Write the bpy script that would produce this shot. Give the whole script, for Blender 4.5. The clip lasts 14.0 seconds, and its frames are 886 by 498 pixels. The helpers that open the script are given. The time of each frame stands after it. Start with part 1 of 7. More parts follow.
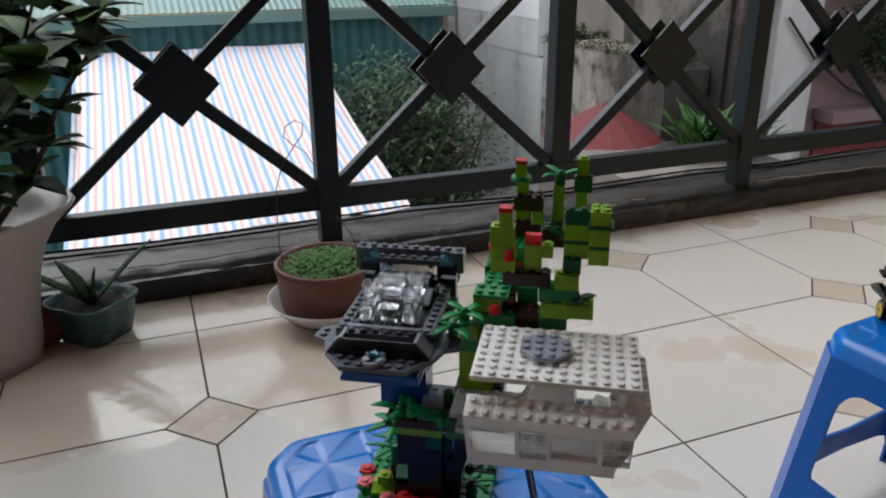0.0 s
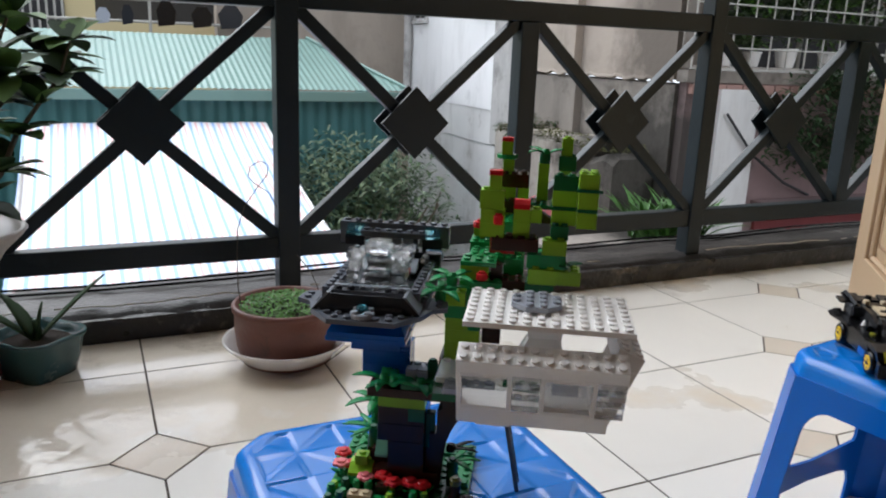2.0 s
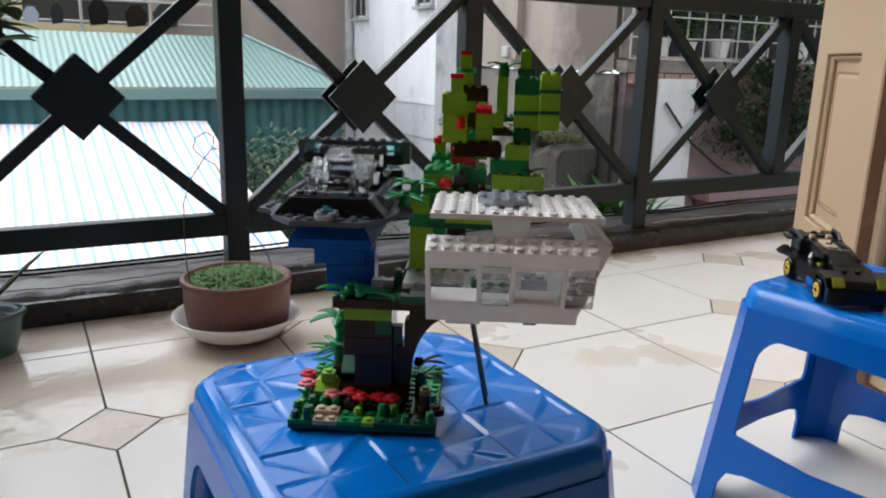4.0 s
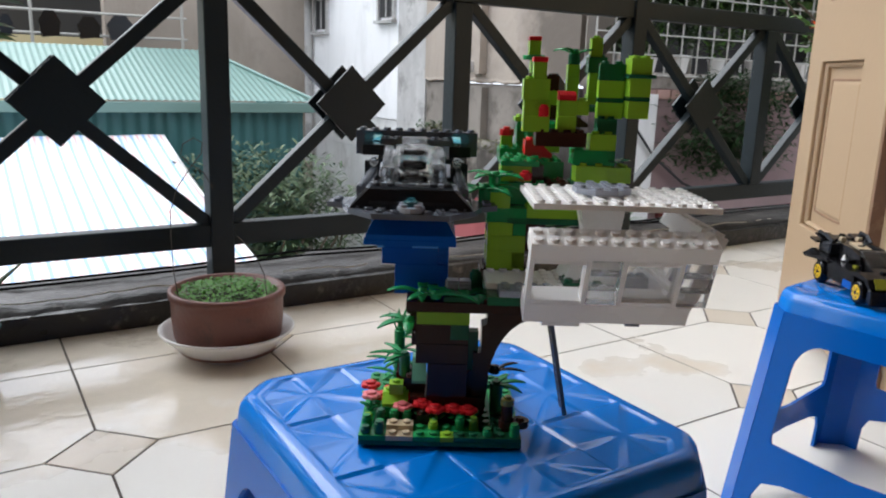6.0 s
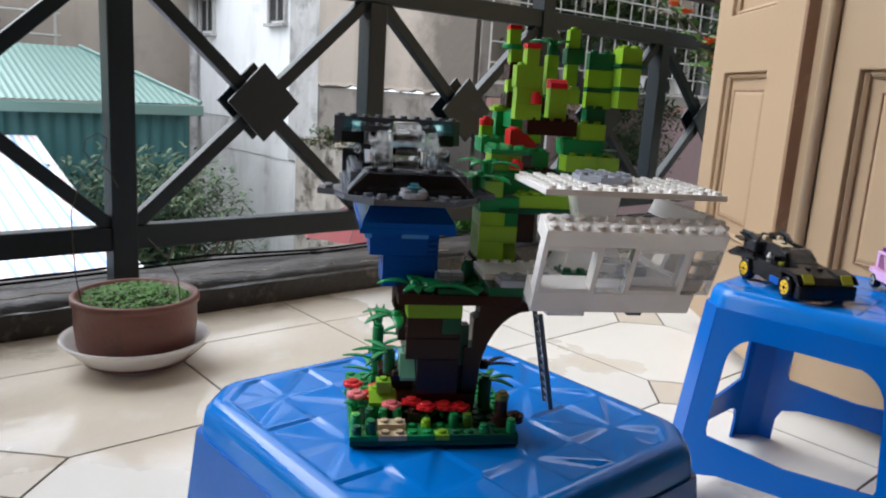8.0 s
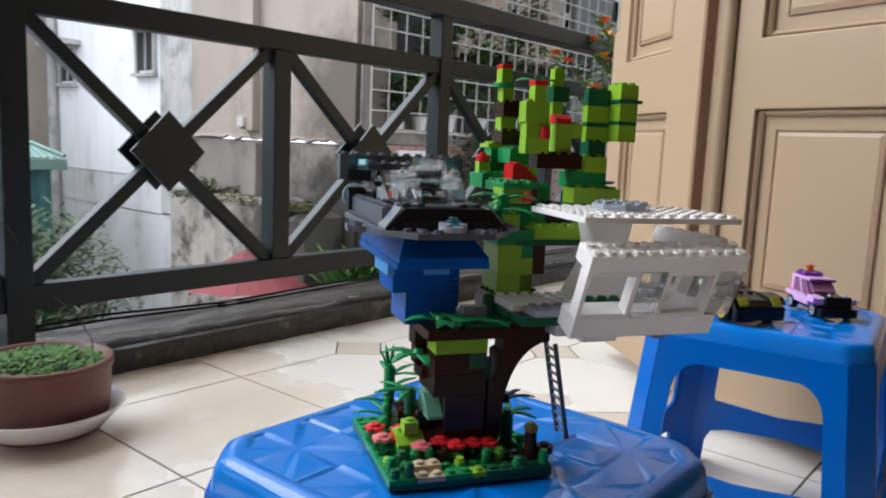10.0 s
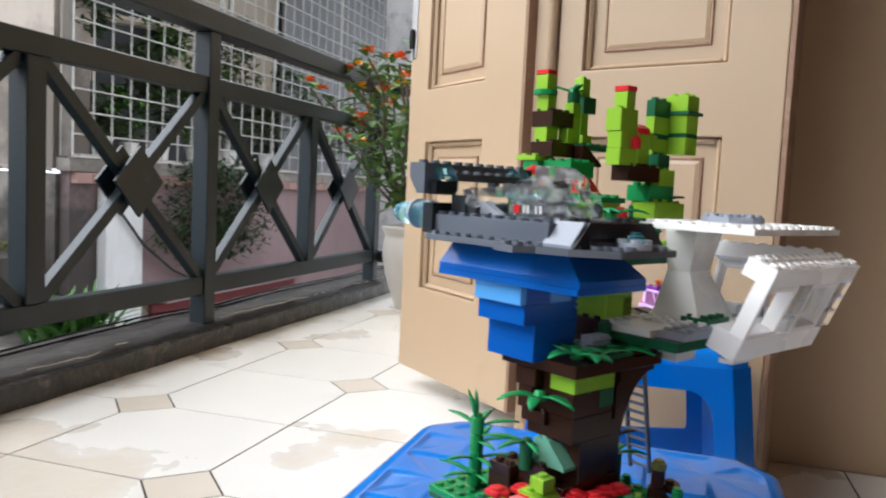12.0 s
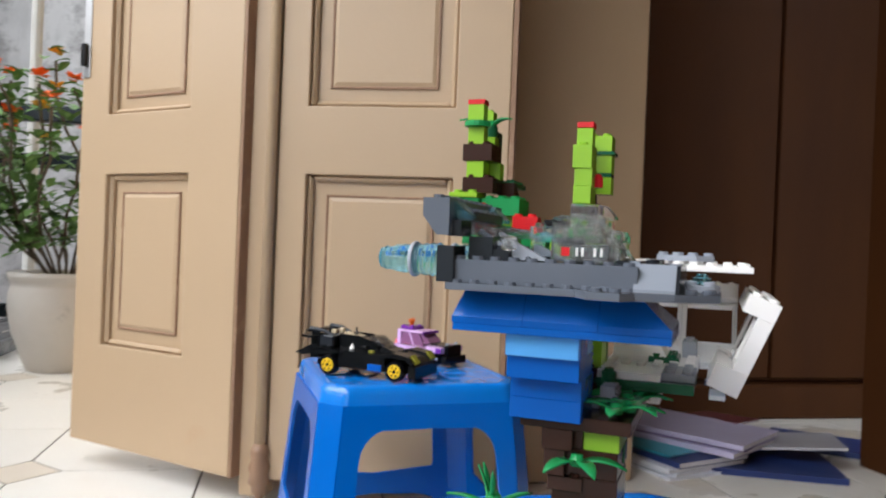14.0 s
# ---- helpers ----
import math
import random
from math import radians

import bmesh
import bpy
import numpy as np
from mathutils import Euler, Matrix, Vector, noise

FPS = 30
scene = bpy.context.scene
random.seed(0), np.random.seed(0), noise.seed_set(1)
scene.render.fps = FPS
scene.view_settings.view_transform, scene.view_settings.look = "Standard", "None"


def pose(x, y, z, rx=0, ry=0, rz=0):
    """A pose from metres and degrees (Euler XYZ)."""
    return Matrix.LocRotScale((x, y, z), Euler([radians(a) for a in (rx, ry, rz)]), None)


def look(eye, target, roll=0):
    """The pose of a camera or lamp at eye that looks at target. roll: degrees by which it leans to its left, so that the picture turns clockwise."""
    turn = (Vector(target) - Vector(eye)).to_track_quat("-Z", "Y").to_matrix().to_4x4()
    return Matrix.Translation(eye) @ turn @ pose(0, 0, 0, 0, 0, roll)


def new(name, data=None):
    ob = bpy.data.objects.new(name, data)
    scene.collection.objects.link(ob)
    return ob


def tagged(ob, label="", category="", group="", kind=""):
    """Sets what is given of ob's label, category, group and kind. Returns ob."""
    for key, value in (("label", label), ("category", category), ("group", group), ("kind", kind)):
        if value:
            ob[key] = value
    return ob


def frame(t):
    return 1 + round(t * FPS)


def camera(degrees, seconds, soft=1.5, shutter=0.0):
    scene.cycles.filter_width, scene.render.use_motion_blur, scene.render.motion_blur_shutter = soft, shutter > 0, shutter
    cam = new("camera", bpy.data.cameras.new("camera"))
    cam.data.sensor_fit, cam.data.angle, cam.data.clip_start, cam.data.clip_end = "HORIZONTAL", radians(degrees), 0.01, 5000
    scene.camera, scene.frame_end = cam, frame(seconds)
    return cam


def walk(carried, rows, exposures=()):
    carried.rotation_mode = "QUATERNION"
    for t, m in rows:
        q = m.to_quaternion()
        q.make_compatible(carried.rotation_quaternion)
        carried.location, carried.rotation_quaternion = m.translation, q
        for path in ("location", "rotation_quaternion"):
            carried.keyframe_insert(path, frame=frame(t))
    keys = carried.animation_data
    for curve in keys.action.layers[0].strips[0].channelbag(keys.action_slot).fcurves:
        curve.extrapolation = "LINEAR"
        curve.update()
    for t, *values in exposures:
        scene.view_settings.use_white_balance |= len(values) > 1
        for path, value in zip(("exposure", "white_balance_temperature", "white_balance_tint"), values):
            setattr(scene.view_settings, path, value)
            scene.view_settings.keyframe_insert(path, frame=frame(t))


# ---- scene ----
cam = camera(60.4, 14.0, soft=2.0, shutter=0.5)
PATH = [
    (0, (-0.209, -0.413, 0.634), (0.457, 1.326, -0.096), -0.5),
    (0.5, (-0.213, -0.414, 0.614), (0.469, 1.327, -0.097), -0.3),
    (1, (-0.224, -0.405, 0.587), (0.519, 1.364, 0.023), 2.9),
    (1.5, (-0.237, -0.413, 0.566), (0.563, 1.349, 0.062), 3.5),
    (2, (-0.243, -0.427, 0.555), (0.576, 1.328, 0.053), 2.2),
    (2.5, (-0.232, -0.446, 0.548), (0.605, 1.308, 0.073), 1.3),
    (3, (-0.237, -0.448, 0.525), (0.63, 1.283, 0.027), 1.1),
    (5.5, (-0.292, -0.377, 0.477), (0.734, 1.276, 0.015), 2.2),
    (6, (-0.303, -0.362, 0.471), (0.746, 1.281, 0.023), 1.9),
    (6.5, (-0.308, -0.351, 0.468), (0.815, 1.246, 0.032), 2.2),
    (7, (-0.321, -0.334, 0.463), (0.834, 1.236, 0.016), 2.3),
    (7.5, (-0.33, -0.322, 0.458), (0.896, 1.195, 0.015), 3.1),
    (10, (-0.401, -0.256, 0.443), (1.125, 1.008, 0.168), 2.5),
    (10.5, (-0.41, -0.212, 0.436), (1.216, 0.918, 0.158), 2.9),
    (11, (-0.44, -0.144, 0.419), (1.278, 0.857, 0.203), 3.4),
    (11.5, (-0.447, -0.09, 0.413), (1.39, 0.685, 0.26), 3.4),
    (12, (-0.446, -0.033, 0.421), (1.459, 0.558, 0.264), 2.8),
    (12.5, (-0.444, 0.029, 0.426), (1.504, 0.455, 0.285), 2.7),
    (13, (-0.434, 0.083, 0.427), (1.557, 0.234, 0.309), 2.1),
    (13.5, (-0.419, 0.122, 0.423), (1.569, -0.067, 0.324), 1.2),
    (14, (-0.394, 0.156, 0.414), (1.566, -0.242, 0.404), 2.3),
]

walk(cam, [(t, look(eye, target, roll)) for t, eye, target, roll in PATH],
     exposures=[(0, 0.56, 6100, 10), (1.0, 0.68, 6050, 10), (1.6, 1.00, 6000, 10), (2.6, 1.11, 6000, 10), (5.5, 1.24, 6000, 10), (7.5, 1.36, 6000, 10), (10, 1.38, 5950, 10), (12, 1.64, 5950, 10), (14, 1.44, 6100, 10)])

# ---- light: a bright overcast day ----
world = bpy.data.worlds.new("overcast_sky")
scene.world = world
world.use_nodes = True
wn = world.node_tree.nodes
sky = wn.new("ShaderNodeTexSky")
sky.sky_type = 'NISHITA'
sky.sun_disc = False
sky.sun_elevation = radians(53)
sky.sun_rotation = radians(-28)
sky.air_density, sky.dust_density, sky.ozone_density = 1.0, 6.0, 1.0
grey = wn.new("ShaderNodeHueSaturation")
grey.inputs["Saturation"].default_value = 0.3
world.node_tree.links.new(sky.outputs[0], grey.inputs["Color"])
even = wn.new("ShaderNodeVectorMath")
even.operation = 'MINIMUM'
even.inputs[1].default_value = (9.0, 9.0, 9.0)
world.node_tree.links.new(grey.outputs[0], even.inputs[0])
haze = wn.new("ShaderNodeVectorMath")
haze.operation = 'MAXIMUM'
haze.inputs[1].default_value = (4.6, 4.7, 4.8)
world.node_tree.links.new(even.outputs[0], haze.inputs[0])
world.node_tree.links.new(haze.outputs[0], wn["Background"].inputs["Color"])
wn["Background"].inputs["Strength"].default_value = 0.15
sun = new("sun", bpy.data.lights.new("sun", 'SUN'))
sun.data.energy, sun.data.angle, sun.data.color = 1.15, radians(60), (1.0, 0.97, 0.92)
sun.matrix_world = look((-3, 5.6, 8.6), (0, 0, 0))


# ---- materials ----
def surf(name, col, rough=0.5, var=0.12, scale=6.0, bump=0.02, fine=60.0, metal=0.0, rand=0.0, wear=None, wear_at=0.62, clear=0.0, det=4.0, streak=None, spec=0.5, dark_blot=None):
    """A painted, moulded or mineral surface: broad mottling, fine grain, and worn or stained patches of another colour."""
    m = bpy.data.materials.new(name)
    m.use_nodes = True
    nt = m.node_tree
    n, l = nt.nodes, nt.links
    p = n["Principled BSDF"]
    tc = n.new("ShaderNodeTexCoord")
    big = n.new("ShaderNodeTexNoise")
    big.inputs["Scale"].default_value, big.inputs["Detail"].default_value = scale, 6
    small = n.new("ShaderNodeTexNoise")
    small.inputs["Scale"].default_value, small.inputs["Detail"].default_value = fine, det
    for t in (big, small):
        l.new(tc.outputs["Object"], t.inputs["Vector"])
    hsv = n.new("ShaderNodeHueSaturation")
    hsv.inputs["Color"].default_value = (*col, 1)
    add = n.new("ShaderNodeMath")
    add.operation = 'MULTIPLY_ADD'
    l.new(big.outputs[0], add.inputs[0])
    add.inputs[1].default_value = var * 2
    add.inputs[2].default_value = 1 - var
    last = add.outputs[0]
    if rand:
        oi = n.new("ShaderNodeObjectInfo")
        r = n.new("ShaderNodeMath")
        r.operation = 'MULTIPLY_ADD'
        l.new(oi.outputs["Random"], r.inputs[0])
        r.inputs[1].default_value = rand
        l.new(last, r.inputs[2])
        last = r.outputs[0]
    l.new(last, hsv.inputs["Value"])
    out = hsv.outputs[0]
    if wear:
        ramp = n.new("ShaderNodeValToRGB")
        ramp.color_ramp.elements[0].position, ramp.color_ramp.elements[1].position = wear_at, wear_at + 0.14
        w = n.new("ShaderNodeTexNoise")
        w.inputs["Scale"].default_value, w.inputs["Detail"].default_value, w.inputs["Roughness"].default_value = scale * 1.7, 9, 0.65
        l.new(tc.outputs["Object"], w.inputs["Vector"])
        l.new(w.outputs[0], ramp.inputs[0])
        mix = n.new("ShaderNodeMixRGB")
        l.new(ramp.outputs[0], mix.inputs[0])
        l.new(out, mix.inputs[1])
        mix.inputs[2].default_value = (*wear, 1)
        out = mix.outputs[0]
    if streak:
        mp, st = n.new("ShaderNodeMapping"), n.new("ShaderNodeTexNoise")
        mp.inputs["Scale"].default_value = (3.2, 3.2, 0.7)
        st.inputs["Scale"].default_value, st.inputs["Detail"].default_value, st.inputs["Roughness"].default_value = 1.0, 8, 0.65
        l.new(tc.outputs["Object"], mp.inputs["Vector"])
        l.new(mp.outputs[0], st.inputs["Vector"])
        sr = n.new("ShaderNodeMapRange")
        sr.inputs["From Min"].default_value, sr.inputs["From Max"].default_value, sr.inputs["To Max"].default_value = 0.50, 0.74, 0.6
        l.new(st.outputs[0], sr.inputs["Value"])
        mx = n.new("ShaderNodeMixRGB")
        l.new(sr.outputs[0], mx.inputs[0])
        l.new(out, mx.inputs[1])
        mx.inputs[2].default_value = (*streak, 1)
        out = mx.outputs[0]
    if dark_blot:
        # a ragged dark blot, for painted shadow and for mould: colour, centre and radius
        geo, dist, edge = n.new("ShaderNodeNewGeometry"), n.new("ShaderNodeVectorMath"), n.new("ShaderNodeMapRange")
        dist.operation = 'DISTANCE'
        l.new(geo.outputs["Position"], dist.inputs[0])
        dist.inputs[1].default_value = dark_blot[1]
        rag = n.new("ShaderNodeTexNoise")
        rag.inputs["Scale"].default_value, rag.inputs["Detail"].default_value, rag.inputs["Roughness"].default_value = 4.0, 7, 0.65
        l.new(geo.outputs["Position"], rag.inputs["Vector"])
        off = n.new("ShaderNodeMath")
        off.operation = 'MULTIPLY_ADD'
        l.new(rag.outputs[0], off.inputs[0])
        off.inputs[1].default_value = dark_blot[2] * 1.3
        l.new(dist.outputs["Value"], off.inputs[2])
        edge.inputs["From Min"].default_value, edge.inputs["From Max"].default_value = dark_blot[2] * 1.75, dark_blot[2] * 1.2
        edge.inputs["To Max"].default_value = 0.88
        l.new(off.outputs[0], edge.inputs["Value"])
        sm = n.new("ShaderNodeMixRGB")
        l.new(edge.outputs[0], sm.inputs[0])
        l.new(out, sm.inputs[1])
        sm.inputs[2].default_value = (*dark_blot[0], 1)
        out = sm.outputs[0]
    l.new(out, p.inputs["Base Color"])
    rr = n.new("ShaderNodeMath")
    rr.operation = 'MULTIPLY_ADD'
    l.new(big.outputs[0], rr.inputs[0])
    rr.inputs[1].default_value, rr.inputs[2].default_value = 0.16, max(rough - 0.08, 0.02)
    l.new(rr.outputs[0], p.inputs["Roughness"])
    p.inputs["Metallic"].default_value = metal
    p.inputs["Coat Weight"].default_value = clear
    p.inputs["Specular IOR Level"].default_value = spec
    if bump:
        b = n.new("ShaderNodeBump")
        b.inputs["Strength"].default_value, b.inputs["Distance"].default_value = 0.5, bump
        l.new(small.outputs[0], b.inputs["Height"])
        l.new(b.outputs[0], p.inputs["Normal"])
    return m


def plastic(name, col, rough=0.22):
    return surf(name, col, rough, var=0.05, scale=25, bump=0.000004, fine=300, rand=0.06, det=1.0, spec=0.28)


def thin_clear(name, col, milk=0.05, face=0.06):
    """A thin clear part: light passes straight, with gloss that grows at grazing angles."""
    m = bpy.data.materials.new(name)
    m.use_nodes = True
    n, l = m.node_tree.nodes, m.node_tree.links
    tr, gl, df, fr = n.new("ShaderNodeBsdfTransparent"), n.new("ShaderNodeBsdfGlossy"), n.new("ShaderNodeBsdfDiffuse"), n.new("ShaderNodeLayerWeight")
    tr.inputs[0].default_value = (*col, 1)
    gl.inputs["Roughness"].default_value = 0.08
    fr.inputs["Blend"].default_value = 0.5
    edge, curve = n.new("ShaderNodeMath"), n.new("ShaderNodeMath")
    curve.operation, edge.operation = 'POWER', 'MULTIPLY_ADD'
    curve.inputs[1].default_value = 3.0
    l.new(fr.outputs["Facing"], curve.inputs[0])
    l.new(curve.outputs[0], edge.inputs[0])
    edge.inputs[1].default_value, edge.inputs[2].default_value = 0.75, face
    nz, b = n.new("ShaderNodeTexNoise"), n.new("ShaderNodeBump")
    nz.inputs["Scale"].default_value = 180
    b.inputs["Strength"].default_value, b.inputs["Distance"].default_value = 0.4, 0.0006
    l.new(nz.outputs[0], b.inputs["Height"])
    l.new(b.outputs[0], gl.inputs["Normal"])
    haze, mix = n.new("ShaderNodeMixShader"), n.new("ShaderNodeMixShader")
    haze.inputs[0].default_value = milk
    l.new(tr.outputs[0], haze.inputs[1])
    l.new(df.outputs[0], haze.inputs[2])
    l.new(edge.outputs[0], mix.inputs[0])
    l.new(haze.outputs[0], mix.inputs[1])
    l.new(gl.outputs[0], mix.inputs[2])
    l.new(mix.outputs[0], n["Material Output"].inputs["Surface"])
    return m


def clear_plastic(name, col, rough=0.03, ior=1.42, milk=0.0, body=(0.85, 0.88, 0.9)):
    """Clear moulded plastic that bends light, with faint waves in its surface and a little milkiness."""
    m = bpy.data.materials.new(name)
    m.use_nodes = True
    n, l = m.node_tree.nodes, m.node_tree.links
    p = n["Principled BSDF"]
    p.inputs["Base Color"].default_value = (*col, 1)
    p.inputs["Roughness"].default_value = rough
    p.inputs["IOR"].default_value = ior
    p.inputs["Transmission Weight"].default_value = 1.0
    nz = n.new("ShaderNodeTexNoise")
    nz.inputs["Scale"].default_value = 220
    tc = n.new("ShaderNodeTexCoord")
    l.new(tc.outputs["Object"], nz.inputs["Vector"])
    b = n.new("ShaderNodeBump")
    b.inputs["Strength"].default_value, b.inputs["Distance"].default_value = 0.3, 0.0003
    l.new(nz.outputs[0], b.inputs["Height"])
    l.new(b.outputs[0], p.inputs["Normal"])
    if milk:
        back = n.new("ShaderNodeBsdfTranslucent")
        back.inputs[0].default_value = (*body, 1)
        soft = n.new("ShaderNodeBsdfDiffuse")
        soft.inputs[0].default_value = (*body, 1)
        both, mix = n.new("ShaderNodeMixShader"), n.new("ShaderNodeMixShader")
        l.new(soft.outputs[0], both.inputs[1])
        l.new(back.outputs[0], both.inputs[2])
        mix.inputs[0].default_value = milk
        l.new(p.outputs[0], mix.inputs[1])
        l.new(both.outputs[0], mix.inputs[2])
        l.new(mix.outputs[0], n["Material Output"].inputs["Surface"])
    return m


LIME = plastic("lime_plastic", (0.27, 0.50, 0.035))
GREEN = plastic("green_plastic", (0.02, 0.26, 0.075))
DKGREEN = plastic("dark_green_plastic", (0.015, 0.11, 0.05))
TEAL = plastic("sand_green_plastic", (0.16, 0.40, 0.28))
BROWN = plastic("reddish_brown_plastic", (0.036, 0.014, 0.009))
RED = plastic("red_plastic", (0.62, 0.02, 0.025))
PINK = plastic("coral_plastic", (0.75, 0.18, 0.2))
WHITE = plastic("white_plastic", (0.90, 0.885, 0.865), 0.26)
SILVER = plastic("silver_grey_plastic", (0.25, 0.275, 0.32), 0.18)
LGREY = plastic("light_grey_plastic", (0.36, 0.39, 0.45))
DGREY = plastic("dark_grey_plastic", (0.022, 0.025, 0.031))
MGREY = plastic("bluish_grey_plastic", (0.115, 0.13, 0.16))
BLACK = plastic("black_plastic", (0.005, 0.005, 0.006))
BLUE = plastic("blue_plastic", (0.004, 0.090, 0.40))
AZURE = plastic("azure_plastic", (0.10, 0.36, 0.76))
TAN = plastic("tan_plastic", (0.55, 0.45, 0.3))
YELLOW = plastic("yellow_plastic", (0.80, 0.50, 0.015))
PURPLE = plastic("purple_plastic", (0.16, 0.03, 0.30))
LILAC = plastic("lilac_plastic", (0.72, 0.45, 0.74))
ORANGE = plastic("orange_plastic", (0.85, 0.16, 0.02))
THIN = thin_clear("thin_clear_plastic", (0.99, 0.995, 1.0), 0.02, 0.03)
FROST = clear_plastic("frosted_clear_plastic", (0.98, 0.985, 0.99), 0.05, 1.25, milk=0.12)
# the pane's milkiness paints a whitish hazy reflection
PANE = thin_clear("hazy_reflection_pane", (0.97, 0.975, 0.98), 0.12, 0.08)
CLEAR = clear_plastic("clear_plastic", (0.98, 0.985, 0.99), 0.04, 1.22, milk=0.07)
TBLUE = clear_plastic("clear_blue_plastic", (0.50, 0.92, 1.0), 0.03, 1.4, milk=0.12, body=(0.24, 0.80, 0.97))
SMOKE = thin_clear("smoky_plastic", (0.62, 0.64, 0.67), 0.01, 0.05)
OLIVE = plastic("olive_yellow_plastic", (0.30, 0.29, 0.03))
MAUVE = plastic("mauve_clear_plastic", (0.24, 0.10, 0.20), 0.1)
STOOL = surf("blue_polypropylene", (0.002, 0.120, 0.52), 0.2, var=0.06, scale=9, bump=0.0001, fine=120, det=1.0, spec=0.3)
# same polished plastic, its blue lifted to paint the sky's sheen on the seat
STOOL_LIT = surf("blue_polypropylene_polished_lit", (0.008, 0.190, 0.68), 0.09, var=0.06, scale=9, bump=0.00002, fine=120, det=1.0, spec=0.5)
FENCE = surf("slate_paint", (0.0056, 0.0120, 0.0160), 0.42, spec=0.36, var=0.18, scale=7, bump=0.0012, fine=120, wear=(0.016, 0.027, 0.034), wear_at=0.6)
DOORP = surf("tan_door_paint", (0.445, 0.318, 0.197), 0.40, var=0.06, scale=3, bump=0.0006, fine=90, wear=(0.44, 0.29, 0.17), wear_at=0.66)
# brown of the bare worn edges, also the painted shade line round door fields
DOORE = surf("worn_edge_and_groove_shade", (0.27, 0.155, 0.092), 0.5, var=0.25, scale=14, bump=0.001, fine=80, wear=(0.40, 0.26, 0.16), wear_at=0.55)
PLASTER = surf("tan_wall_paint", (0.63, 0.455, 0.258), 0.6, var=0.06, scale=2, bump=0.001, fine=70)
# grey of the unseen ceiling, set for how much light it bounces
CEIL = surf("unseen_grey_ceiling", (0.40, 0.39, 0.37), 0.8, var=0.08, scale=1.5, bump=0.002)
CONC = surf("wet_mossy_concrete", (0.024, 0.0205, 0.018), 0.42, var=0.7, scale=11, bump=0.004, fine=90, spec=0.35, wear=(0.26, 0.25, 0.22), wear_at=0.61, det=7.0)
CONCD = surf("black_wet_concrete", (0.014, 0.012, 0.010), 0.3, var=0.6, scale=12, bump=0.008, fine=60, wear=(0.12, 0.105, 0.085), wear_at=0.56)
TERRA = surf("terracotta", (0.150, 0.052, 0.036), 0.45, var=0.14, scale=14, bump=0.0015, fine=160, wear=(0.10, 0.042, 0.032), wear_at=0.55)
CERAM = surf("white_glazed_ceramic", (0.72, 0.70, 0.68), 0.2, var=0.08, scale=10, bump=0.0004)
# white pot with the brownish shade it stands in mixed into the colour
POTW = surf("shaded_white_pot", (0.46, 0.42, 0.39), 0.3, var=0.12, scale=6, bump=0.0006, wear=(0.34, 0.28, 0.25), wear_at=0.6)
TEALPOT = surf("teal_glazed_pot", (0.035, 0.095, 0.10), 0.25, var=0.2, scale=12, bump=0.0006)
JARM = surf("stoneware", (0.48, 0.44, 0.39), 0.38, var=0.12, scale=9, bump=0.001, wear=(0.36, 0.32, 0.28), wear_at=0.6)
SOIL = surf("dark_soil", (0.03, 0.021, 0.014), 0.9, var=0.5, scale=60, bump=0.006, fine=150)
LEAF = surf("green_leaf", (0.062, 0.098, 0.036), 0.6, var=0.4, scale=9, bump=0.0005, rand=0.0)
LEAFD = surf("dark_leaf", (0.022, 0.056, 0.014), 0.62, var=0.45, scale=7, bump=0.0005)
LEAFB = surf("bright_leaf", (0.075, 0.19, 0.018), 0.45, var=0.35, scale=12, bump=0.0005)
FERN = surf("fern_green", (0.036, 0.110, 0.012), 0.55, var=0.4, scale=10, bump=0.0005)
JLEAF = surf("rough_green_leaf", (0.10, 0.20, 0.045), 0.6, var=0.4, scale=9, bump=0.0005)
SPROUT = surf("sprout_leaf", (0.085, 0.25, 0.02), 0.5, var=0.5, scale=50, bump=0.0)
BARK = surf("grey_bark", (0.11, 0.085, 0.06), 0.85, var=0.4, scale=25, bump=0.004)
WIRE = surf("rusty_wire", (0.05, 0.035, 0.028), 0.6, var=0.3, scale=60, bump=0.0)
STEEL = surf("brushed_steel", (0.6, 0.6, 0.6), 0.3, metal=1.0, bump=0.0)
FLOWER = surf("orange_petal", (0.80, 0.15, 0.015), 0.5, var=0.35, scale=40, bump=0.0)
YELLOWP = surf("yellow_petal", (0.85, 0.42, 0.02), 0.5, var=0.3, scale=40, bump=0.0)
GREENR = surf("green_sheet_metal", (0.165, 0.275, 0.248), 0.45, var=0.12, scale=1.2, bump=0.001, wear=(0.20, 0.31, 0.275), wear_at=0.6)
TEALF = surf("teal_sheet_metal", (0.045, 0.155, 0.16), 0.5, var=0.15, scale=1.5, bump=0.001)
REDROOF = surf("faded_red_canvas", (0.17, 0.030, 0.032), 0.75, var=0.2, scale=5, bump=0.003)
# the near-black blot on these three walls paints the shadow about the fern
PINKW = surf("pink_wall", (0.24, 0.165, 0.165), 0.8, var=0.22, scale=1.6, bump=0.008, fine=20, wear=(0.22, 0.17, 0.16), wear_at=0.54, streak=(0.16, 0.12, 0.11), dark_blot=((0.018, 0.016, 0.013), (3.20, 3.80, -0.30), 0.85))
LOWW = surf("mottled_lower_wall", (0.23, 0.205, 0.18), 0.85, var=0.45, scale=1.6, bump=0.014, fine=14, wear=(0.085, 0.072, 0.058), wear_at=0.54, streak=(0.12, 0.10, 0.085), dark_blot=((0.018, 0.016, 0.013), (3.20, 3.80, -0.30), 0.85))
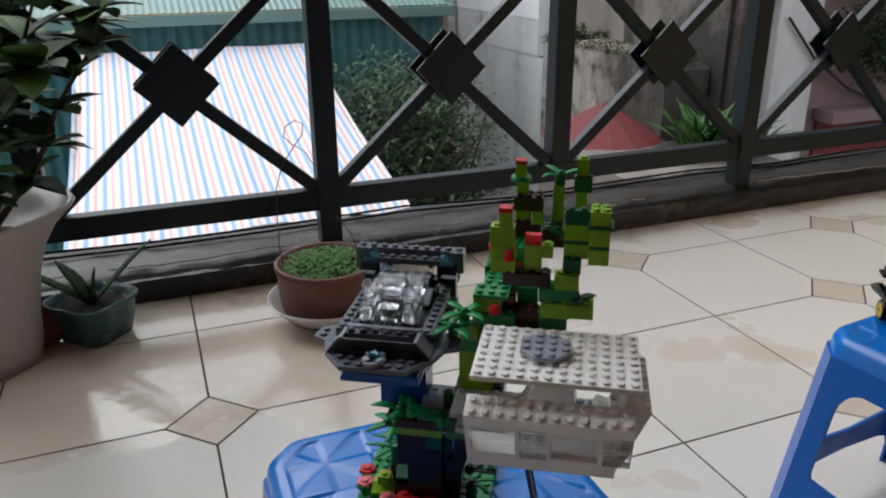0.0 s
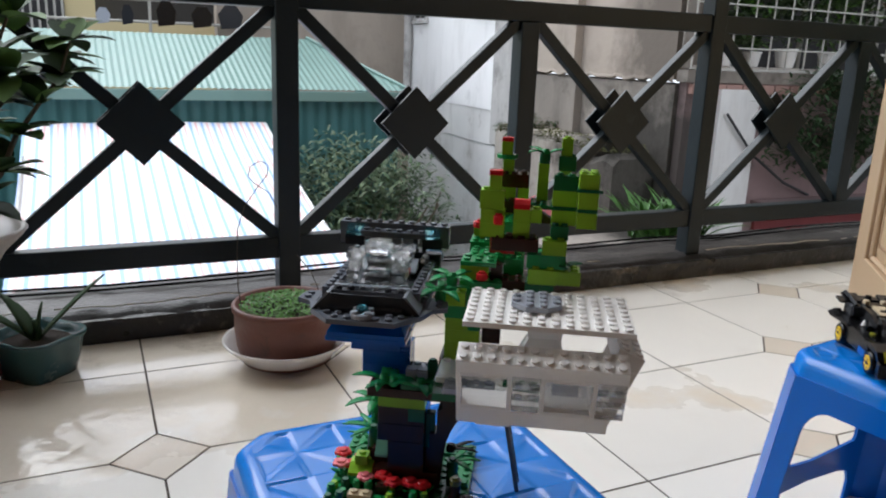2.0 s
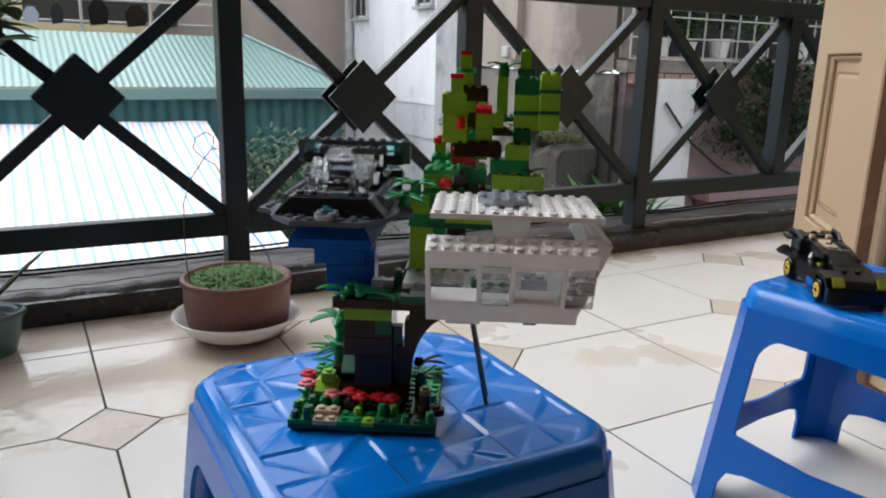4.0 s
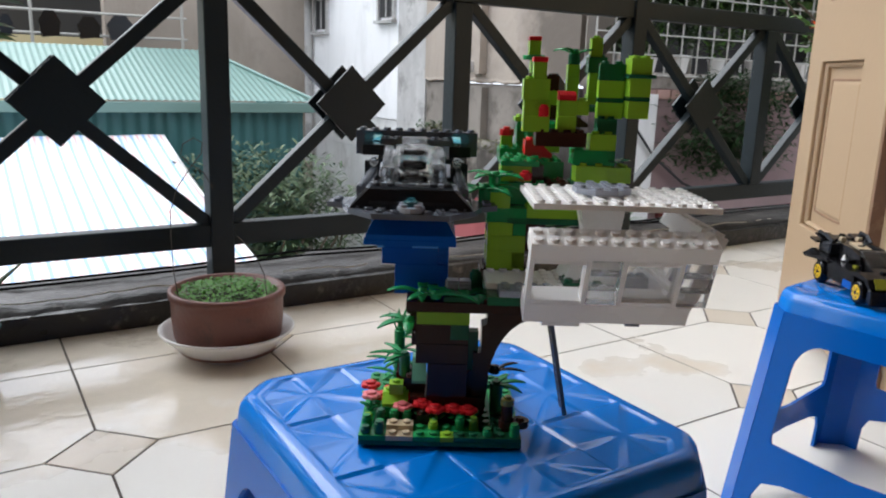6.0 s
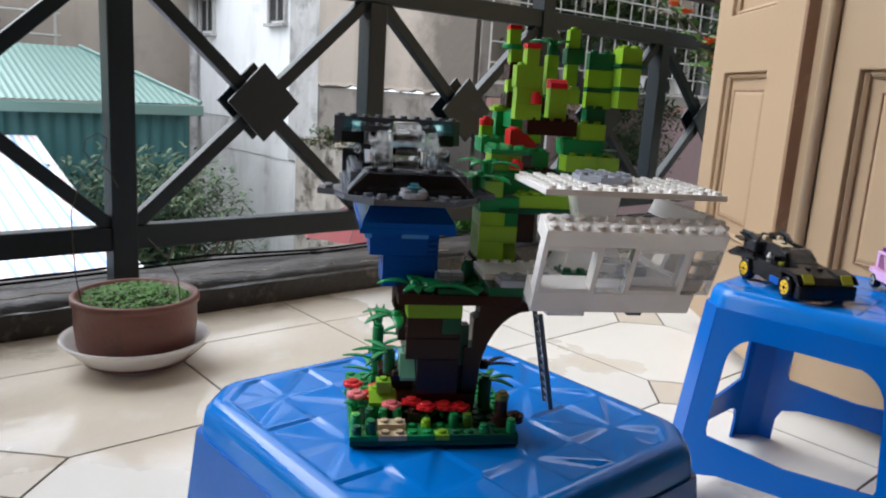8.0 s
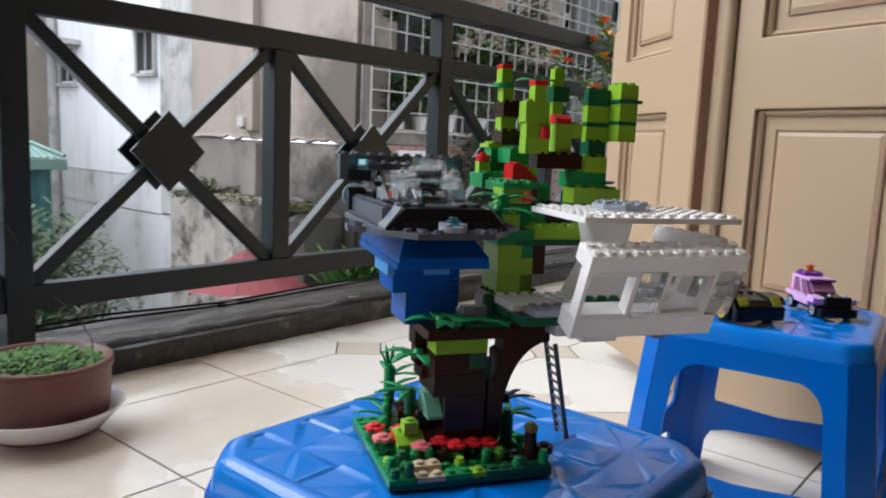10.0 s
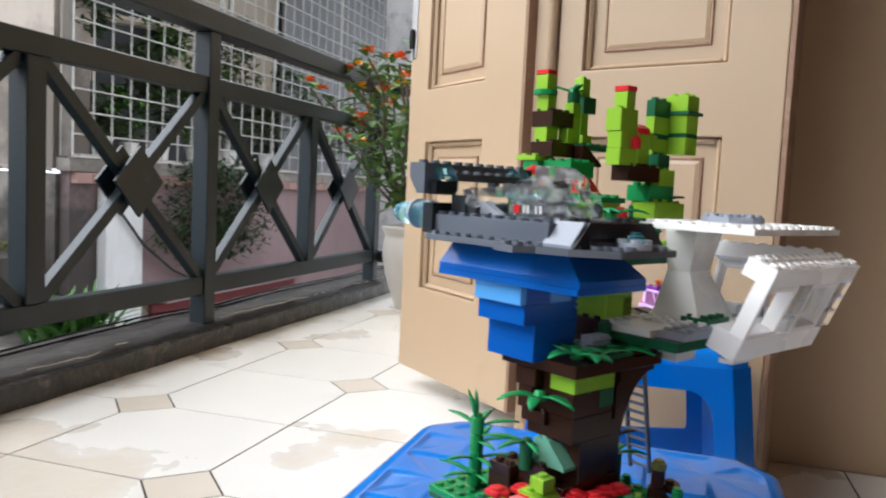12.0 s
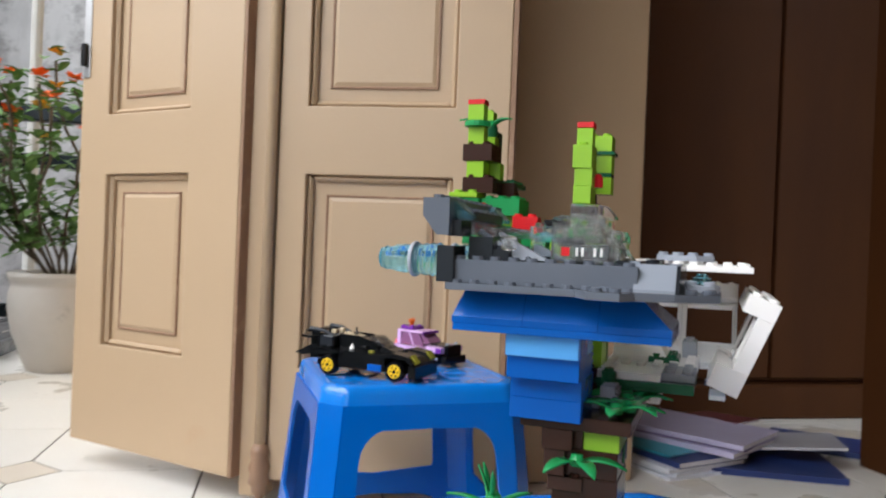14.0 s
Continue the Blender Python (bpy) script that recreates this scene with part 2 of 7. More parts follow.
GARDENW = surf("old_garden_wall", (0.44, 0.40, 0.35), 0.9, var=0.5, scale=2.6, bump=0.016, fine=16, wear=(0.055, 0.048, 0.036), wear_at=0.505, streak=(0.09, 0.078, 0.055), dark_blot=((0.018, 0.016, 0.013), (3.20, 3.80, -0.30), 0.85))
GREYW = surf("grey_stained_plaster", (0.52, 0.51, 0.50), 0.85, var=0.3, scale=2.2, bump=0.008, fine=18, wear=(0.30, 0.29, 0.28), wear_at=0.5, streak=(0.24, 0.23, 0.22))
PALEW = surf("peeling_white_wall", (0.70, 0.695, 0.69), 0.85, var=0.3, scale=1.3, bump=0.010, fine=16, wear=(0.34, 0.32, 0.30), wear_at=0.55, streak=(0.36, 0.34, 0.32))
BRICKW = surf("dusty_pink_brick", (0.27, 0.165, 0.14), 0.85, var=0.35, scale=5, bump=0.006, rand=0.25)
ROOMW = surf("dim_tan_room_wall", (0.36, 0.30, 0.23), 0.85, var=0.3, scale=1.4, bump=0.004)
DARKW = surf("stained_wall", (0.46, 0.42, 0.38), 0.85, var=0.45, scale=1.2, bump=0.012, fine=15, wear=(0.10, 0.09, 0.075), wear_at=0.57, streak=(0.09, 0.08, 0.07))
# here the dark blot is the mould stain near the corner
BEIGEW = surf("beige_plaster", (0.38, 0.325, 0.275), 0.85, var=0.2, scale=0.8, bump=0.006, fine=20, wear=(0.29, 0.25, 0.21), wear_at=0.56, streak=(0.24, 0.205, 0.17), dark_blot=((0.10, 0.083, 0.068), (3.3, 3.62, 0.62), 0.72))
WHITEW = surf("whitewashed_wall", (0.92, 0.92, 0.93), 0.85, var=0.10, scale=0.9, bump=0.006, fine=20, wear=(0.60, 0.60, 0.61), wear_at=0.60, streak=(0.66, 0.66, 0.66))
DIMW = surf("dim_grey_wall", (0.17, 0.175, 0.18), 0.85, var=0.35, scale=1.6, bump=0.006, fine=18, streak=(0.08, 0.08, 0.08))
YELLOWW = surf("yellow_house_wall", (0.62, 0.52, 0.30), 0.85, var=0.1, scale=1, bump=0.004)
MOSS = surf("moss", (0.058, 0.060, 0.014), 0.95, var=0.5, scale=12, bump=0.02, fine=40)
# near-black: paints the shade inside openings, and serves as black for pipe and ribs
DARKIN = surf("inside_gloom_and_black", (0.03, 0.03, 0.032), 0.7, var=0.4, scale=2, bump=0.0)
WOODD = surf("dark_brown_veneer", (0.060, 0.021, 0.006), 0.6, var=0.2, scale=4, bump=0.0005, spec=0.10, streak=(0.035, 0.011, 0.004))
GRILLE = surf("pale_grille_paint", (0.43, 0.42, 0.39), 0.5, var=0.15, scale=8, bump=0.0)
GROUNDM = surf("yard_ground", (0.10, 0.095, 0.085), 0.85, var=0.4, scale=0.7, bump=0.02)
# pale colour that paints reflections of the sky in the wet kerb
GLINTC = surf("pale_wet_glint", (0.55, 0.53, 0.47), 0.7, var=0.3, scale=30, bump=0.002, fine=200)
GROUTM = surf("dark_grout", (0.062, 0.046, 0.032), 0.8, var=0.4, scale=10, bump=0.001)


def tile_material(name, col):
    """Cream glazed tile, wet towards the open edge of the balcony, with faint veins and dried water marks."""
    m = surf(name, col, 0.33, var=0.07, scale=3.5, bump=0.0, fine=30, rand=0.05, det=1.0)
    nt = m.node_tree
    n, l = nt.nodes, nt.links
    p = n["Principled BSDF"]
    geo = n.new("ShaderNodeNewGeometry")
    sep = n.new("ShaderNodeSeparateXYZ")
    l.new(geo.outputs["Position"], sep.inputs[0])
    nz = n.new("ShaderNodeTexNoise")
    nz.inputs["Scale"].default_value, nz.inputs["Detail"].default_value, nz.inputs["Roughness"].default_value = 3.2, 5, 0.55
    l.new(geo.outputs["Position"], nz.inputs["Vector"])
    y = n.new("ShaderNodeMapRange")
    y.inputs["From Min"].default_value, y.inputs["From Max"].default_value = 0.42, 0.92
    l.new(sep.outputs["Y"], y.inputs["Value"])
    x = n.new("ShaderNodeMapRange")
    x.inputs["From Min"].default_value, x.inputs["From Max"].default_value = 0.60, 0.10
    l.new(sep.outputs["X"], x.inputs["Value"])
    mul = n.new("ShaderNodeMath")
    mul.operation = 'MULTIPLY'
    l.new(y.outputs[0], mul.inputs[0])
    l.new(x.outputs[0], mul.inputs[1])
    s = n.new("ShaderNodeMath")
    s.operation = 'MULTIPLY_ADD'
    l.new(mul.outputs[0], s.inputs[0])
    s.inputs[1].default_value = 0.45
    l.new(nz.outputs[0], s.inputs[2])
    wet = n.new("ShaderNodeMapRange")
    wet.inputs["From Min"].default_value, wet.inputs["From Max"].default_value = 0.58, 0.66
    l.new(s.outputs[0], wet.inputs["Value"])
    old = p.inputs["Roughness"].links[0].from_socket
    mr = n.new("ShaderNodeMix")
    l.new(wet.outputs[0], mr.inputs[0])
    l.new(old, mr.inputs[2])
    mr.inputs[3].default_value = 0.035
    rip, film, bp = n.new("ShaderNodeTexNoise"), n.new("ShaderNodeMath"), n.new("ShaderNodeBump")
    rip.inputs["Scale"].default_value, rip.inputs["Detail"].default_value = 42, 5
    l.new(geo.outputs["Position"], rip.inputs["Vector"])
    film.operation = 'MULTIPLY'
    l.new(rip.outputs[0], film.inputs[0])
    l.new(wet.outputs[0], film.inputs[1])
    l.new(film.outputs[0], bp.inputs["Height"])
    bp.inputs["Strength"].default_value, bp.inputs["Distance"].default_value = 0.5, 0.0016
    l.new(bp.outputs[0], p.inputs["Normal"])
    l.new(mr.outputs[0], p.inputs["Roughness"])
    oldc = p.inputs["Base Color"].links[0].from_socket
    stain = n.new("ShaderNodeTexNoise")
    stain.inputs["Scale"].default_value, stain.inputs["Detail"].default_value, stain.inputs["Distortion"].default_value = 5, 9, 1.2
    l.new(geo.outputs["Position"], stain.inputs["Vector"])
    ramp = n.new("ShaderNodeMapRange")
    ramp.inputs["From Min"].default_value, ramp.inputs["From Max"].default_value = 0.55, 0.75
    ramp.inputs["To Max"].default_value = 0.11
    l.new(stain.outputs[0], ramp.inputs["Value"])
    dirt = n.new("ShaderNodeMixRGB")
    l.new(ramp.outputs[0], dirt.inputs[0])
    l.new(oldc, dirt.inputs[1])
    dirt.inputs[2].default_value = (col[0] * 0.62, col[1] * 0.55, col[2] * 0.45, 1)
    edge = n.new("ShaderNodeMapRange")
    edge.inputs["From Min"].default_value, edge.inputs["From Max"].default_value, edge.inputs["To Max"].default_value = 0.86, 1.05, 0.26
    l.new(sep.outputs["Y"], edge.inputs["Value"])
    blot = n.new("ShaderNodeTexNoise")
    blot.inputs["Scale"].default_value, blot.inputs["Detail"].default_value, blot.inputs["Roughness"].default_value = 7, 8, 0.7
    l.new(geo.outputs["Position"], blot.inputs["Vector"])
    su = n.new("ShaderNodeMath")
    l.new(edge.outputs[0], su.inputs[0])
    l.new(blot.outputs[0], su.inputs[1])
    mud = n.new("ShaderNodeMapRange")
    mud.inputs["From Min"].default_value, mud.inputs["From Max"].default_value, mud.inputs["To Max"].default_value = 0.71, 0.95, 0.75
    l.new(su.outputs[0], mud.inputs["Value"])
    grime = n.new("ShaderNodeMixRGB")
    l.new(mud.outputs[0], grime.inputs[0])
    l.new(dirt.outputs[0], grime.inputs[1])
    grime.inputs[2].default_value = (0.20, 0.145, 0.09, 1)
    dirt = grime
    wc = n.new("ShaderNodeMixRGB")
    wc.blend_type = 'MULTIPLY'
    l.new(wet.outputs[0], wc.inputs[0])
    l.new(dirt.outputs[0], wc.inputs[1])
    wc.inputs[2].default_value = (0.94, 0.88, 0.80, 1)
    l.new(wc.outputs[0], p.inputs["Base Color"])
    return m


TILE = tile_material("cream_floor_tile", (0.77, 0.74, 0.68))
TILED = tile_material("beige_accent_tile", (0.64, 0.57, 0.47))


def tarp_material():
    """Woven plastic tarpaulin with blue and red stripes on white."""
    m = surf("striped_tarpaulin", (0.80, 0.80, 0.80), 0.5, var=0.05, scale=2, bump=0.002, fine=40)
    n, l = m.node_tree.nodes, m.node_tree.links
    p = n["Principled BSDF"]
    tc = n.new("ShaderNodeTexCoord")
    sep = n.new("ShaderNodeSeparateXYZ")
    l.new(tc.outputs["UV"], sep.inputs[0])
    mul = n.new("ShaderNodeMath")
    mul.operation = 'MULTIPLY'
    mul.inputs[1].default_value = 20.0
    l.new(sep.outputs["X"], mul.inputs[0])
    fr = n.new("ShaderNodeMath")
    fr.operation = 'FRACT'
    l.new(mul.outputs[0], fr.inputs[0])
    ramp = n.new("ShaderNodeValToRGB")
    ramp.color_ramp.interpolation = 'CONSTANT'
    e = ramp.color_ramp.elements
    e[0].position, e[0].color = 0.0, (0.27, 0.42, 0.72, 1)
    e[1].position, e[1].color = 0.24, (0.70, 0.70, 0.71, 1)
    for pos, c in ((0.5, (0.70, 0.43, 0.43, 1)), (0.68, (0.70, 0.70, 0.71, 1))):
        k = e.new(pos)
        k.color = c
    l.new(fr.outputs[0], ramp.inputs[0])
    l.new(ramp.outputs[0], p.inputs["Base Color"])
    p.inputs["Transmission Weight"].default_value = 0.0
    return m


TARP = tarp_material()


# ---- builders ----
def mesh_of(name, bm, mat, smooth=False):
    me = bpy.data.meshes.new(name)
    bm.normal_update()
    bm.to_mesh(me)
    bm.free()
    me.materials.append(mat)
    if smooth:
        me.shade_smooth()
    return me


def part(name, bm, mat, parent=None, label="", smooth=False):
    ob = new(name, mesh_of(name, bm, mat, smooth))
    ob.parent = parent
    return tagged(ob, label)


def thing(name, x, y, z, label, category, rz=0.0, group=""):
    ob = new(name)
    ob.empty_display_size = 0.02
    ob.matrix_basis = pose(x, y, z, 0, 0, rz)
    return tagged(ob, label, category, group)


def structure(name, bm, mat, label, smooth=False):
    return tagged(part(name, bm, mat, None, label, smooth), "", "", "", "structure")


def add_box(bm, x0, x1, y0, y1, z0, z1, c=0.0):
    """A box, with its edges chamfered by c."""
    if c <= 0:
        v = [bm.verts.new((x, y, z)) for x in (x0, x1) for y in (y0, y1) for z in (z0, z1)]
        for q in ((0, 1, 3, 2), (4, 6, 7, 5), (0, 4, 5, 1), (2, 3, 7, 6), (0, 2, 6, 4), (1, 5, 7, 3)):
            bm.faces.new([v[i] for i in q])
        return
    V = {}
    for sx in (0, 1):
        for sy in (0, 1):
            for sz in (0, 1):
                X, Y, Z = (x0, x1)[sx], (y0, y1)[sy], (z0, z1)[sz]
                ix, iy, iz = X + (c, -c)[sx], Y + (c, -c)[sy], Z + (c, -c)[sz]
                V[sx, sy, sz] = (bm.verts.new((X, iy, iz)), bm.verts.new((ix, Y, iz)), bm.verts.new((ix, iy, Z)))
    for a in (0, 1):
        ring = ((0, 0), (1, 0), (1, 1), (0, 1))
        bm.faces.new([V[(a, *r)][0] for r in ring])
        bm.faces.new([V[r[0], a, r[1]][1] for r in ring])
        bm.faces.new([V[(*r, a)][2] for r in ring])
    for a in (0, 1):
        for b in (0, 1):
            bm.faces.new((V[0, a, b][1], V[1, a, b][1], V[1, a, b][2], V[0, a, b][2]))
            bm.faces.new((V[a, 0, b][0], V[a, 1, b][0], V[a, 1, b][2], V[a, 0, b][2]))
            bm.faces.new((V[a, b, 0][0], V[a, b, 1][0], V[a, b, 1][1], V[a, b, 0][1]))
    for k in V.values():
        bm.faces.new(k)
    bmesh.ops.recalc_face_normals(bm, faces=bm.faces[-26:])


def box(x0, x1, y0, y1, z0, z1, c=0.0):
    bm = bmesh.new()
    add_box(bm, x0, x1, y0, y1, z0, z1, c)
    if c <= 0:
        bmesh.ops.recalc_face_normals(bm, faces=bm.faces)
    return bm


def add_lathe(bm, profile, n=24, x=0.0, y=0.0, z=0.0, squash=None):
    """Rings of (radius, height), closed at both ends."""
    rings = []
    for r, h in profile:
        ring = []
        for i in range(n):
            a = 2 * math.pi * i / n
            k = squash(a) if squash else 1.0
            ring.append(bm.verts.new((x + r * k * math.cos(a), y + r * k * math.sin(a), z + h)))
        rings.append(ring)
    for a, b in zip(rings, rings[1:]):
        for i in range(n):
            bm.faces.new((a[i], a[(i + 1) % n], b[(i + 1) % n], b[i]))
    bm.faces.new(rings[0][::-1])
    bm.faces.new(rings[-1])


def lathe(profile, n=32, squash=None):
    bm = bmesh.new()
    add_lathe(bm, profile, n, squash=squash)
    return bm


def add_tube(bm, pts, r, n=8, taper=1.0):
    """A round bar along points."""
    pts = [Vector(p) for p in pts]
    rings = []
    for i, p in enumerate(pts):
        d = (pts[min(i + 1, len(pts) - 1)] - pts[max(i - 1, 0)]).normalized()
        s = d.orthogonal().normalized()
        if rings:
            s = (prev - d * prev.dot(d)).normalized()
        prev = s
        w = d.cross(s)
        k = r * (1 + (taper - 1) * i / (len(pts) - 1))
        rings.append([bm.verts.new(p + k * (math.cos(a) * s + math.sin(a) * w)) for a in (2 * math.pi * j / n for j in range(n))])
    for a, b in zip(rings, rings[1:]):
        for i in range(n):
            bm.faces.new((a[i], a[(i + 1) % n], b[(i + 1) % n], b[i]))
    bm.faces.new(rings[0][::-1])
    bm.faces.new(rings[-1])


def tube(pts, r, n=8, taper=1.0):
    bm = bmesh.new()
    add_tube(bm, pts, r, n, taper)
    return bm


def prism(points, d0, d1, axis="y"):
    """A flat outline pushed from d0 to d1 along an axis."""
    def at(p, d):
        return {"y": (p[0], d, p[1]), "z": (p[0], p[1], d), "x": (d, p[0], p[1])}[axis]
    bm = bmesh.new()
    a = [bm.verts.new(at(p, d0)) for p in points]
    b = [bm.verts.new(at(p, d1)) for p in points]
    n = len(points)
    for i in range(n):
        bm.faces.new((a[i], a[(i + 1) % n], b[(i + 1) % n], b[i]))
    bm.faces.new(a[::-1])
    bm.faces.new(b)
    bmesh.ops.recalc_face_normals(bm, faces=bm.faces)
    return bm


def add_leaf(bm, base, way, length, width, up=Vector((0, 0, 1)), droop=0.3, steps=3):
    """A pointed, folded leaf blade that bends down along its length."""
    way = Vector(way).normalized()
    side = way.cross(up)
    side = side.normalized() if side.length > 1e-4 else Vector((1, 0, 0))
    nrm = side.cross(way)
    prev = None
    p, d = Vector(base), way.copy()
    for i in range(steps + 1):
        f = i / steps
        w = width * 0.5 * math.sin(math.pi * min(0.12 + 0.86 * f, 1.0)) ** 0.8 if i < steps else 0.0
        row = [bm.verts.new(p - side * w + nrm * w * 0.25), bm.verts.new(p), bm.verts.new(p + side * w + nrm * w * 0.25)] if i < steps else [bm.verts.new(p)] * 3
        if prev:
            if i < steps:
                bm.faces.new((prev[0], prev[1], row[1], row[0]))
                bm.faces.new((prev[1], prev[2], row[2], row[1]))
            else:
                bm.faces.new((prev[0], prev[1], row[1]))
                bm.faces.new((prev[1], prev[2], row[1]))
        prev = row
        p = p + d * (length / steps)
        d = (d - up * (droop / steps)).normalized()


def rand_way(rng, lift=0.2):
    a = rng.uniform(0, 2 * math.pi)
    return Vector((math.cos(a), math.sin(a), rng.uniform(-0.5, 1.0) * 0.8 + lift))


# ---- the balcony: floor, kerb, walls, ceiling ----
GX, GY, PITCH, CUT = 0.413, 0.289, 0.30, 0.066
X0, X1, Y0, Y1 = -6, 9, -7, 2

structure("floor", box(GX + X0 * PITCH, GX + X1 * PITCH, -1.85, 1.075, -0.12, -0.0009), GROUTM, "dark grout bed under cream floor tiles")
floor = bpy.data.objects["floor"]

bm = bmesh.new()
NX, NY = 260, 16
grid = []
for i in range(NX + 1):
    row = []
    for j in range(NY + 1):
        x, y = -2.2 + 5.6 * i / NX, 1.055 + 0.195 * j / NY
        z = 0.056 + 0.006 * noise.fractal((x * 6, y * 9, 2), 0.8, 2.0, 5) + 0.003 * noise.noise((x * 40, y * 40, 0))
        if j < 3:
            z -= (0.016, 0.006, 0.001)[j]
            y += 0.006 * noise.noise((x * 20, 3, 0)) - (0.004, 0.002, 0.0)[j]
        # worn crack that runs along the front of the top
        if j == round(3.5 + 1.2 * noise.noise((x * 3.1, 7, 0))):
            z -= 0.004
        row.append(bm.verts.new((x, y, z)))
    grid.append(row)
for i in range(NX):
    for j in range(NY):
        bm.faces.new((grid[i][j], grid[i + 1][j], grid[i + 1][j + 1], grid[i][j + 1]))
for i in range(NX):
    a, b = grid[i][NY], grid[i + 1][NY]
    bm.faces.new((a, b, bm.verts.new((b.co.x, 1.252, -0.3)), bm.verts.new((a.co.x, 1.252, -0.3))))
structure("kerb", bm, CONC, "weathered wet concrete kerb under the fence, mossy and stained", True)
bm = bmesh.new()
front = []
for i in range(NX + 1):
    x = -2.2 + 5.6 * i / NX
    front.append([bm.verts.new((x, 1.05 + 0.004 * noise.noise((x * 15, k, 1)), z)) for k, z in enumerate((-0.01, 0.012, 0.030, 0.045))] + [bm.verts.new((x, 1.062, 0.047))])
for a, b in zip(front, front[1:]):
    for k in range(4):
        bm.faces.new((a[k], b[k], b[k + 1], a[k + 1]))
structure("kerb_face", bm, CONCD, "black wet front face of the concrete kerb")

# broken white ribbon that paints the wet glints along the front of the kerb top
bm = bmesh.new()
prev = None
for i in range(561):
    x = -2.2 + 0.01 * i
    w = 0.0035 * max(0.0, noise.noise((x * 2.3, 11, 0)) + 0.18 + 0.7 * noise.noise((x * 21, 4, 0)))
    y = 1.089 + 0.022 * noise.noise((x * 2.1, 3, 5)) + 0.005 * noise.noise((x * 13, 8, 0))
    z = 0.0605 + 0.006 * noise.fractal((x * 6, y * 9, 2), 0.8, 2.0, 5)
    cur = [bm.verts.new((x, y - w, z - 0.001)), bm.verts.new((x, y, z + 0.0012)), bm.verts.new((x, y + w, z - 0.001))] if w > 0.0004 else None
    if prev and cur:
        for k in range(2):
            bm.faces.new((prev[k], cur[k], cur[k + 1], prev[k + 1]))
    prev = cur
structure("kerb_glint", bm, GLINTC, "broken white ribbon painting wet glints along the kerb")
# left and back walls are out of view, added to limit the fill light
structure("wall_left", box(-1.32, -1.2, -1.0, 0.55, -0.01, 2.6), PLASTER, "unseen tan wall added to hold back light from the left")
structure("wall_back", box(-1.2, 0.95, -1.12, -1.0, -0.01, 2.6), WOODD, "unseen dark brown wall added to cut light from behind")
structure("wall_doorway", box(0.93, 1.07, -0.466, 0.19, -0.01, 2.6), PLASTER, "tan painted wall beside the folding door")
structure("wall_side", box(1.07, 3.1, 0.19, 0.31, -0.01, 2.6), PLASTER, "tan painted outer house wall")
structure("wall_lintel", box(0.95, 1.07, -1.0, -0.466, 2.15, 2.6), PLASTER, "tan painted wall above the doorway")
structure("wall_room", box(2.6, 2.7, -1.9, 0.19, -0.01, 2.6), PLASTER, "plain far wall of the room")
structure("wall_room_end", box(0.95, 2.7, -1.90, -1.78, -0.01, 2.6), PLASTER, "plain end wall of the room")
# out of view, added to keep steep sky light off the balcony
structure("ceiling", box(-2.2, 3.1, -1.9, 1.2, 2.6, 2.72), CEIL, "unseen grey ceiling added to block light from above the balcony")
structure("jamb", box(0.885, 0.929, -0.470, -0.180, 0.0, 2.15, 0.004), DOORP, "flat tan painted door jamb with a worn foot")


# ---- the fence ----
fence = thing("fence", 0.1155, 1.114, 0.0575, "dark slate painted steel fence with crossed braces and square plates", "fence")
SP = 0.5460
FX0, FX1 = -4, 4
for k in range(FX0, FX1 + 1):
    full = k % 2 == 0
    z0, z1 = (-0.03, 0.72) if full else (0.115, 0.568)
    part("post", box(SP * k - 0.0225, SP * k + 0.0225, -0.0225, 0.0225, z0, z1, 0.002), FENCE, fence)
L0, L1 = SP * FX0 - 0.02, SP * FX1 + 0.02
part("bottom_rail", box(L0, L1, -0.017, 0.017, 0.070, 0.1145, 0.002), FENCE, fence)
part("top_rail", box(L0, L1, -0.017, 0.017, 0.5685, 0.612, 0.002), FENCE, fence)
part("handrail", box(L0, L1, -0.030, 0.030, 0.7205, 0.775, 0.004), FENCE, fence, "broad slate painted handrail")
for k in range(FX0, FX1):
    cx, cz = SP * (k + 0.5), 0.3415
    hw, hh = SP / 2 - 0.022, 0.227
    for s in (1, -1):
        ln = math.hypot(hw, hh)
        b = box(-ln, ln, -0.0125, 0.0125, -0.0125, 0.0125, 0.0015)
        bmesh.ops.transform(b, matrix=pose(cx, 0.0012 * s, cz, 0, -math.degrees(math.atan2(hh, hw)) * s), verts=b.verts)
        part("brace", b, FENCE, fence)
    R = 0.077
    for y0, y1 in ((-0.027, -0.021), (0.021, 0.027)):
        part("plate", prism([(cx - R, cz + 0.006), (cx, cz + 0.006 - R), (cx + R, cz + 0.006), (cx, cz + 0.006 + R)], y0, y1), FENCE, fence, "square steel plate set on its corner")
side_fence = thing("side_fence", 2.36, 0.32, 0.0, "dark slate painted steel side fence behind the stoneware jar", "fence")
for y in (0.02, 0.42):
    part("post", box(-0.02, 0.02, y - 0.02, y + 0.02, 0.0, 0.81, 0.002), FENCE, side_fence)
for z in (0.12, 0.618):
    part("rail", box(-0.017, 0.017, 0.0, 0.79, z, z + 0.045, 0.002), FENCE, side_fence)
part("handrail", box(-0.03, 0.03, 0.0, 0.785, 0.771, 0.825, 0.004), FENCE, side_fence)


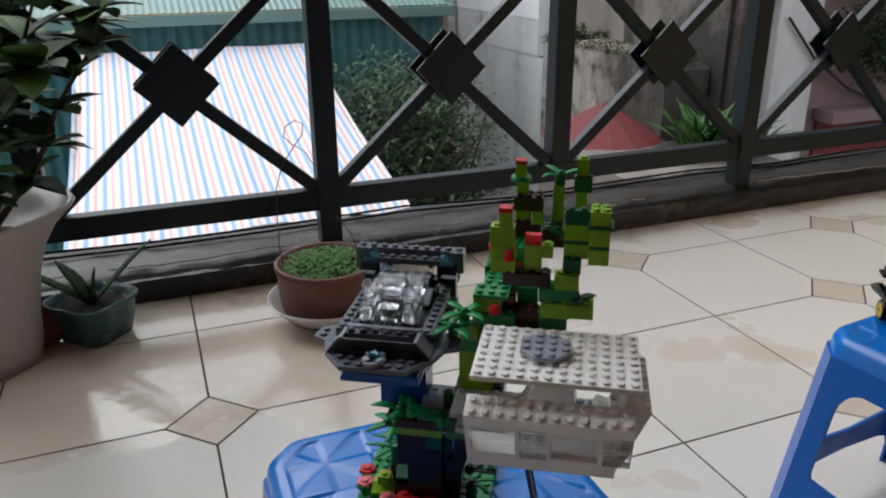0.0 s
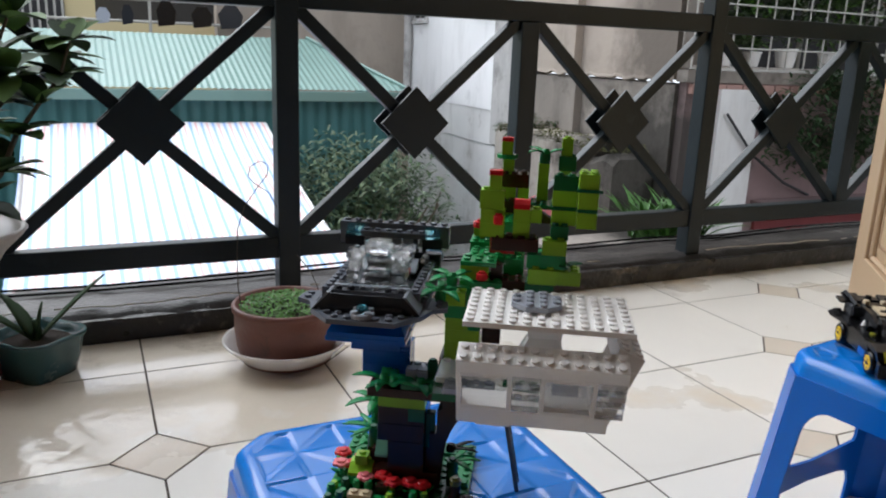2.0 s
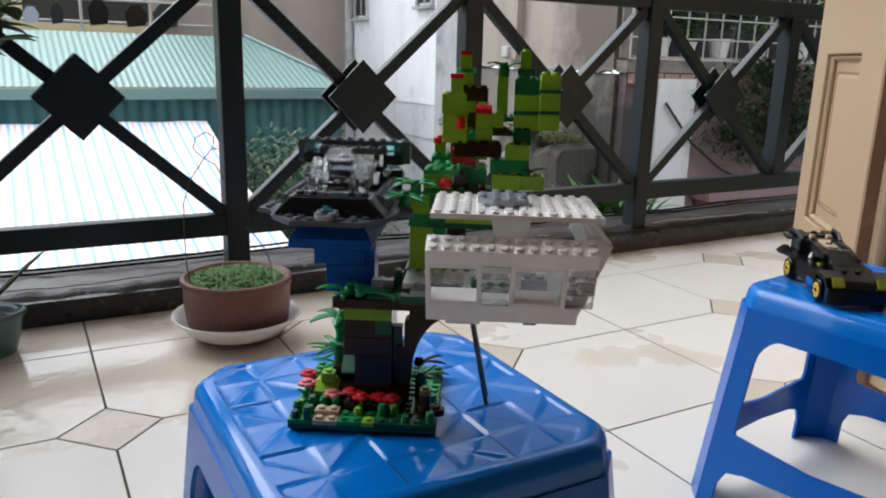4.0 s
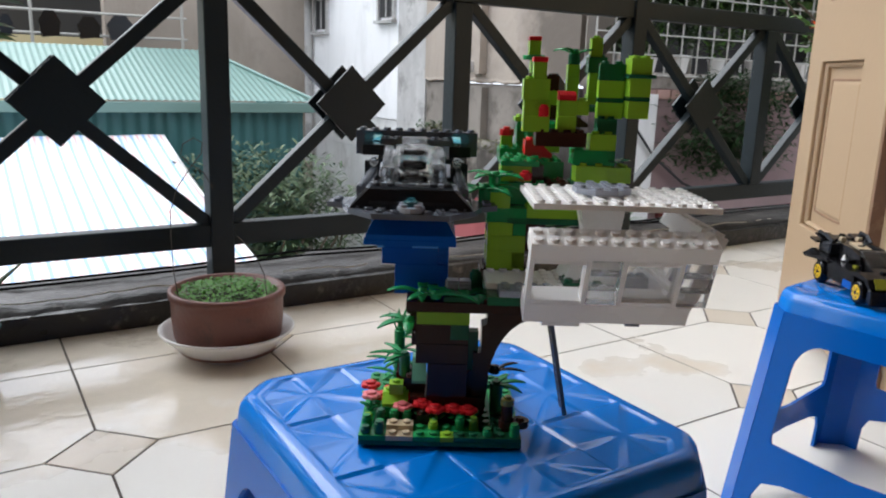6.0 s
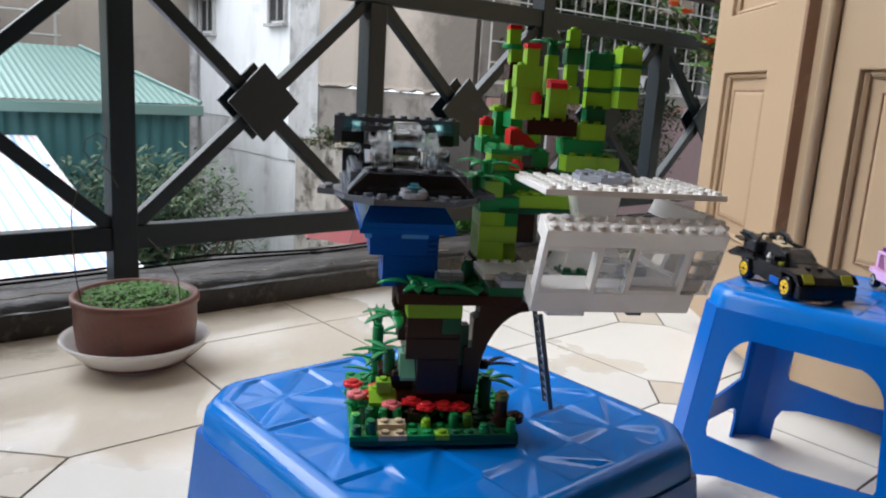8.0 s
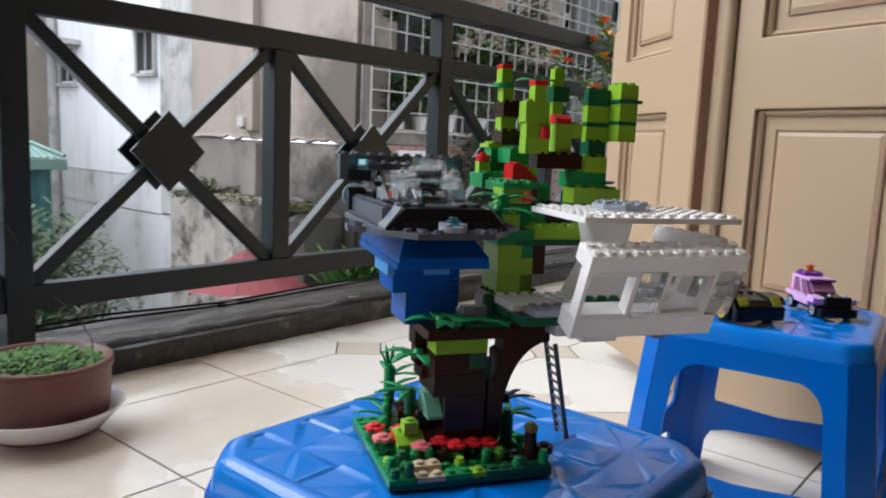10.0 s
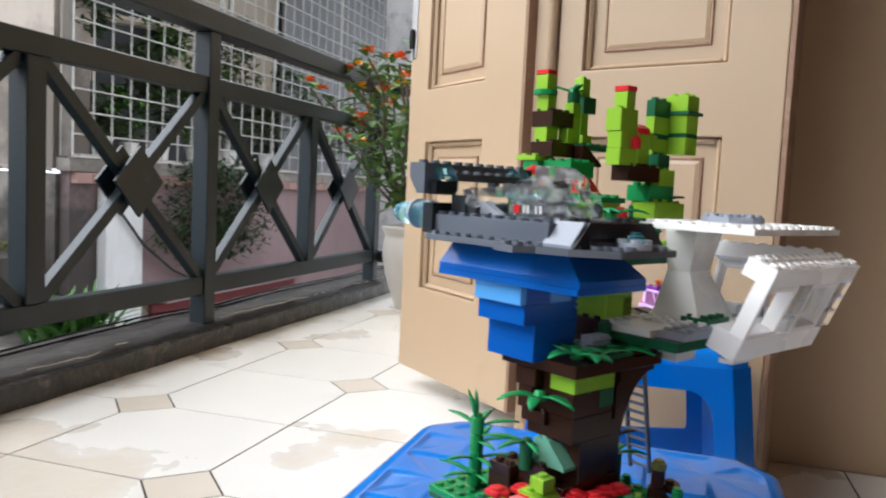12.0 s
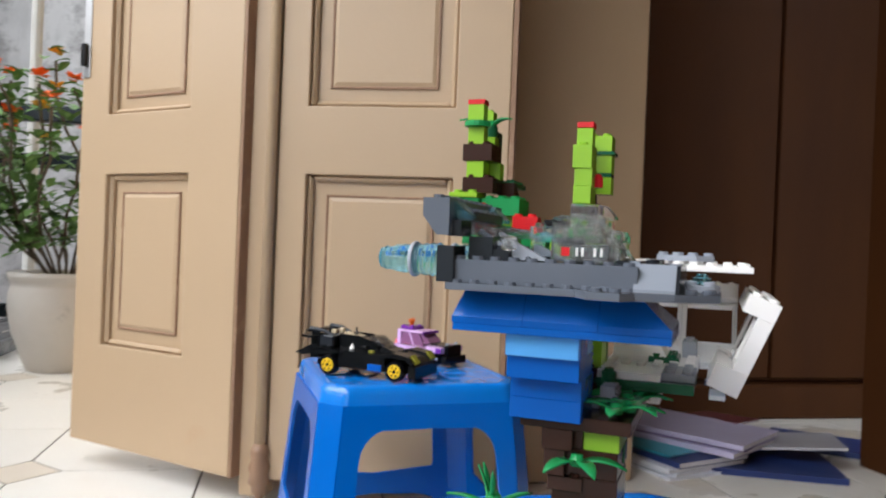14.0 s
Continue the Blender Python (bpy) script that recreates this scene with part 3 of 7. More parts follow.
# ---- folding door ----
def door_leaf(name, p0, p1, z0, height, cols, rows, label):
    """A panelled leaf from p0 to p1, seen from its front (local -y); cols: (from, to) along it, rows: (from, to) heights."""
    d = Vector((p1[0] - p0[0], p1[1] - p0[1]))
    w = d.length
    th = 0.036
    leaf = thing(name, p0[0], p0[1], z0, label, "door", math.degrees(math.atan2(d.y, d.x)))
    xs = [0.0] + [c for col in cols for c in col] + [w]
    zs = [0.0] + [r for row in rows for r in row] + [height]
    bmf = bmesh.new()
    cell = {}
    for i in range(len(xs) - 1):
        for j in range(len(zs) - 1):
            if not (i % 2 and j % 2):
                cell[i, j] = True
    vert = {(i, j, k): bmf.verts.new((x, k * th, z)) for i, x in enumerate(xs) for j, z in enumerate(zs) for k in (0, 1)}
    for i, j in cell:
        for k in (0, 1):
            bmf.faces.new([vert[q[0], q[1], k] for q in ((i, j), (i + 1, j), (i + 1, j + 1), (i, j + 1))])
        for (di, dj), (p, q) in (((-1, 0), ((i, j), (i, j + 1))), ((1, 0), ((i + 1, j), (i + 1, j + 1))), ((0, -1), ((i, j), (i + 1, j))), ((0, 1), ((i, j + 1), (i + 1, j + 1)))):
            if (i + di, j + dj) not in cell:
                bmf.faces.new((vert[p[0], p[1], 0], vert[q[0], q[1], 0], vert[q[0], q[1], 1], vert[p[0], p[1], 1]))
    bmesh.ops.recalc_face_normals(bmf, faces=bmf.faces)
    rim = [e for e in bmf.edges if len(e.link_faces) == 2 and abs(e.link_faces[0].normal.dot(e.link_faces[1].normal)) < 0.5]
    bmesh.ops.bevel(bmf, geom=rim, offset=0.0022, segments=2, affect='EDGES', profile=0.5)
    part("frame", bmf, DOORP, leaf)
    for a, b in cols:
        for lo, hi in rows:
            pb = bmesh.new()
            add_box(pb, a, b, 0.016, th - 0.008, lo, hi)
            part("panel", pb, DOORP, leaf)
            mo = bmesh.new()
            t = 0.009
            for q in ((a, a + t, lo, hi), (b - t, b, lo, hi), (a + t, b - t, lo, lo + t), (a + t, b - t, hi - t, hi)):
                add_box(mo, q[0], q[1], 0.006, 0.018, q[2], q[3], 0.004)
            part("moulding", mo, DOORP, leaf)
            g = 0.033
            f = bmesh.new()
            o = [(a + g, lo + g), (b - g, lo + g), (b - g, hi - g), (a + g, hi - g)]
            i2 = [(a + g + 0.006, lo + g + 0.006), (b - g - 0.006, lo + g + 0.006), (b - g - 0.006, hi - g - 0.006), (a + g + 0.006, hi - g - 0.006)]
            lv = [[f.verts.new((x, y, z)) for x, z in pts] for pts, y in ((o, 0.0165), (o, 0.0142), (i2, 0.0120))]
            for u, v in zip(lv, lv[1:]):
                for k in range(4):
                    f.faces.new((u[k], u[(k + 1) % 4], v[(k + 1) % 4], v[k]))
            f.faces.new(lv[-1])
            bmesh.ops.recalc_face_normals(f, faces=f.faces)
            part("raised_field", f, DOORP, leaf)
            # brown strip paints the shaded step of the tan moulding
            gr = bmesh.new()
            t = 0.004
            q0, q1, r0, r1 = a + g - t, b - g + t, lo + g - t, hi - g + t
            for q in ((q0, q0 + t, r0, r1), (q1 - t, q1, r0, r1), (q0 + t, q1 - t, r0, r0 + t), (q0 + t, q1 - t, r1 - t, r1)):
                add_box(gr, q[0], q[1], 0.0125, 0.0165, q[2], q[3], 0.001)
            part("bead", gr, DOORE, leaf, "brown bead painting the shade line round the raised field")
    return leaf, w, th


ROWS = [(0.175, 0.472), (0.577, 1.22), (1.32, 1.80)]
leaf_a, wa, tha = door_leaf("door_leaf", (1.078, 0.529), (0.818, 0.235), 0.042, 1.95, [(0.075, 0.279)], ROWS, "half-open tan painted panelled wooden door leaf")
part("edge_strip", box(wa, wa + 0.006, 0.001, tha, 0.0, 1.95, 0.001), DOORE, leaf_a, "bare brown worn edge of the leaf")
lock = part("lock_plate", box(0.004, 0.022, -0.003, 0.0, 0.645, 0.90, 0.001), STEEL, leaf_a, "narrow steel lock plate")
part("latch", box(0.007, 0.018, -0.012, -0.003, 0.665, 0.705, 0.002), BLACK, leaf_a, "black latch")
leaf_b, wb, thb = door_leaf("door_leaf", (0.8056, 0.176), (0.686, -0.156), 0.042, 1.95, [(0.045, 0.272)], ROWS, "tan painted panelled wooden door leaf with a chipped edge")
part("edge_strip", box(wb, wb + 0.008, 0.001, thb, 0.0, 1.95, 0.001), DOORE, leaf_b, "dark bare chipped edge of the leaf")
stile = thing("door_stile", 0.816, 0.199, 0.0, "tan painted meeting stile with a long bolt rod", "door", 250)
part("stile", box(-0.022, 0.022, 0.004, 0.040, 0.012, 1.99, 0.002), DOORP, stile)
rod = part("bolt_rod", lathe([(0.0085, 0.03), (0.0085, 1.98)], 12), DOORP, stile, "tan painted round bolt rod", True)
rod.location = (0.015, -0.006, 0.0)
foot = part("bolt_socket", lathe([(0.006, 0.0), (0.007, 0.02), (0.011, 0.024), (0.012, 0.034), (0.017, 0.038), (0.014, 0.052), (0.017, 0.062), (0.012, 0.075), (0.015, 0.085), (0.010, 0.098)], 12), DOORE, stile, "worn turned bolt socket", True)
foot.location = (0.015, -0.006, 0.0)

wardrobe = thing("wardrobe", 1.38, -0.15, 0.0, "dark brown veneered wardrobe inside the room", "wardrobe")
for k in range(3):
    y1 = -0.02 - 0.46 * k
    part("door", box(0.0, 0.02, y1 - 0.452, y1, 0.10, 2.05, 0.003), WOODD, wardrobe)
part("body", box(0.021, 0.55, -1.42, 0.0, 0.09, 2.06, 0.003), WOODD, wardrobe)
part("plinth", box(-0.03, 0.5, -1.43, 0.0, 0.0, 0.088, 0.006), WOODD, wardrobe)


# ---- toy bricks ----
S, PL = 0.008, 0.0032
CACHE = {}


def stud_ring(bm, x, y, z, r=0.0024, hgt=0.0017, n=10):
    add_lathe(bm, [(r, 0.0), (r, hgt - 0.0003), (r - 0.0003, hgt)], n, x, y, z)


def brick_mesh(nu, nv, np_, mat, studs):
    key = (round(nu, 2), round(nv, 2), round(np_, 2), mat.name, studs)
    if key not in CACHE:
        bm = bmesh.new()
        g = 0.00006
        add_box(bm, g, nu * S - g, g, nv * S - g, 0, np_ * PL - 0.00004, 0.00022)
        if studs:
            for i in range(int(round(nu))):
                for j in range(int(round(nv))):
                    stud_ring(bm, (i + 0.5) * nu / round(nu) * S, (j + 0.5) * nv / round(nv) * S, np_ * PL - 0.0001)
        CACHE[key] = mesh_of("brick", bm, mat)
    return CACHE[key]


def B(model, u, v, h, nu, nv, np_, mat, studs=True, m=None, name=""):
    """A brick nu by nv studs and np_ plates high, its corner at u, v studs and h plates on the model's grid."""
    ob = new(name or ("plate" if np_ < 1.5 else "brick"), brick_mesh(nu, nv, np_, mat, studs))
    ob.parent = model
    t = pose(u * S, v * S, h * PL)
    ob.matrix_basis = m @ t if m else t
    return ob


def round_piece(model, u, v, h, r, np_, mat, name="round_brick", m=None, stud=True):
    """A round brick of radius r studs about u, v."""
    key = ("round", round(r, 2), round(np_, 2), mat.name, stud)
    if key not in CACHE:
        bm = bmesh.new()
        R, H = r * S, np_ * PL
        add_lathe(bm, [(R * 0.94, 0.0), (R, 0.0003), (R, H - 0.0003), (R - 0.0003, H)], 16)
        if stud:
            stud_ring(bm, 0, 0, H - 0.0001)
        CACHE[key] = mesh_of(name, bm, mat)
    ob = new(name, CACHE[key])
    ob.parent = model
    t = pose(u * S, v * S, h * PL)
    ob.matrix_basis = m @ t if m else t
    return ob


def slope(model, u, v, h, nu, nv, np_, mat, top, side, lip=0.6, m=None, name="slope_brick"):
    """A sloped brick: from its foot the given side (-u, +u, -v, +v) leans back to a top that is `top` studs deep."""
    bm = bmesh.new()
    U_, V_, H = nu * S, nv * S, np_ * PL
    lp = lip * PL
    x0, x1, y0, y1 = 0.0, U_, 0.0, V_
    tx0, tx1, ty0, ty1 = x0, x1, y0, y1
    if side == "-v":
        ty0 = V_ - top * S
    if side == "+v":
        ty1 = top * S
    if side == "-u":
        tx0 = U_ - top * S
    if side == "+u":
        tx1 = top * S
    rings = [[bm.verts.new((x, y, z)) for x, y in ((a0, b0), (a1, b0), (a1, b1), (a0, b1))] for a0, a1, b0, b1, z in ((x0, x1, y0, y1, 0), (x0, x1, y0, y1, lp), (tx0, tx1, ty0, ty1, H))]
    for a, b in zip(rings, rings[1:]):
        for i in range(4):
            bm.faces.new((a[i], a[(i + 1) % 4], b[(i + 1) % 4], b[i]))
    bm.faces.new(rings[0][::-1])
    bm.faces.new(rings[-1])
    if top >= 0.9:
        for i in range(max(int(round((tx1 - tx0) / S)), 1)):
            for j in range(max(int(round((ty1 - ty0) / S)), 1)):
                stud_ring(bm, tx0 + (i + 0.5) * S, ty0 + (j + 0.5) * S, H - 0.0001)
    ob = part(name, bm, mat, model)
    t = pose(u * S, v * S, h * PL)
    ob.matrix_basis = m @ t if m else t
    return ob


def frustum(model, foot, top, h, np_, mat, name):
    """A hipped slope: foot and top are (u0, u1, v0, v1), with a short upright lip."""
    bm = bmesh.new()
    rings = [[bm.verts.new((u * S, v * S, z * PL)) for u, v in ((a, c), (b, c), (b, d), (a, d))] for (a, b, c, d), z in ((foot, h), (foot, h + 0.9), (top, h + np_))]
    for p, q in zip(rings, rings[1:]):
        for i in range(4):
            bm.faces.new((p[i], p[(i + 1) % 4], q[(i + 1) % 4], q[i]))
    bm.faces.new(rings[0][::-1])
    bm.faces.new(rings[-1])
    return part(name, bm, mat, model)


def loft(model, rows, mat, name):
    """A moulded post through level rectangles (u0, u1, v0, v1, h)."""
    bm = bmesh.new()
    rings = [[bm.verts.new((u * S, v * S, h * PL)) for u, v in ((a, c), (b, c), (b, d), (a, d))] for a, b, c, d, h in rows]
    for p, q in zip(rings, rings[1:]):
        for i in range(4):
            bm.faces.new((p[i], p[(i + 1) % 4], q[(i + 1) % 4], q[i]))
    bm.faces.new(rings[0][::-1])
    bm.faces.new(rings[-1])
    return part(name, bm, mat, model)


def wedge_plate(model, pts, h, np_, mat, name="wedge_plate", studs=()):
    bm = prism([(u * S, v * S) for u, v in pts], h * PL, (h + np_) * PL - 0.00004, "z")
    for u, v in studs:
        stud_ring(bm, u * S, v * S, (h + np_) * PL - 0.0001)
    return part(name, bm, mat, model)


def leaf_piece(model, u, v, h, mat, n=4, length=2.3, turn=0.0, droop=0.9, lift=0.35, width=0.75, spread=360, hub=True):
    """Moulded plastic plant leaves round a small stud."""
    bm = bmesh.new()
    if hub:
        add_lathe(bm, [(0.0028, 0.0), (0.003, 0.0005), (0.003, 0.0026), (0.0024, 0.003), (0.0024, 0.0045)], 10)
    for k in range(n):
        a = radians(turn + spread * k / n)
        way = Vector((math.cos(a), math.sin(a), lift))
        base = Vector((0.002 * math.cos(a), 0.002 * math.sin(a), 0.0015))
        add_leaf(bm, base, way, length * S, width * S, droop=droop, steps=5)
    ob = part("leaf", bm, mat, model, "", True)
    ob.location = (u * S, v * S, h * PL)
    sol = ob.modifiers.new("thick", 'SOLIDIFY')
    sol.thickness, sol.offset = 0.0009, 0.0
    return ob


def flower_piece(model, u, v, h, mat, tall=3.0):
    bm = bmesh.new()
    add_lathe(bm, [(0.0009, 0.0), (0.0009, tall * PL)], 6)
    stem = part("stem", bm, GREEN, model)
    stem.location = (u * S, v * S, h * PL)
    fb = bmesh.new()
    for k in range(5):
        a = 2 * math.pi * k / 5
        add_lathe(fb, [(0.0014, 0.0), (0.0021, 0.0006), (0.0019, 0.0018), (0.0012, 0.0021)], 8, 0.0021 * math.cos(a), 0.0021 * math.sin(a))
    add_lathe(fb, [(0.0022, 0.0), (0.0022, 0.0026), (0.0017, 0.0031)], 10)
    head = part("flower_head", fb, mat, model)
    head.location = (u * S, v * S, (h + tall) * PL)
    head.scale = (1.55, 1.55, 1.35)


TX, TY, TZ, TR = -0.1222, 0.0060, 0.2598, -31.7
tree = thing("toy_tree_house", TX, TY, TZ, "toy brick tree house with brown trunk and lime green crown", "toy", TR)
tree.scale = (0.988, 0.988, 0.972)
lr = random.Random(11)

# base: two stacked green plates, edge studs and a scatter of small pieces
B(tree, 0, -0.4, 0, 12, 12, 1, DKGREEN, name="baseplate")
for (u, v, nu, nv, c) in ((0, -0.4, 2, 1, GREEN), (2, -0.4, 2, 1, TAN), (4, -0.4, 2, 2, GREEN), (6, -0.4, 1, 1, LIME), (7, -0.4, 3, 1, DKGREEN), (10, -0.4, 2, 2, DKGREEN),
                          (0, 0.6, 1, 3, GREEN), (0, 3.6, 1, 4, GREEN), (0, 7.6, 2, 4, GREEN), (1, 6.6, 2, 1, LIME), (2, 9.6, 3, 2, GREEN), (5, 10.6, 4, 1, GREEN), (9, 9.6, 3, 2, DKGREEN),
                          (10, 4.6, 2, 4, GREEN), (9, 1.6, 1, 3, DKGREEN), (11, 1.6, 1, 3, GREEN), (1, 0.6, 2, 1, DKGREEN), (6, 0.6, 3, 1, GREEN)):
    B(tree, u, v, 1, nu, nv, 1, c)
for k in range(34):
    u = lr.uniform(0.5, 11.5)
    v = lr.uniform(0.2, 3.0) if lr.random() < 0.6 else lr.uniform(3.2, 11.0)
    if 3.4 < u < 9.4 and v > 2.6:
        continue
    round_piece(tree, math.floor(u) + 0.5, math.floor(v) + 0.1, 2, 0.36, lr.choice((1, 1, 2)), lr.choice((GREEN, GREEN, DKGREEN, LIME)), "round_plate")
for u, v, c, t in ((0.4, 5.6, RED, 3.2), (0.6, 4.1, PINK, 2.6), (1.5, 4.4, RED, 2.2), (3.1, 2.7, PINK, 2.0), (3.7, 4.0, RED, 2.4), (4.6, 3.0, RED, 2.4), (5.6, 2.2, RED, 2.2), (7.0, 2.5, RED, 2.0), (8.1, 2.3, RED, 2.0), (2.2, 5.2, RED, 2.8)):
    flower_piece(tree, u, v, 2, c, t)
    leaf_piece(tree, u + 0.1, v, 2, GREEN, 3, 0.9, lr.uniform(0, 120), 0.4, 0.8, 0.5, hub=False)
B(tree, 2.0, 0.6, 2, 2, 1, 1, TAN)
B(tree, 4.2, 1.6, 2, 1, 1, 2, BROWN)
# lime slope and sand-green slope at the foot of the trunk
B(tree, 1.4, 2.8, 2, 2.2, 2.2, 2, GREEN)
slope(tree, 1.5, 2.9, 4, 2, 2, 2, LIME, 1.0, "-v", 0.6)
B(tree, 2.0, 3.4, 6, 1.1, 1.1, 2.2, LIME)
slope(tree, 3.75, 3.3, 8.6, 1.1, 2.6, 4.0, TEAL, 1.2, "-v", 0.5)
B(tree, 3.2, 4.4, 4, 1.6, 2.2, 4.6, BROWN)
B(tree, 2.4, 6.6, 2, 2.4, 1.9, 5.6, BROWN)
round_piece(tree, 3.1, 5.9, 7.6, 0.45, 4.6, DKGREEN)
leaf_piece(tree, 3.1, 5.9, 11.6, GREEN, 3, 2.6, 130, 0.5, 0.25, 0.5, 160, hub=False)
# bamboo stalk with leaves
for k in range(4):
    round_piece(tree, 2.5, 9.8, 2 + 3 * k, 0.46, 2.9, GREEN, "bamboo_stalk")
for k in range(4):
    leaf_piece(tree, 2.5, 9.8, 3.4 + 2.8 * k, GREEN, 3, 2.6, 90 + 70 * k + 20, 0.5, 0.35, 0.42, 200, hub=False)
for a in (60, 100, 190):
    leaf_piece(tree, 2.5, 9.8, 13.4, GREEN, 1, 1.8, a, 0.1, 2.6, 0.3, hub=False)
# small brown stump with an olive top at the front corner
round_piece(tree, 11.0, 1.3, 2, 0.62, 2, BROWN)
round_piece(tree, 11.0, 1.3, 4, 0.45, 3, BROWN)
round_piece(tree, 11.0, 1.3, 7, 0.5, 1.2, surf("olive_plastic", (0.16, 0.16, 0.03), 0.25, bump=0), "round_plate")
round_piece(tree, 12.0, 1.0, 3, 0.65, 1.4, BROWN, "round_plate")
round_piece(tree, 10.4, 4.4, 2, 0.5, 6, DKGREEN)
leaf_piece(tree, 10.4, 4.6, 7, GREEN, 3, 2.2, -40, 0.7, 0.3, 0.5, 150)
leaf_piece(tree, 10.2, 4.6, 10, BLACK, 2, 2.2, -10, 0.6, 0.3, 0.4, 90)

# trunk
B(tree, 3.6, 3.2, 1, 5.6, 5, 5, BROWN, False)
B(tree, 4.4, 2.8, 1, 4.4, 1, 3, BROWN)
B(tree, 4.9, 3.1, 6, 3.1, 3.4, 7, BROWN, False)
B(tree, 4.0, 3.1, 13, 4.0, 3.7, 4, BROWN, False)
B(tree, 4.02, 3.14, 17, 3.96, 4.2, 4, BROWN, False)
B(tree, 8.0, 4.0, 6, 1.2, 2.0, 5, BROWN)
B(tree, 8.0, 4.0, 11, 0.8, 1.0, 8, DKGREEN, False)
B(tree, 3.6, 5.0, 15, 2.0, 2.0, 2, BROWN)
B(tree, 3.2, 5.6, 21, 0.8, 1.7, 3, BROWN)
B(tree, 3.4, 6.0, 17.2, 0.6, 1.2, 3.8, BROWN)
B(tree, 4.02, 3.08, 21, 4.0, 2.0, 3, LIME)
B(tree, 6.6, 3.06, 18, 1.4, 0.3, 3, DKGREEN, False)
B(tree, 4.0, 5.1, 21, 4.0, 2.4, 3, BROWN)
leaf_piece(tree, 3.4, 5.3, 19.2, GREEN, 3, 2.6, 150, 0.8, 0.25, 0.85, 180)
# arched root on the far side of the trunk
arch = []
for k in range(9):
    a = math.pi / 2 * k / 8
    arch.append((9.6 * S + 3.6 * S * (1 - math.cos(a)), 8 * PL + 14.2 * PL * math.sin(a)))
arch += [(13.2 * S, 24 * PL), (9.4 * S, 24 * PL), (9.4 * S, 21 * PL), (9.0 * S, 20.5 * PL), (9.0 * S, 15 * PL), (8.4 * S, 15 * PL), (8.4 * S, 2 * PL), (9.4 * S, 2 * PL)]
part("arch_brick", prism(arch, 3.6 * S, 5.2 * S), BROWN, tree)
# platform
B(tree, 3.2, 2.4, 24, 9.0, 6.2, 2, BROWN, False, name="platform_plate")
for u, v, nu, nv, c in ((6.0, 2.5, 3, 2, DKGREEN), (9.0, 2.6, 3, 3, BROWN), (6.2, 4.6, 2, 3, LGREY)):
    B(tree, u, v, 26, nu, nv, 1, c)
for u, v, a, n in ((4.4, 3.4, 180, 4), (7.6, 3.1, 200, 4), (9.4, 3.4, 250, 3), (5.4, 2.8, 220, 3)):
    leaf_piece(tree, u, v, 26.6, GREEN, n, 2.5, a, 0.75, 0.35, 0.85)
round_piece(tree, 8.4, 4.4, 27, 0.45, 4, DKGREEN)
for k in range(2):
    B(tree, 6.2 + 0.95 * k, 3.7, 27, 0.9, 0.9, 2.4, LGREY, False)
    for j in range(3):
        B(tree, 6.2 + 0.95 * k, 3.55, 27.1 + 0.75 * j, 0.9, 0.15, 0.4, LGREY, False, name="grille_rib")
# blue waterfall column
B(tree, 2.2, 5.0, 25.6, 3.9, 4.0, 3, BLUE, False)
B(tree, 2.2, 5.0, 28.6, 3.9, 4.0, 3, BLUE, False)
B(tree, 1.2, 5.0, 31.6, 4.3, 4.0, 3.2, BLUE, False)
B(tree, 0.8, 5.0, 34.8, 4.7, 4.0, 3.1, AZURE, False)
B(tree, 1.3, 4.96, 34.8, 2.2, 0.2, 3.0, BLUE, False)
B(tree, 5.5, 5.2, 28.6, 0.8, 0.8, 9, BLUE, False)
for k in range(7):
    B(tree, 5.5, 5.05, 28.8 + 1.0 * k, 0.8, 0.2, 0.6, BLUE, False, name="ribbed_brick")
B(tree, 0.2, 0.3, 37.9, 6.5, 11.6, 1.0, BLUE, False, name="roof_plate")
for v0, v1, t0, t1 in ((0.3, 4.0, 1.9, 4.0), (4.0, 8.0, 4.0, 8.0), (8.0, 12.0, 8.0, 11.5)):
    frustum(tree, (0.35, 6.6, v0 + 0.012, v1 - 0.012), (1.15, 5.65, t0 + 0.012, t1 - 0.012), 38.9, 4.6, BLUE, "roof_slope")
# upper trunk
B(tree, 8.8, 5.2, 26, 4.2, 3.0, 5, BROWN)
B(tree, 9.2, 5.0, 31, 2.9, 3.0, 3.8, LIME, False)
B(tree, 9.2, 5.0, 34.8, 2.9, 3.0, 3, LIME, False)
B(tree, 9.2, 5.0, 37.8, 1.9, 3.0, 2.6, LIME, False)
B(tree, 11.1, 5.0, 31.4, 1.0, 2.0, 3.2, BROWN)
B(tree, 9.1, 5.0, 40.4, 3.0, 3.0, 2.8, GREEN, False)
B(tree, 9.2, 4.9, 43.2, 1.6, 1.4, 3, LIME)
B(tree, 11.1, 5.1, 37.8, 1.0, 2.8, 2.6, GREEN, False)
B(tree, 10.6, 5.0, 40.2, 6.2, 1.0, 1.2, DKGREEN, False)
B(tree, 12.1, 5.0, 41.4, 4.6, 2.0, 2.4, LIME)
B(tree, 12.2, 6.4, 34, 1.6, 1.6, 8, BROWN)
B(tree, 12.2, 7.2, 43.8, 3.4, 2.0, 4, BROWN)
round_piece(tree, 8.8, 4.4, 43.0, 0.45, 4.6, GREEN, "bamboo_stalk")
round_piece(tree, 9.6, 5.4, 46.2, 0.45, 3.0, GREEN, "bamboo_stalk")
leaf_piece(tree, 8.8, 4.4, 46.4, GREEN, 5, 2.8, 20, 0.85, 0.3, 0.8)
leaf_piece(tree, 9.6, 5.4, 48.6, GREEN, 4, 2.4, 50, 0.8, 0.35, 0.8)
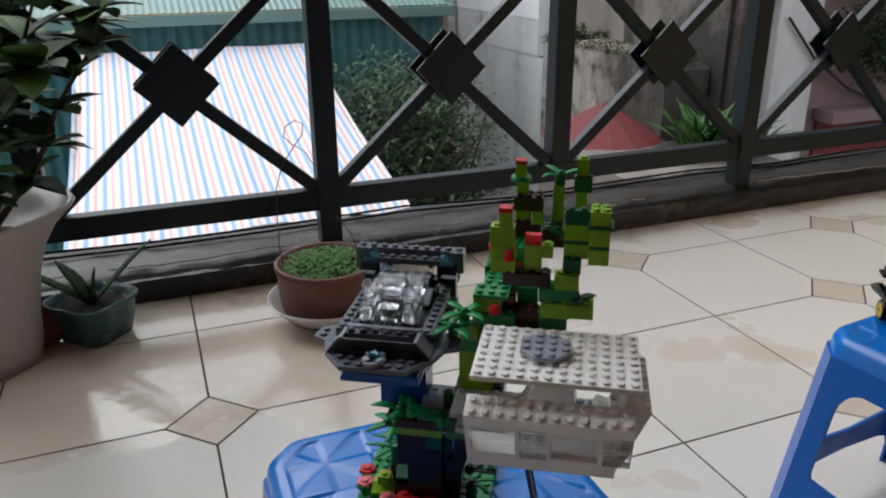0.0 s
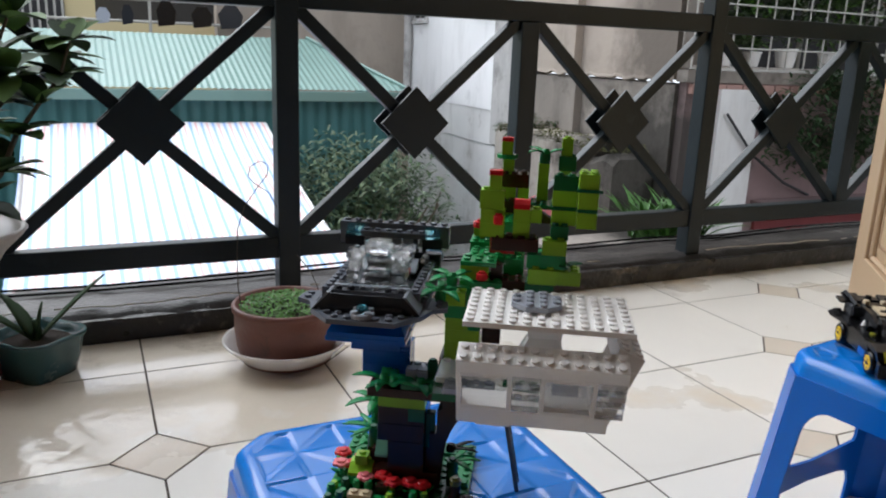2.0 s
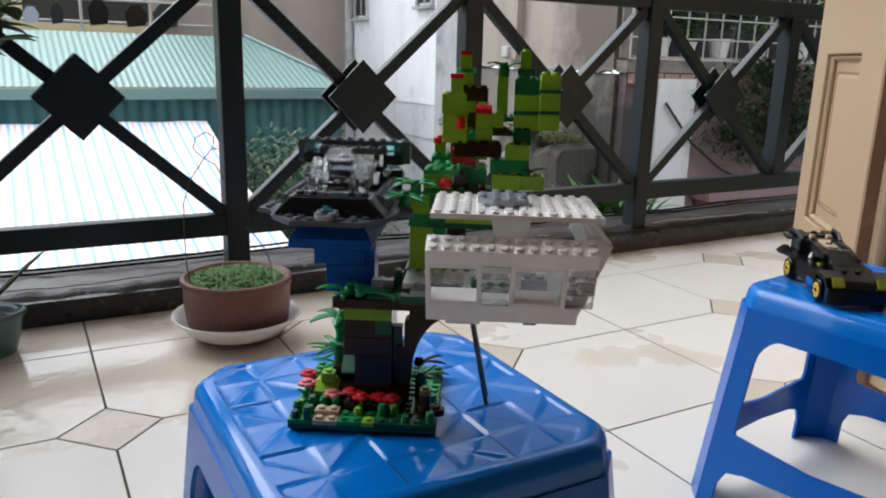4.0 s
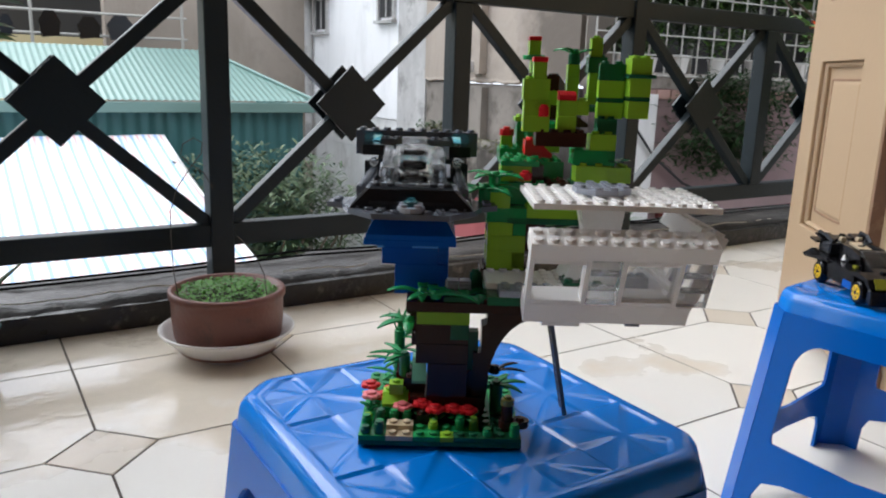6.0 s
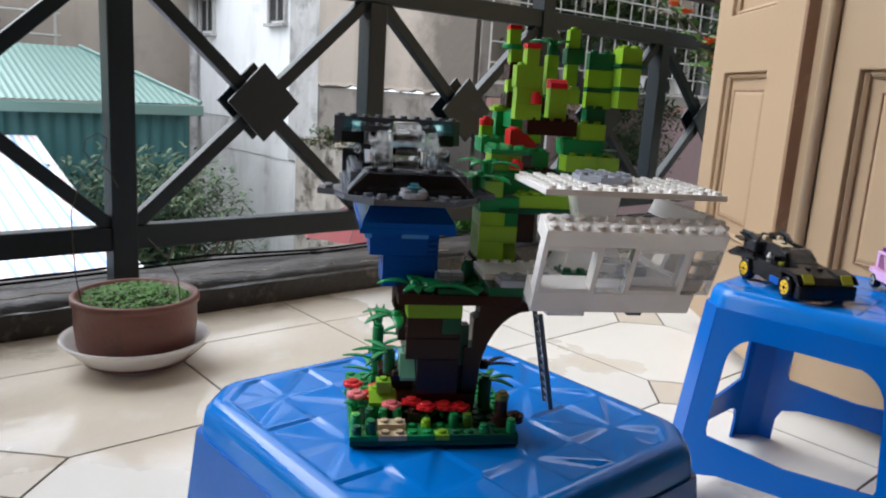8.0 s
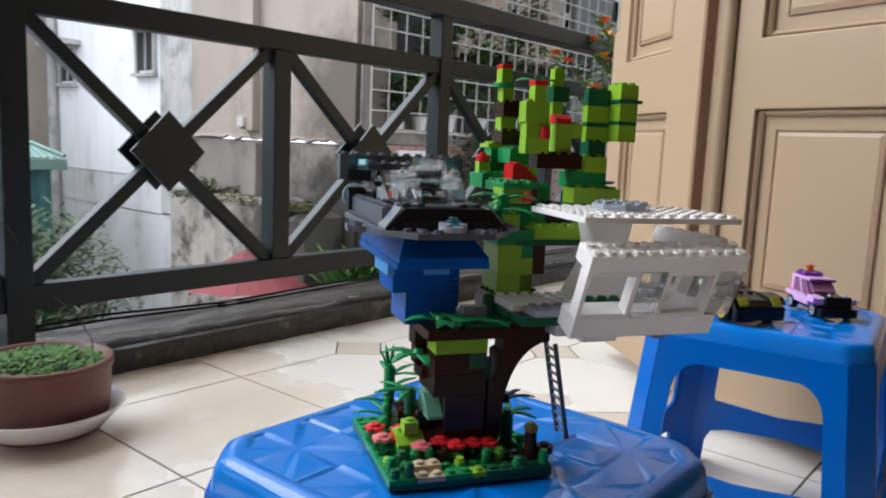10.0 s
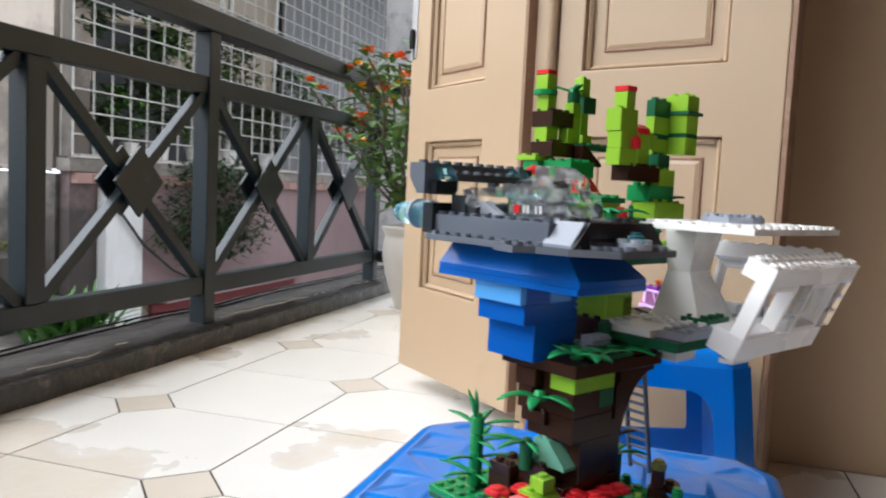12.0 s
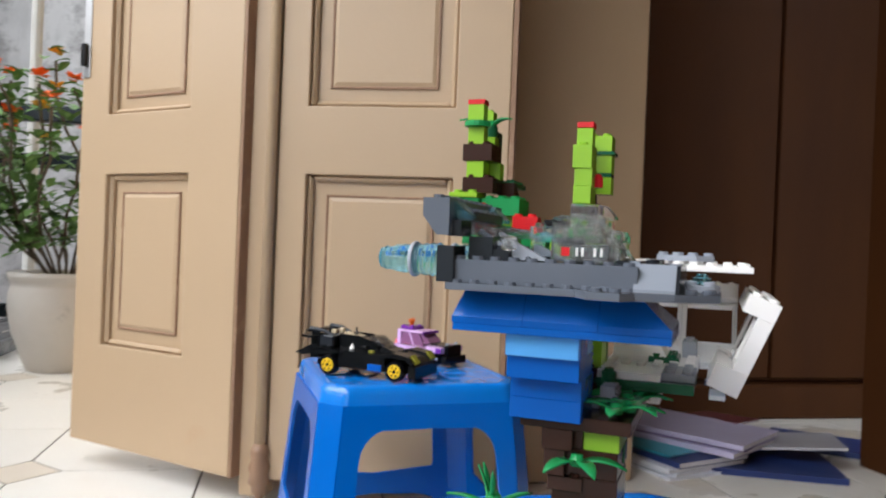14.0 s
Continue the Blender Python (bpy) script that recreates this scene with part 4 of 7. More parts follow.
# lower crown
B(tree, 10.1, 6.6, 43.4, 3.6, 3.0, 4.2, GREEN)
B(tree, 10.1, 6.8, 47.8, 2.4, 2.0, 3.0, LIME)
B(tree, 10.1, 6.8, 50.8, 3.0, 2.4, 1.0, GREEN)
round_piece(tree, 12.0, 6.4, 48.3, 0.5, 1.4, RED, "round_plate")
B(tree, 12.6, 7.8, 47.4, 1.0, 1.0, 3.4, BROWN)
B(tree, 10.6, 13.4, 53.0, 1.0, 1.0, 2.4, LIME)
round_piece(tree, 11.1, 13.9, 55.4, 0.62, 1.4, RED, "round_plate")
B(tree, 10.4, 12.0, 50.0, 3.0, 3.0, 3.0, GREEN)
B(tree, 10.6, 9.2, 50.0, 3.0, 2.8, 1.8, GREEN)
slope(tree, 12.3, 10.2, 51.8, 2.2, 1.8, 3.4, RED, 1.0, "+u", 0.8)
B(tree, 12.6, 6.4, 54.9, 3.9, 1.5, 2.8, BROWN)
B(tree, 15.6, 6.6, 51.4, 3.2, 2.0, 3.0, GREEN)
B(tree, 15.8, 6.2, 48.2, 2.4, 2.0, 3.2, LIME)
B(tree, 18.0, 6.4, 48.2, 2.1, 2.0, 3.0, LIME)
leaf_piece(tree, 18.6, 7.4, 51.3, DKGREEN, 4, 1.5, 10, 0.3, 0.3, 0.9)
B(tree, 15.6, 7.0, 44.0, 2.4, 1.6, 4.2, DKGREEN)
B(tree, 16.8, 6.6, 54.4, 2.0, 1.4, 3.1, LIME)
B(tree, 17.4, 7.2, 57.5, 1.5, 1.4, 2.9, DKGREEN)
# hanging cluster of lime and green bricks
for h, n, c in ((60.4, 3.1, LIME), (63.5, 0.9, DKGREEN), (64.4, 3.3, LIME), (67.7, 3.2, DKGREEN)):
    B(tree, 17.4, 7.8, h, 2.0, 0.8, n, c, h > 67)
for h, n, c in ((60.7, 3.3, LIME), (64.0, 0.8, DKGREEN), (64.8, 3.5, LIME), (69.0, 3.0, LIME)):
    B(tree, 19.4, 6.3, h, 1.6, 2.0, n, c, h > 68)
B(tree, 19.2, 6.1, 68.3, 2.1, 2.3, 0.7, DKGREEN, False)
# the front tower
B(tree, 11.6, 6.5, 57.6, 2.0, 1.2, 3.0, LIME)
B(tree, 11.6, 6.45, 60.6, 2.0, 1.2, 3.0, LIME)
B(tree, 11.5, 6.5, 63.6, 2.0, 1.3, 4.0, LIME)
B(tree, 12.2, 6.6, 67.6, 1.0, 1.1, 3.1, LIME, False)
B(tree, 12.15, 6.55, 70.7, 1.1, 1.15, 1.0, RED, False)
round_piece(tree, 13.1, 6.35, 60.6, 0.4, 1.8, RED, "round_plate")
B(tree, 14.3, 6.9, 57.7, 1.4, 1.2, 3.0, LIME)
B(tree, 14.3, 6.9, 60.7, 1.4, 1.2, 3.0, LIME)
slope(tree, 14.3, 6.9, 63.7, 1.3, 1.2, 1.8, RED, 0.7, "-v", 1.0)
B(tree, 15.7, 6.9, 61.0, 0.9, 1.0, 2.8, LIME)
# the rear towers
B(tree, 12.6, 11.6, 55.3, 2.8, 2.8, 3.1, GREEN)
B(tree, 13.4, 12.1, 52.4, 2.0, 2.2, 2.9, LIME)
B(tree, 13.6, 9.4, 46.0, 1.8, 4.0, 5.2, GREEN)
B(tree, 11.8, 14.5, 58.4, 2.2, 2.1, 0.9, LIME)
B(tree, 12.0, 14.4, 53.0, 2.0, 1.6, 5.4, GREEN)
B(tree, 12.6, 13.6, 59.3, 2.6, 2.3, 2.9, BROWN)
B(tree, 12.8, 14.4, 62.2, 1.4, 1.3, 3.0, LIME)
B(tree, 14.4, 13.6, 62.2, 1.0, 1.0, 3.0, LIME)
B(tree, 12.7, 13.8, 65.2, 2.6, 2.2, 3.1, BROWN)
B(tree, 12.9, 14.5, 68.3, 1.0, 1.2, 3.2, LIME)
round_piece(tree, 13.2, 15.1, 71.5, 0.95, 1.0, GREEN, "round_plate")
B(tree, 12.7, 14.5, 72.5, 1.0, 1.2, 3.0, LIME, False)
B(tree, 12.68, 14.46, 75.5, 1.04, 1.26, 0.9, RED, False)
slope(tree, 15.4, 12.8, 57.8, 2.4, 1.2, 4.0, BROWN, 0.4, "+u", 0.6)
B(tree, 16.1, 14.6, 62.0, 1.0, 1.0, 5.8, LIME, False)
B(tree, 16.1, 14.6, 67.8, 1.0, 1.0, 3.0, LIME)
round_piece(tree, 16.64, 15.1, 70.8, 0.5, 2.2, DKGREEN)
leaf_piece(tree, 16.66, 15.12, 72.6, GREEN, 3, 2.4, 20, 0.7, 0.4, 0.6, 320)
B(tree, 18.0, 15.0, 61.0, 1.2, 1.4, 3.6, LIME)
B(tree, 18.1, 15.4, 64.6, 1.0, 0.95, 4.6, LIME, False)
B(tree, 17.9, 15.0, 69.2, 1.6, 1.4, 3.4, DKGREEN)
B(tree, 18.1, 15.4, 72.6, 1.0, 0.95, 4.0, LIME)
B(tree, 15.4, 12.8, 61.0, 3.6, 2.6, 1.0, DKGREEN)
round_piece(tree, 16.2, 8.2, 46.5, 0.45, 4.0, DKGREEN)

# ---- cabin: floor, roof and walls that lean outwards ----
B(tree, 8.8, 1.6, 28.6, 3.6, 4.0, 1.0, DKGREEN, False)
B(tree, 9.0, -0.6, 28.0, 13.0, 6.0, 1.6, DKGREEN, False, name="floor_plate")
for u, v, nu, nv, c in ((9.0, 4.4, 3, 1, WHITE), (9.8, -0.6, 4, 2, LGREY), (12.0, 1.4, 6, 4, WHITE), (13.8, -0.6, 8, 2, WHITE), (18.0, 1.4, 4, 4, LGREY)):
    B(tree, u, v, 29.6, nu, nv, 1.2, c)
B(tree, 9.0, 1.4, 29.6, 3, 3, 1.2, WHITE, False)
B(tree, 14.4, 0.6, 30.8, 3, 2, 1, DKGREEN)
B(tree, 18.2, -0.4, 30.8, 2, 1, 3, LGREY)
B(tree, 12.6, -2.4, 26.1, 2.6, 1.0, 0.8, WHITE, False)
B(tree, 12.6, 1.6, 24.5, 2.4, 2.0, 3.5, WHITE)
B(tree, 18.4, -2.0, 26.0, 1.0, 1.0, 0.9, MGREY, False)
# roof
B(tree, 11.4, -3.75, 47.0, 12.2, 8.1, 1.0, WHITE, name="roof_plate")
octo = [(16.0 + 0.6 + 2.05 * math.cos(radians(22.5 + 45 * k)), 0.55 + 2.05 * math.sin(radians(22.5 + 45 * k))) for k in range(8)]
wedge_plate(tree, octo, 48.5, 1.0, LGREY, "round_plate", [(16.6 + i - 1.5, 0.55 + j - 1.5) for i in range(4) for j in range(4) if not (i in (0, 3) and j in (0, 3))])
# posts that carry the roof
loft(tree, [(14.5, 19.2, 1.3, 5.0, 30.8), (14.6, 19.2, 1.4, 5.0, 31.6), (16.2, 18.8, 3.2, 5.0, 39.0)], WHITE, "flared_pillar")
loft(tree, [(16.2, 18.8, 3.2, 5.0, 39.05), (15.6, 19.0, 2.5, 5.0, 46.2), (15.6, 19.0, 2.5, 5.0, 47.0)], WHITE, "flared_pillar")


def window_wall(m, n, holes, short=0):
    """A wall n studs long on its own leaning frame: two-stud base and top courses, windows and clear bricks between."""
    B(tree, 0, 0, -1, n - short, 2, 4, WHITE, False, m)
    B(tree, 0, 0, 12, n, 2, 3, WHITE, True, m)
    for kind, a, b in holes:
        if kind == "window":
            B(tree, a, 0, 3, 0.35, 1, 9, WHITE, False, m, "window_jamb")
            B(tree, b - 0.35, 0, 3, 0.35, 1, 9, WHITE, False, m, "window_jamb")
            B(tree, a + 0.35, 0, 3, b - a - 0.7, 1, 0.8, WHITE, False, m, "window_sill")
            B(tree, a + 0.35, 0, 11.2, b - a - 0.7, 1, 0.8, WHITE, False, m, "window_head")
        elif kind == "pane":
            B(tree, a, 0, 3, 0.35, 1, 9, WHITE, False, m, "window_jamb")
            B(tree, b - 0.35, 0, 3, 0.35, 1, 9, WHITE, False, m, "window_jamb")
            B(tree, a + 0.35, 0, 3, b - a - 0.7, 1, 0.8, WHITE, False, m, "window_sill")
            B(tree, a + 0.35, 0, 11.2, b - a - 0.7, 1, 0.8, WHITE, False, m, "window_head")
            B(tree, a + 0.35, 0.4, 3.8, b - a - 0.7, 0.15, 7.4, PANE, False, m, "window_pane")
        elif kind == "clear":
            for k in range(3):
                B(tree, a, 0, 3 + 3 * k, b - a, 1, 2.94, FROST, True, m, "clear_brick")
        else:
            B(tree, a, 0, 3, b - a, 1, 9, WHITE, False, m)


front_wall = pose(11.2 * S, -3.2 * S, 28.2 * PL, 22, 0, 0)
window_wall(front_wall, 12, (("window", 0, 4), ("clear", 4, 6), ("pane", 6, 10), ("clear", 10, 12)), 1)
side_wall = pose(22.2 * S, -3.1 * S, 28.6 * PL, 0, 0, 90) @ pose(0, 0, 0, 22, 0, 0)
window_wall(side_wall, 8, (("window", 0, 4), ("window", 4, 8)))
# ladder
lad = bmesh.new()
for s in (-0.85, 0.85):
    add_box(lad, s * S - 0.0009, s * S + 0.0009, -0.0014, 0.0014, 0, 20.4 * PL, 0.0003)
for k in range(11):
    add_tube(lad, [(-0.85 * S, 0, 0.0035 + 0.0057 * k), (0.85 * S, 0, 0.0035 + 0.0057 * k)], 0.0010, 6)
ladder = part("ladder", lad, MGREY, tree, "grey toy ladder leaning on the cabin floor")
ladder.matrix_basis = pose(16.1 * S, 6.1 * S, 0.4 * PL, 0, -11, 0) @ pose(0, 0, 0, 0, 0, 90)

# ---- toy spaceship on the blue column ----
ship = thing("toy_spaceship", TX, TY, TZ, "dark grey toy brick spaceship with clear canopy and blue engines", "toy", TR)
ship.scale = (0.988, 0.988, 0.972)
C0 = 3.5
B(ship, -1.0, 2.0, 43.6, 9, 10, 1, MGREY, name="hull_plate")
wedge_plate(ship, [(-1.5, 2.0), (-0.9, 0.2), (0.9, -1.9), (6.1, -1.9), (7.9, 0.2), (8.5, 2.0)], 43.6, 1, MGREY, "nose_plate",
            [(-0.2, 0.3), (0.6, -0.5), (1.5, -0.5), (1.4, -1.3), (2.4, -1.4), (4.6, -1.4), (5.6, -1.3), (5.5, -0.5), (6.4, -0.5), (7.2, 0.3)])
for sgn in (-1, 1):
    pts = [(C0 + sgn * 5.02, 2.02), (C0 + sgn * 6.15, 2.6), (C0 + sgn * 6.0, 4.2), (C0 + sgn * 4.52, 5.0), (C0 + sgn * 4.52, 2.02)]
    wedge_plate(ship, pts if sgn > 0 else pts[::-1], 43.62, 1, MGREY, "wing_plate", [(C0 + sgn * 5.4, 2.9), (C0 + sgn * 5.4, 3.8)])
    ub = -0.5 if sgn < 0 else 6.5
    B(ship, ub, 2.0, 44.6, 1, 10, 3.2, MGREY)
    slope(ship, -0.7 if sgn < 0 else 6.4, 0.2, 44.6, 1.3, 2.0, 3.6, SILVER, 0.25, "-u" if sgn < 0 else "+u", 0.4, name="cheek_slope")
    B(ship, C0 + sgn * 2.6 - 0.5, 9.8, 47.8, 1, 1.4, 3.2, DGREY, False)
    B(ship, C0 + sgn * 2.2 - 0.8, 8.9, 47.8, 1.6, 2.2, 1.6, DGREY)
    slope(ship, C0 + sgn * 2.5 - 0.25, 7.0, 48.0, 0.5, 1.8, 2.2, LGREY, 0.3, "-v", 0.3)
    # engines
    ec = C0 + sgn * 3.3
    B(ship, ec - 1.0, 11.6, 44.6, 2, 1.0, 5.0, DGREY, False)
    eng = bmesh.new()
    add_lathe(eng, [(0.0068, 0.0), (0.0076, 0.0006)] + [(0.0078 - 0.00035 * (k % 2) - 0.00012 * k, 0.0012 + 0.0017 * k) for k in range(12)] + [(0.0062, 0.0218), (0.0054, 0.0236), (0.0052, 0.0255), (0.0056, 0.0266), (0.0048, 0.0288), (0.0024, 0.0302)], 12)
    e = part("engine", eng, TBLUE, ship, "clear blue ribbed engine", False)
    e.matrix_basis = pose(ec * S, 12.6 * S, 47.5 * PL, -90, 0, 0)
    ring = bmesh.new()
    add_lathe(ring, [(0.0078, 0.0), (0.0081, 0.0003), (0.0081, 0.0014), (0.0078, 0.0017)], 16)
    rg = part("engine_ring", ring, LGREY, ship)
    rg.matrix_basis = pose(ec * S, 14.1 * S, 47.5 * PL, -90, 0, 0)
    pipe = bmesh.new()
    add_lathe(pipe, [(0.0030, 0.0), (0.0030, 0.006), (0.0024, 0.0062), (0.0022, 0.001)], 12)
    pp = part("pipe", pipe, CLEAR, ship, "clear tube")
    pp.matrix_basis = pose((C0 + sgn * 3.3) * S, 9.2 * S, 50.2 * PL, 90, 0, 0)
    # spoiler ends and blue lamps
    part("spoiler_end", prism([(v * S, h * PL) for v, h in ((13.2, 56), (11.7, 56), (11.7, 51.0), (12.4, 51.0), (13.2, 53.6))], (C0 + sgn * 4.3 - 0.7) * S, (C0 + sgn * 4.3 + 0.7) * S, "x"), MGREY, ship)
# sloped bow
frustum(ship, (0.6, 6.4, -0.2, 2.0), (0.6, 6.4, 1.0, 2.0), 44.6, 3.6, DGREY, "bow_slope")
B(ship, 0.5, 2.0, 44.6, 6, 10, 2.6, DGREY, False)
for u in range(6):
    round_piece(ship, 1.0 + u, 1.5, 48.2, 0.3, 0.55, CLEAR if u in (2, 3) else DGREY, "stud_piece", stud=False)
    B(ship, 0.5 + u, 2.5, 47.2, 1, 1, 0.8, DGREY)
B(ship, 0.4, 2.0, 47.2, 6.2, 0.5, 1.3, SILVER, False, name="bow_bar")
for u in range(6):
    for v in (7.4, 8.4):
        B(ship, 0.5 + u, v, 47.2, 1, 1, 0.8, DGREY)
round_piece(ship, 3.5, -0.9, 44.6, 0.95, 1.0, LGREY, "round_plate", stud=False)
for du, dv in ((-0.5, -0.4), (0.5, -0.4), (-0.5, 0.5), (0.5, 0.5)):
    round_piece(ship, 3.5 + du, -0.9 + dv, 45.5, 0.3, 0.6, LGREY, "stud_piece", stud=False)
round_piece(ship, 3.5, -0.9, 45.6, 0.48, 1.0, TBLUE, "blue_light")
# thin dark cap added to paint the silver cheeks' front ends as shaded
part("bow_face", prism([(u * S, h * PL) for u, h in ((-0.75, 44.62), (7.75, 44.62), (6.4, 48.15), (0.6, 48.15))], 0.02 * S, 0.19 * S), DGREY, ship)
# canopy of clear bricks
for u in (1.2, 4.8):
    for k, (v0, v1, hh) in enumerate(((3.2, 6.8, 2.9), (4.2, 6.2, 1.9))):
        B(ship, u, v0, 47.9 + 3.0 * k, 1.0, v1 - v0, hh, CLEAR, True, name="clear_brick")
    for k in range(2):
        round_piece(ship, u + 0.5, 3.5 + 0.95 * k, 50.8 + 2.0 * k, 0.42, 1.2, CLEAR, "clear_round")
for k in range(3):
    v0, h0 = 3.0 + 0.85 * k, 48.0 + 2.4 * k
    slope(ship, 2.75, v0, h0, 1.5, 1.6, 1.5, CLEAR, 1.0, "-v", 0.4, name="windscreen")
    B(ship, 2.6, v0 + 1.65, h0 - 0.3, 1.8, 1.2, 1.3, BLACK, False, name="seat_brick")
B(ship, 2.5, 4.7, 51.6, 2.0, 2.4, 2.4, CLEAR, True, name="clear_brick")
B(ship, 2.6, 4.5, 54.1, 1.8, 1.6, 2.0, CLEAR, False, name="clear_brick")
slope(ship, 2.6, 3.7, 54.1, 1.8, 0.8, 1.8, CLEAR, 0.3, "-v", 0.4, name="windscreen")
for u in (1.2, 4.8):
    B(ship, u, 6.0, 50.9, 1.0, 2.0, 1.8, CLEAR, True, name="clear_brick")
round_piece(ship, 3.5, 6.9, 52.6, 0.5, 1.2, TBLUE, "blue_light")
part("clear_bar", tube([(2.3 * S, 2.7 * S, 48.0 * PL), (2.3 * S, 4.3 * S, 53.0 * PL), (2.3 * S, 5.2 * S, 54.4 * PL)], 0.0012, 8), CLEAR, ship)
part("clear_bar", tube([(4.7 * S, 2.7 * S, 48.0 * PL), (4.7 * S, 4.3 * S, 53.0 * PL), (4.7 * S, 5.2 * S, 54.4 * PL)], 0.0012, 8), CLEAR, ship)
B(ship, 2.4, 7.0, 50.6, 2.2, 1.0, 0.9, TBLUE, name="blue_plate")
for u0, sg in ((1.19, -1), (5.81, 1)):
    B(ship, min(u0, u0 + 0.12 * sg), 3.7, 48.2, 0.12, 2.9, 2.3, SMOKE, False, name="gauge_tile")
    for v, w, c in ((4.0, 0.14, WHITE), (4.35, 0.14, WHITE), (5.0, 0.14, WHITE), (5.3, 0.14, WHITE), (5.75, 0.45, RED)):
        ua = u0 + 0.12 * sg
        B(ship, min(ua, ua + 0.03 * sg), v, 48.8, 0.03, w, 1.2, c, False, name="gauge_mark")
# spoiler: a studded back bar, a lower front bar between blue lamps, smoky bricks below
B(ship, -1.48, 12.0, 54.6, 9.96, 1.0, 1.4, MGREY, name="spoiler_bar")
B(ship, 0.5, 11.0, 53.2, 6.0, 1.0, 1.3, MGREY, name="spoiler_step")
for u in (-0.55, 6.55):
    slope(ship, u - 0.2, 10.9, 53.4, 1.4, 1.05, 2.2, TBLUE, 0.35, "-v", 0.5, name="blue_lamp")
    B(ship, u - 0.4, 11.2, 50.9, 1.8, 0.75, 2.2, DGREY, False)
for k in range(3):
    B(ship, 1.3 + 1.5 * k, 11.15, 49.6, 1.45, 0.8, 3.5, THIN, False, name="clear_brick")
B(ship, 1.3, 12.1, 51.4, 0.5, 0.8, 3.1, DGREY, False)
B(ship, 5.2, 12.1, 51.4, 0.5, 0.8, 3.1, DGREY, False)
B(ship, 1.1, 8.6, 51.0, 4.8, 2.3, 0.9, SMOKE, True, name="smoky_plate")
for u in (0.95, 5.05):
    part("strut", tube([((u + 0.5) * S, 8.2 * S, 47.6 * PL), ((u + 0.5) * S, 10.9 * S, 51.8 * PL)], 0.0013, 8), LGREY, ship)


# ---- stools ----

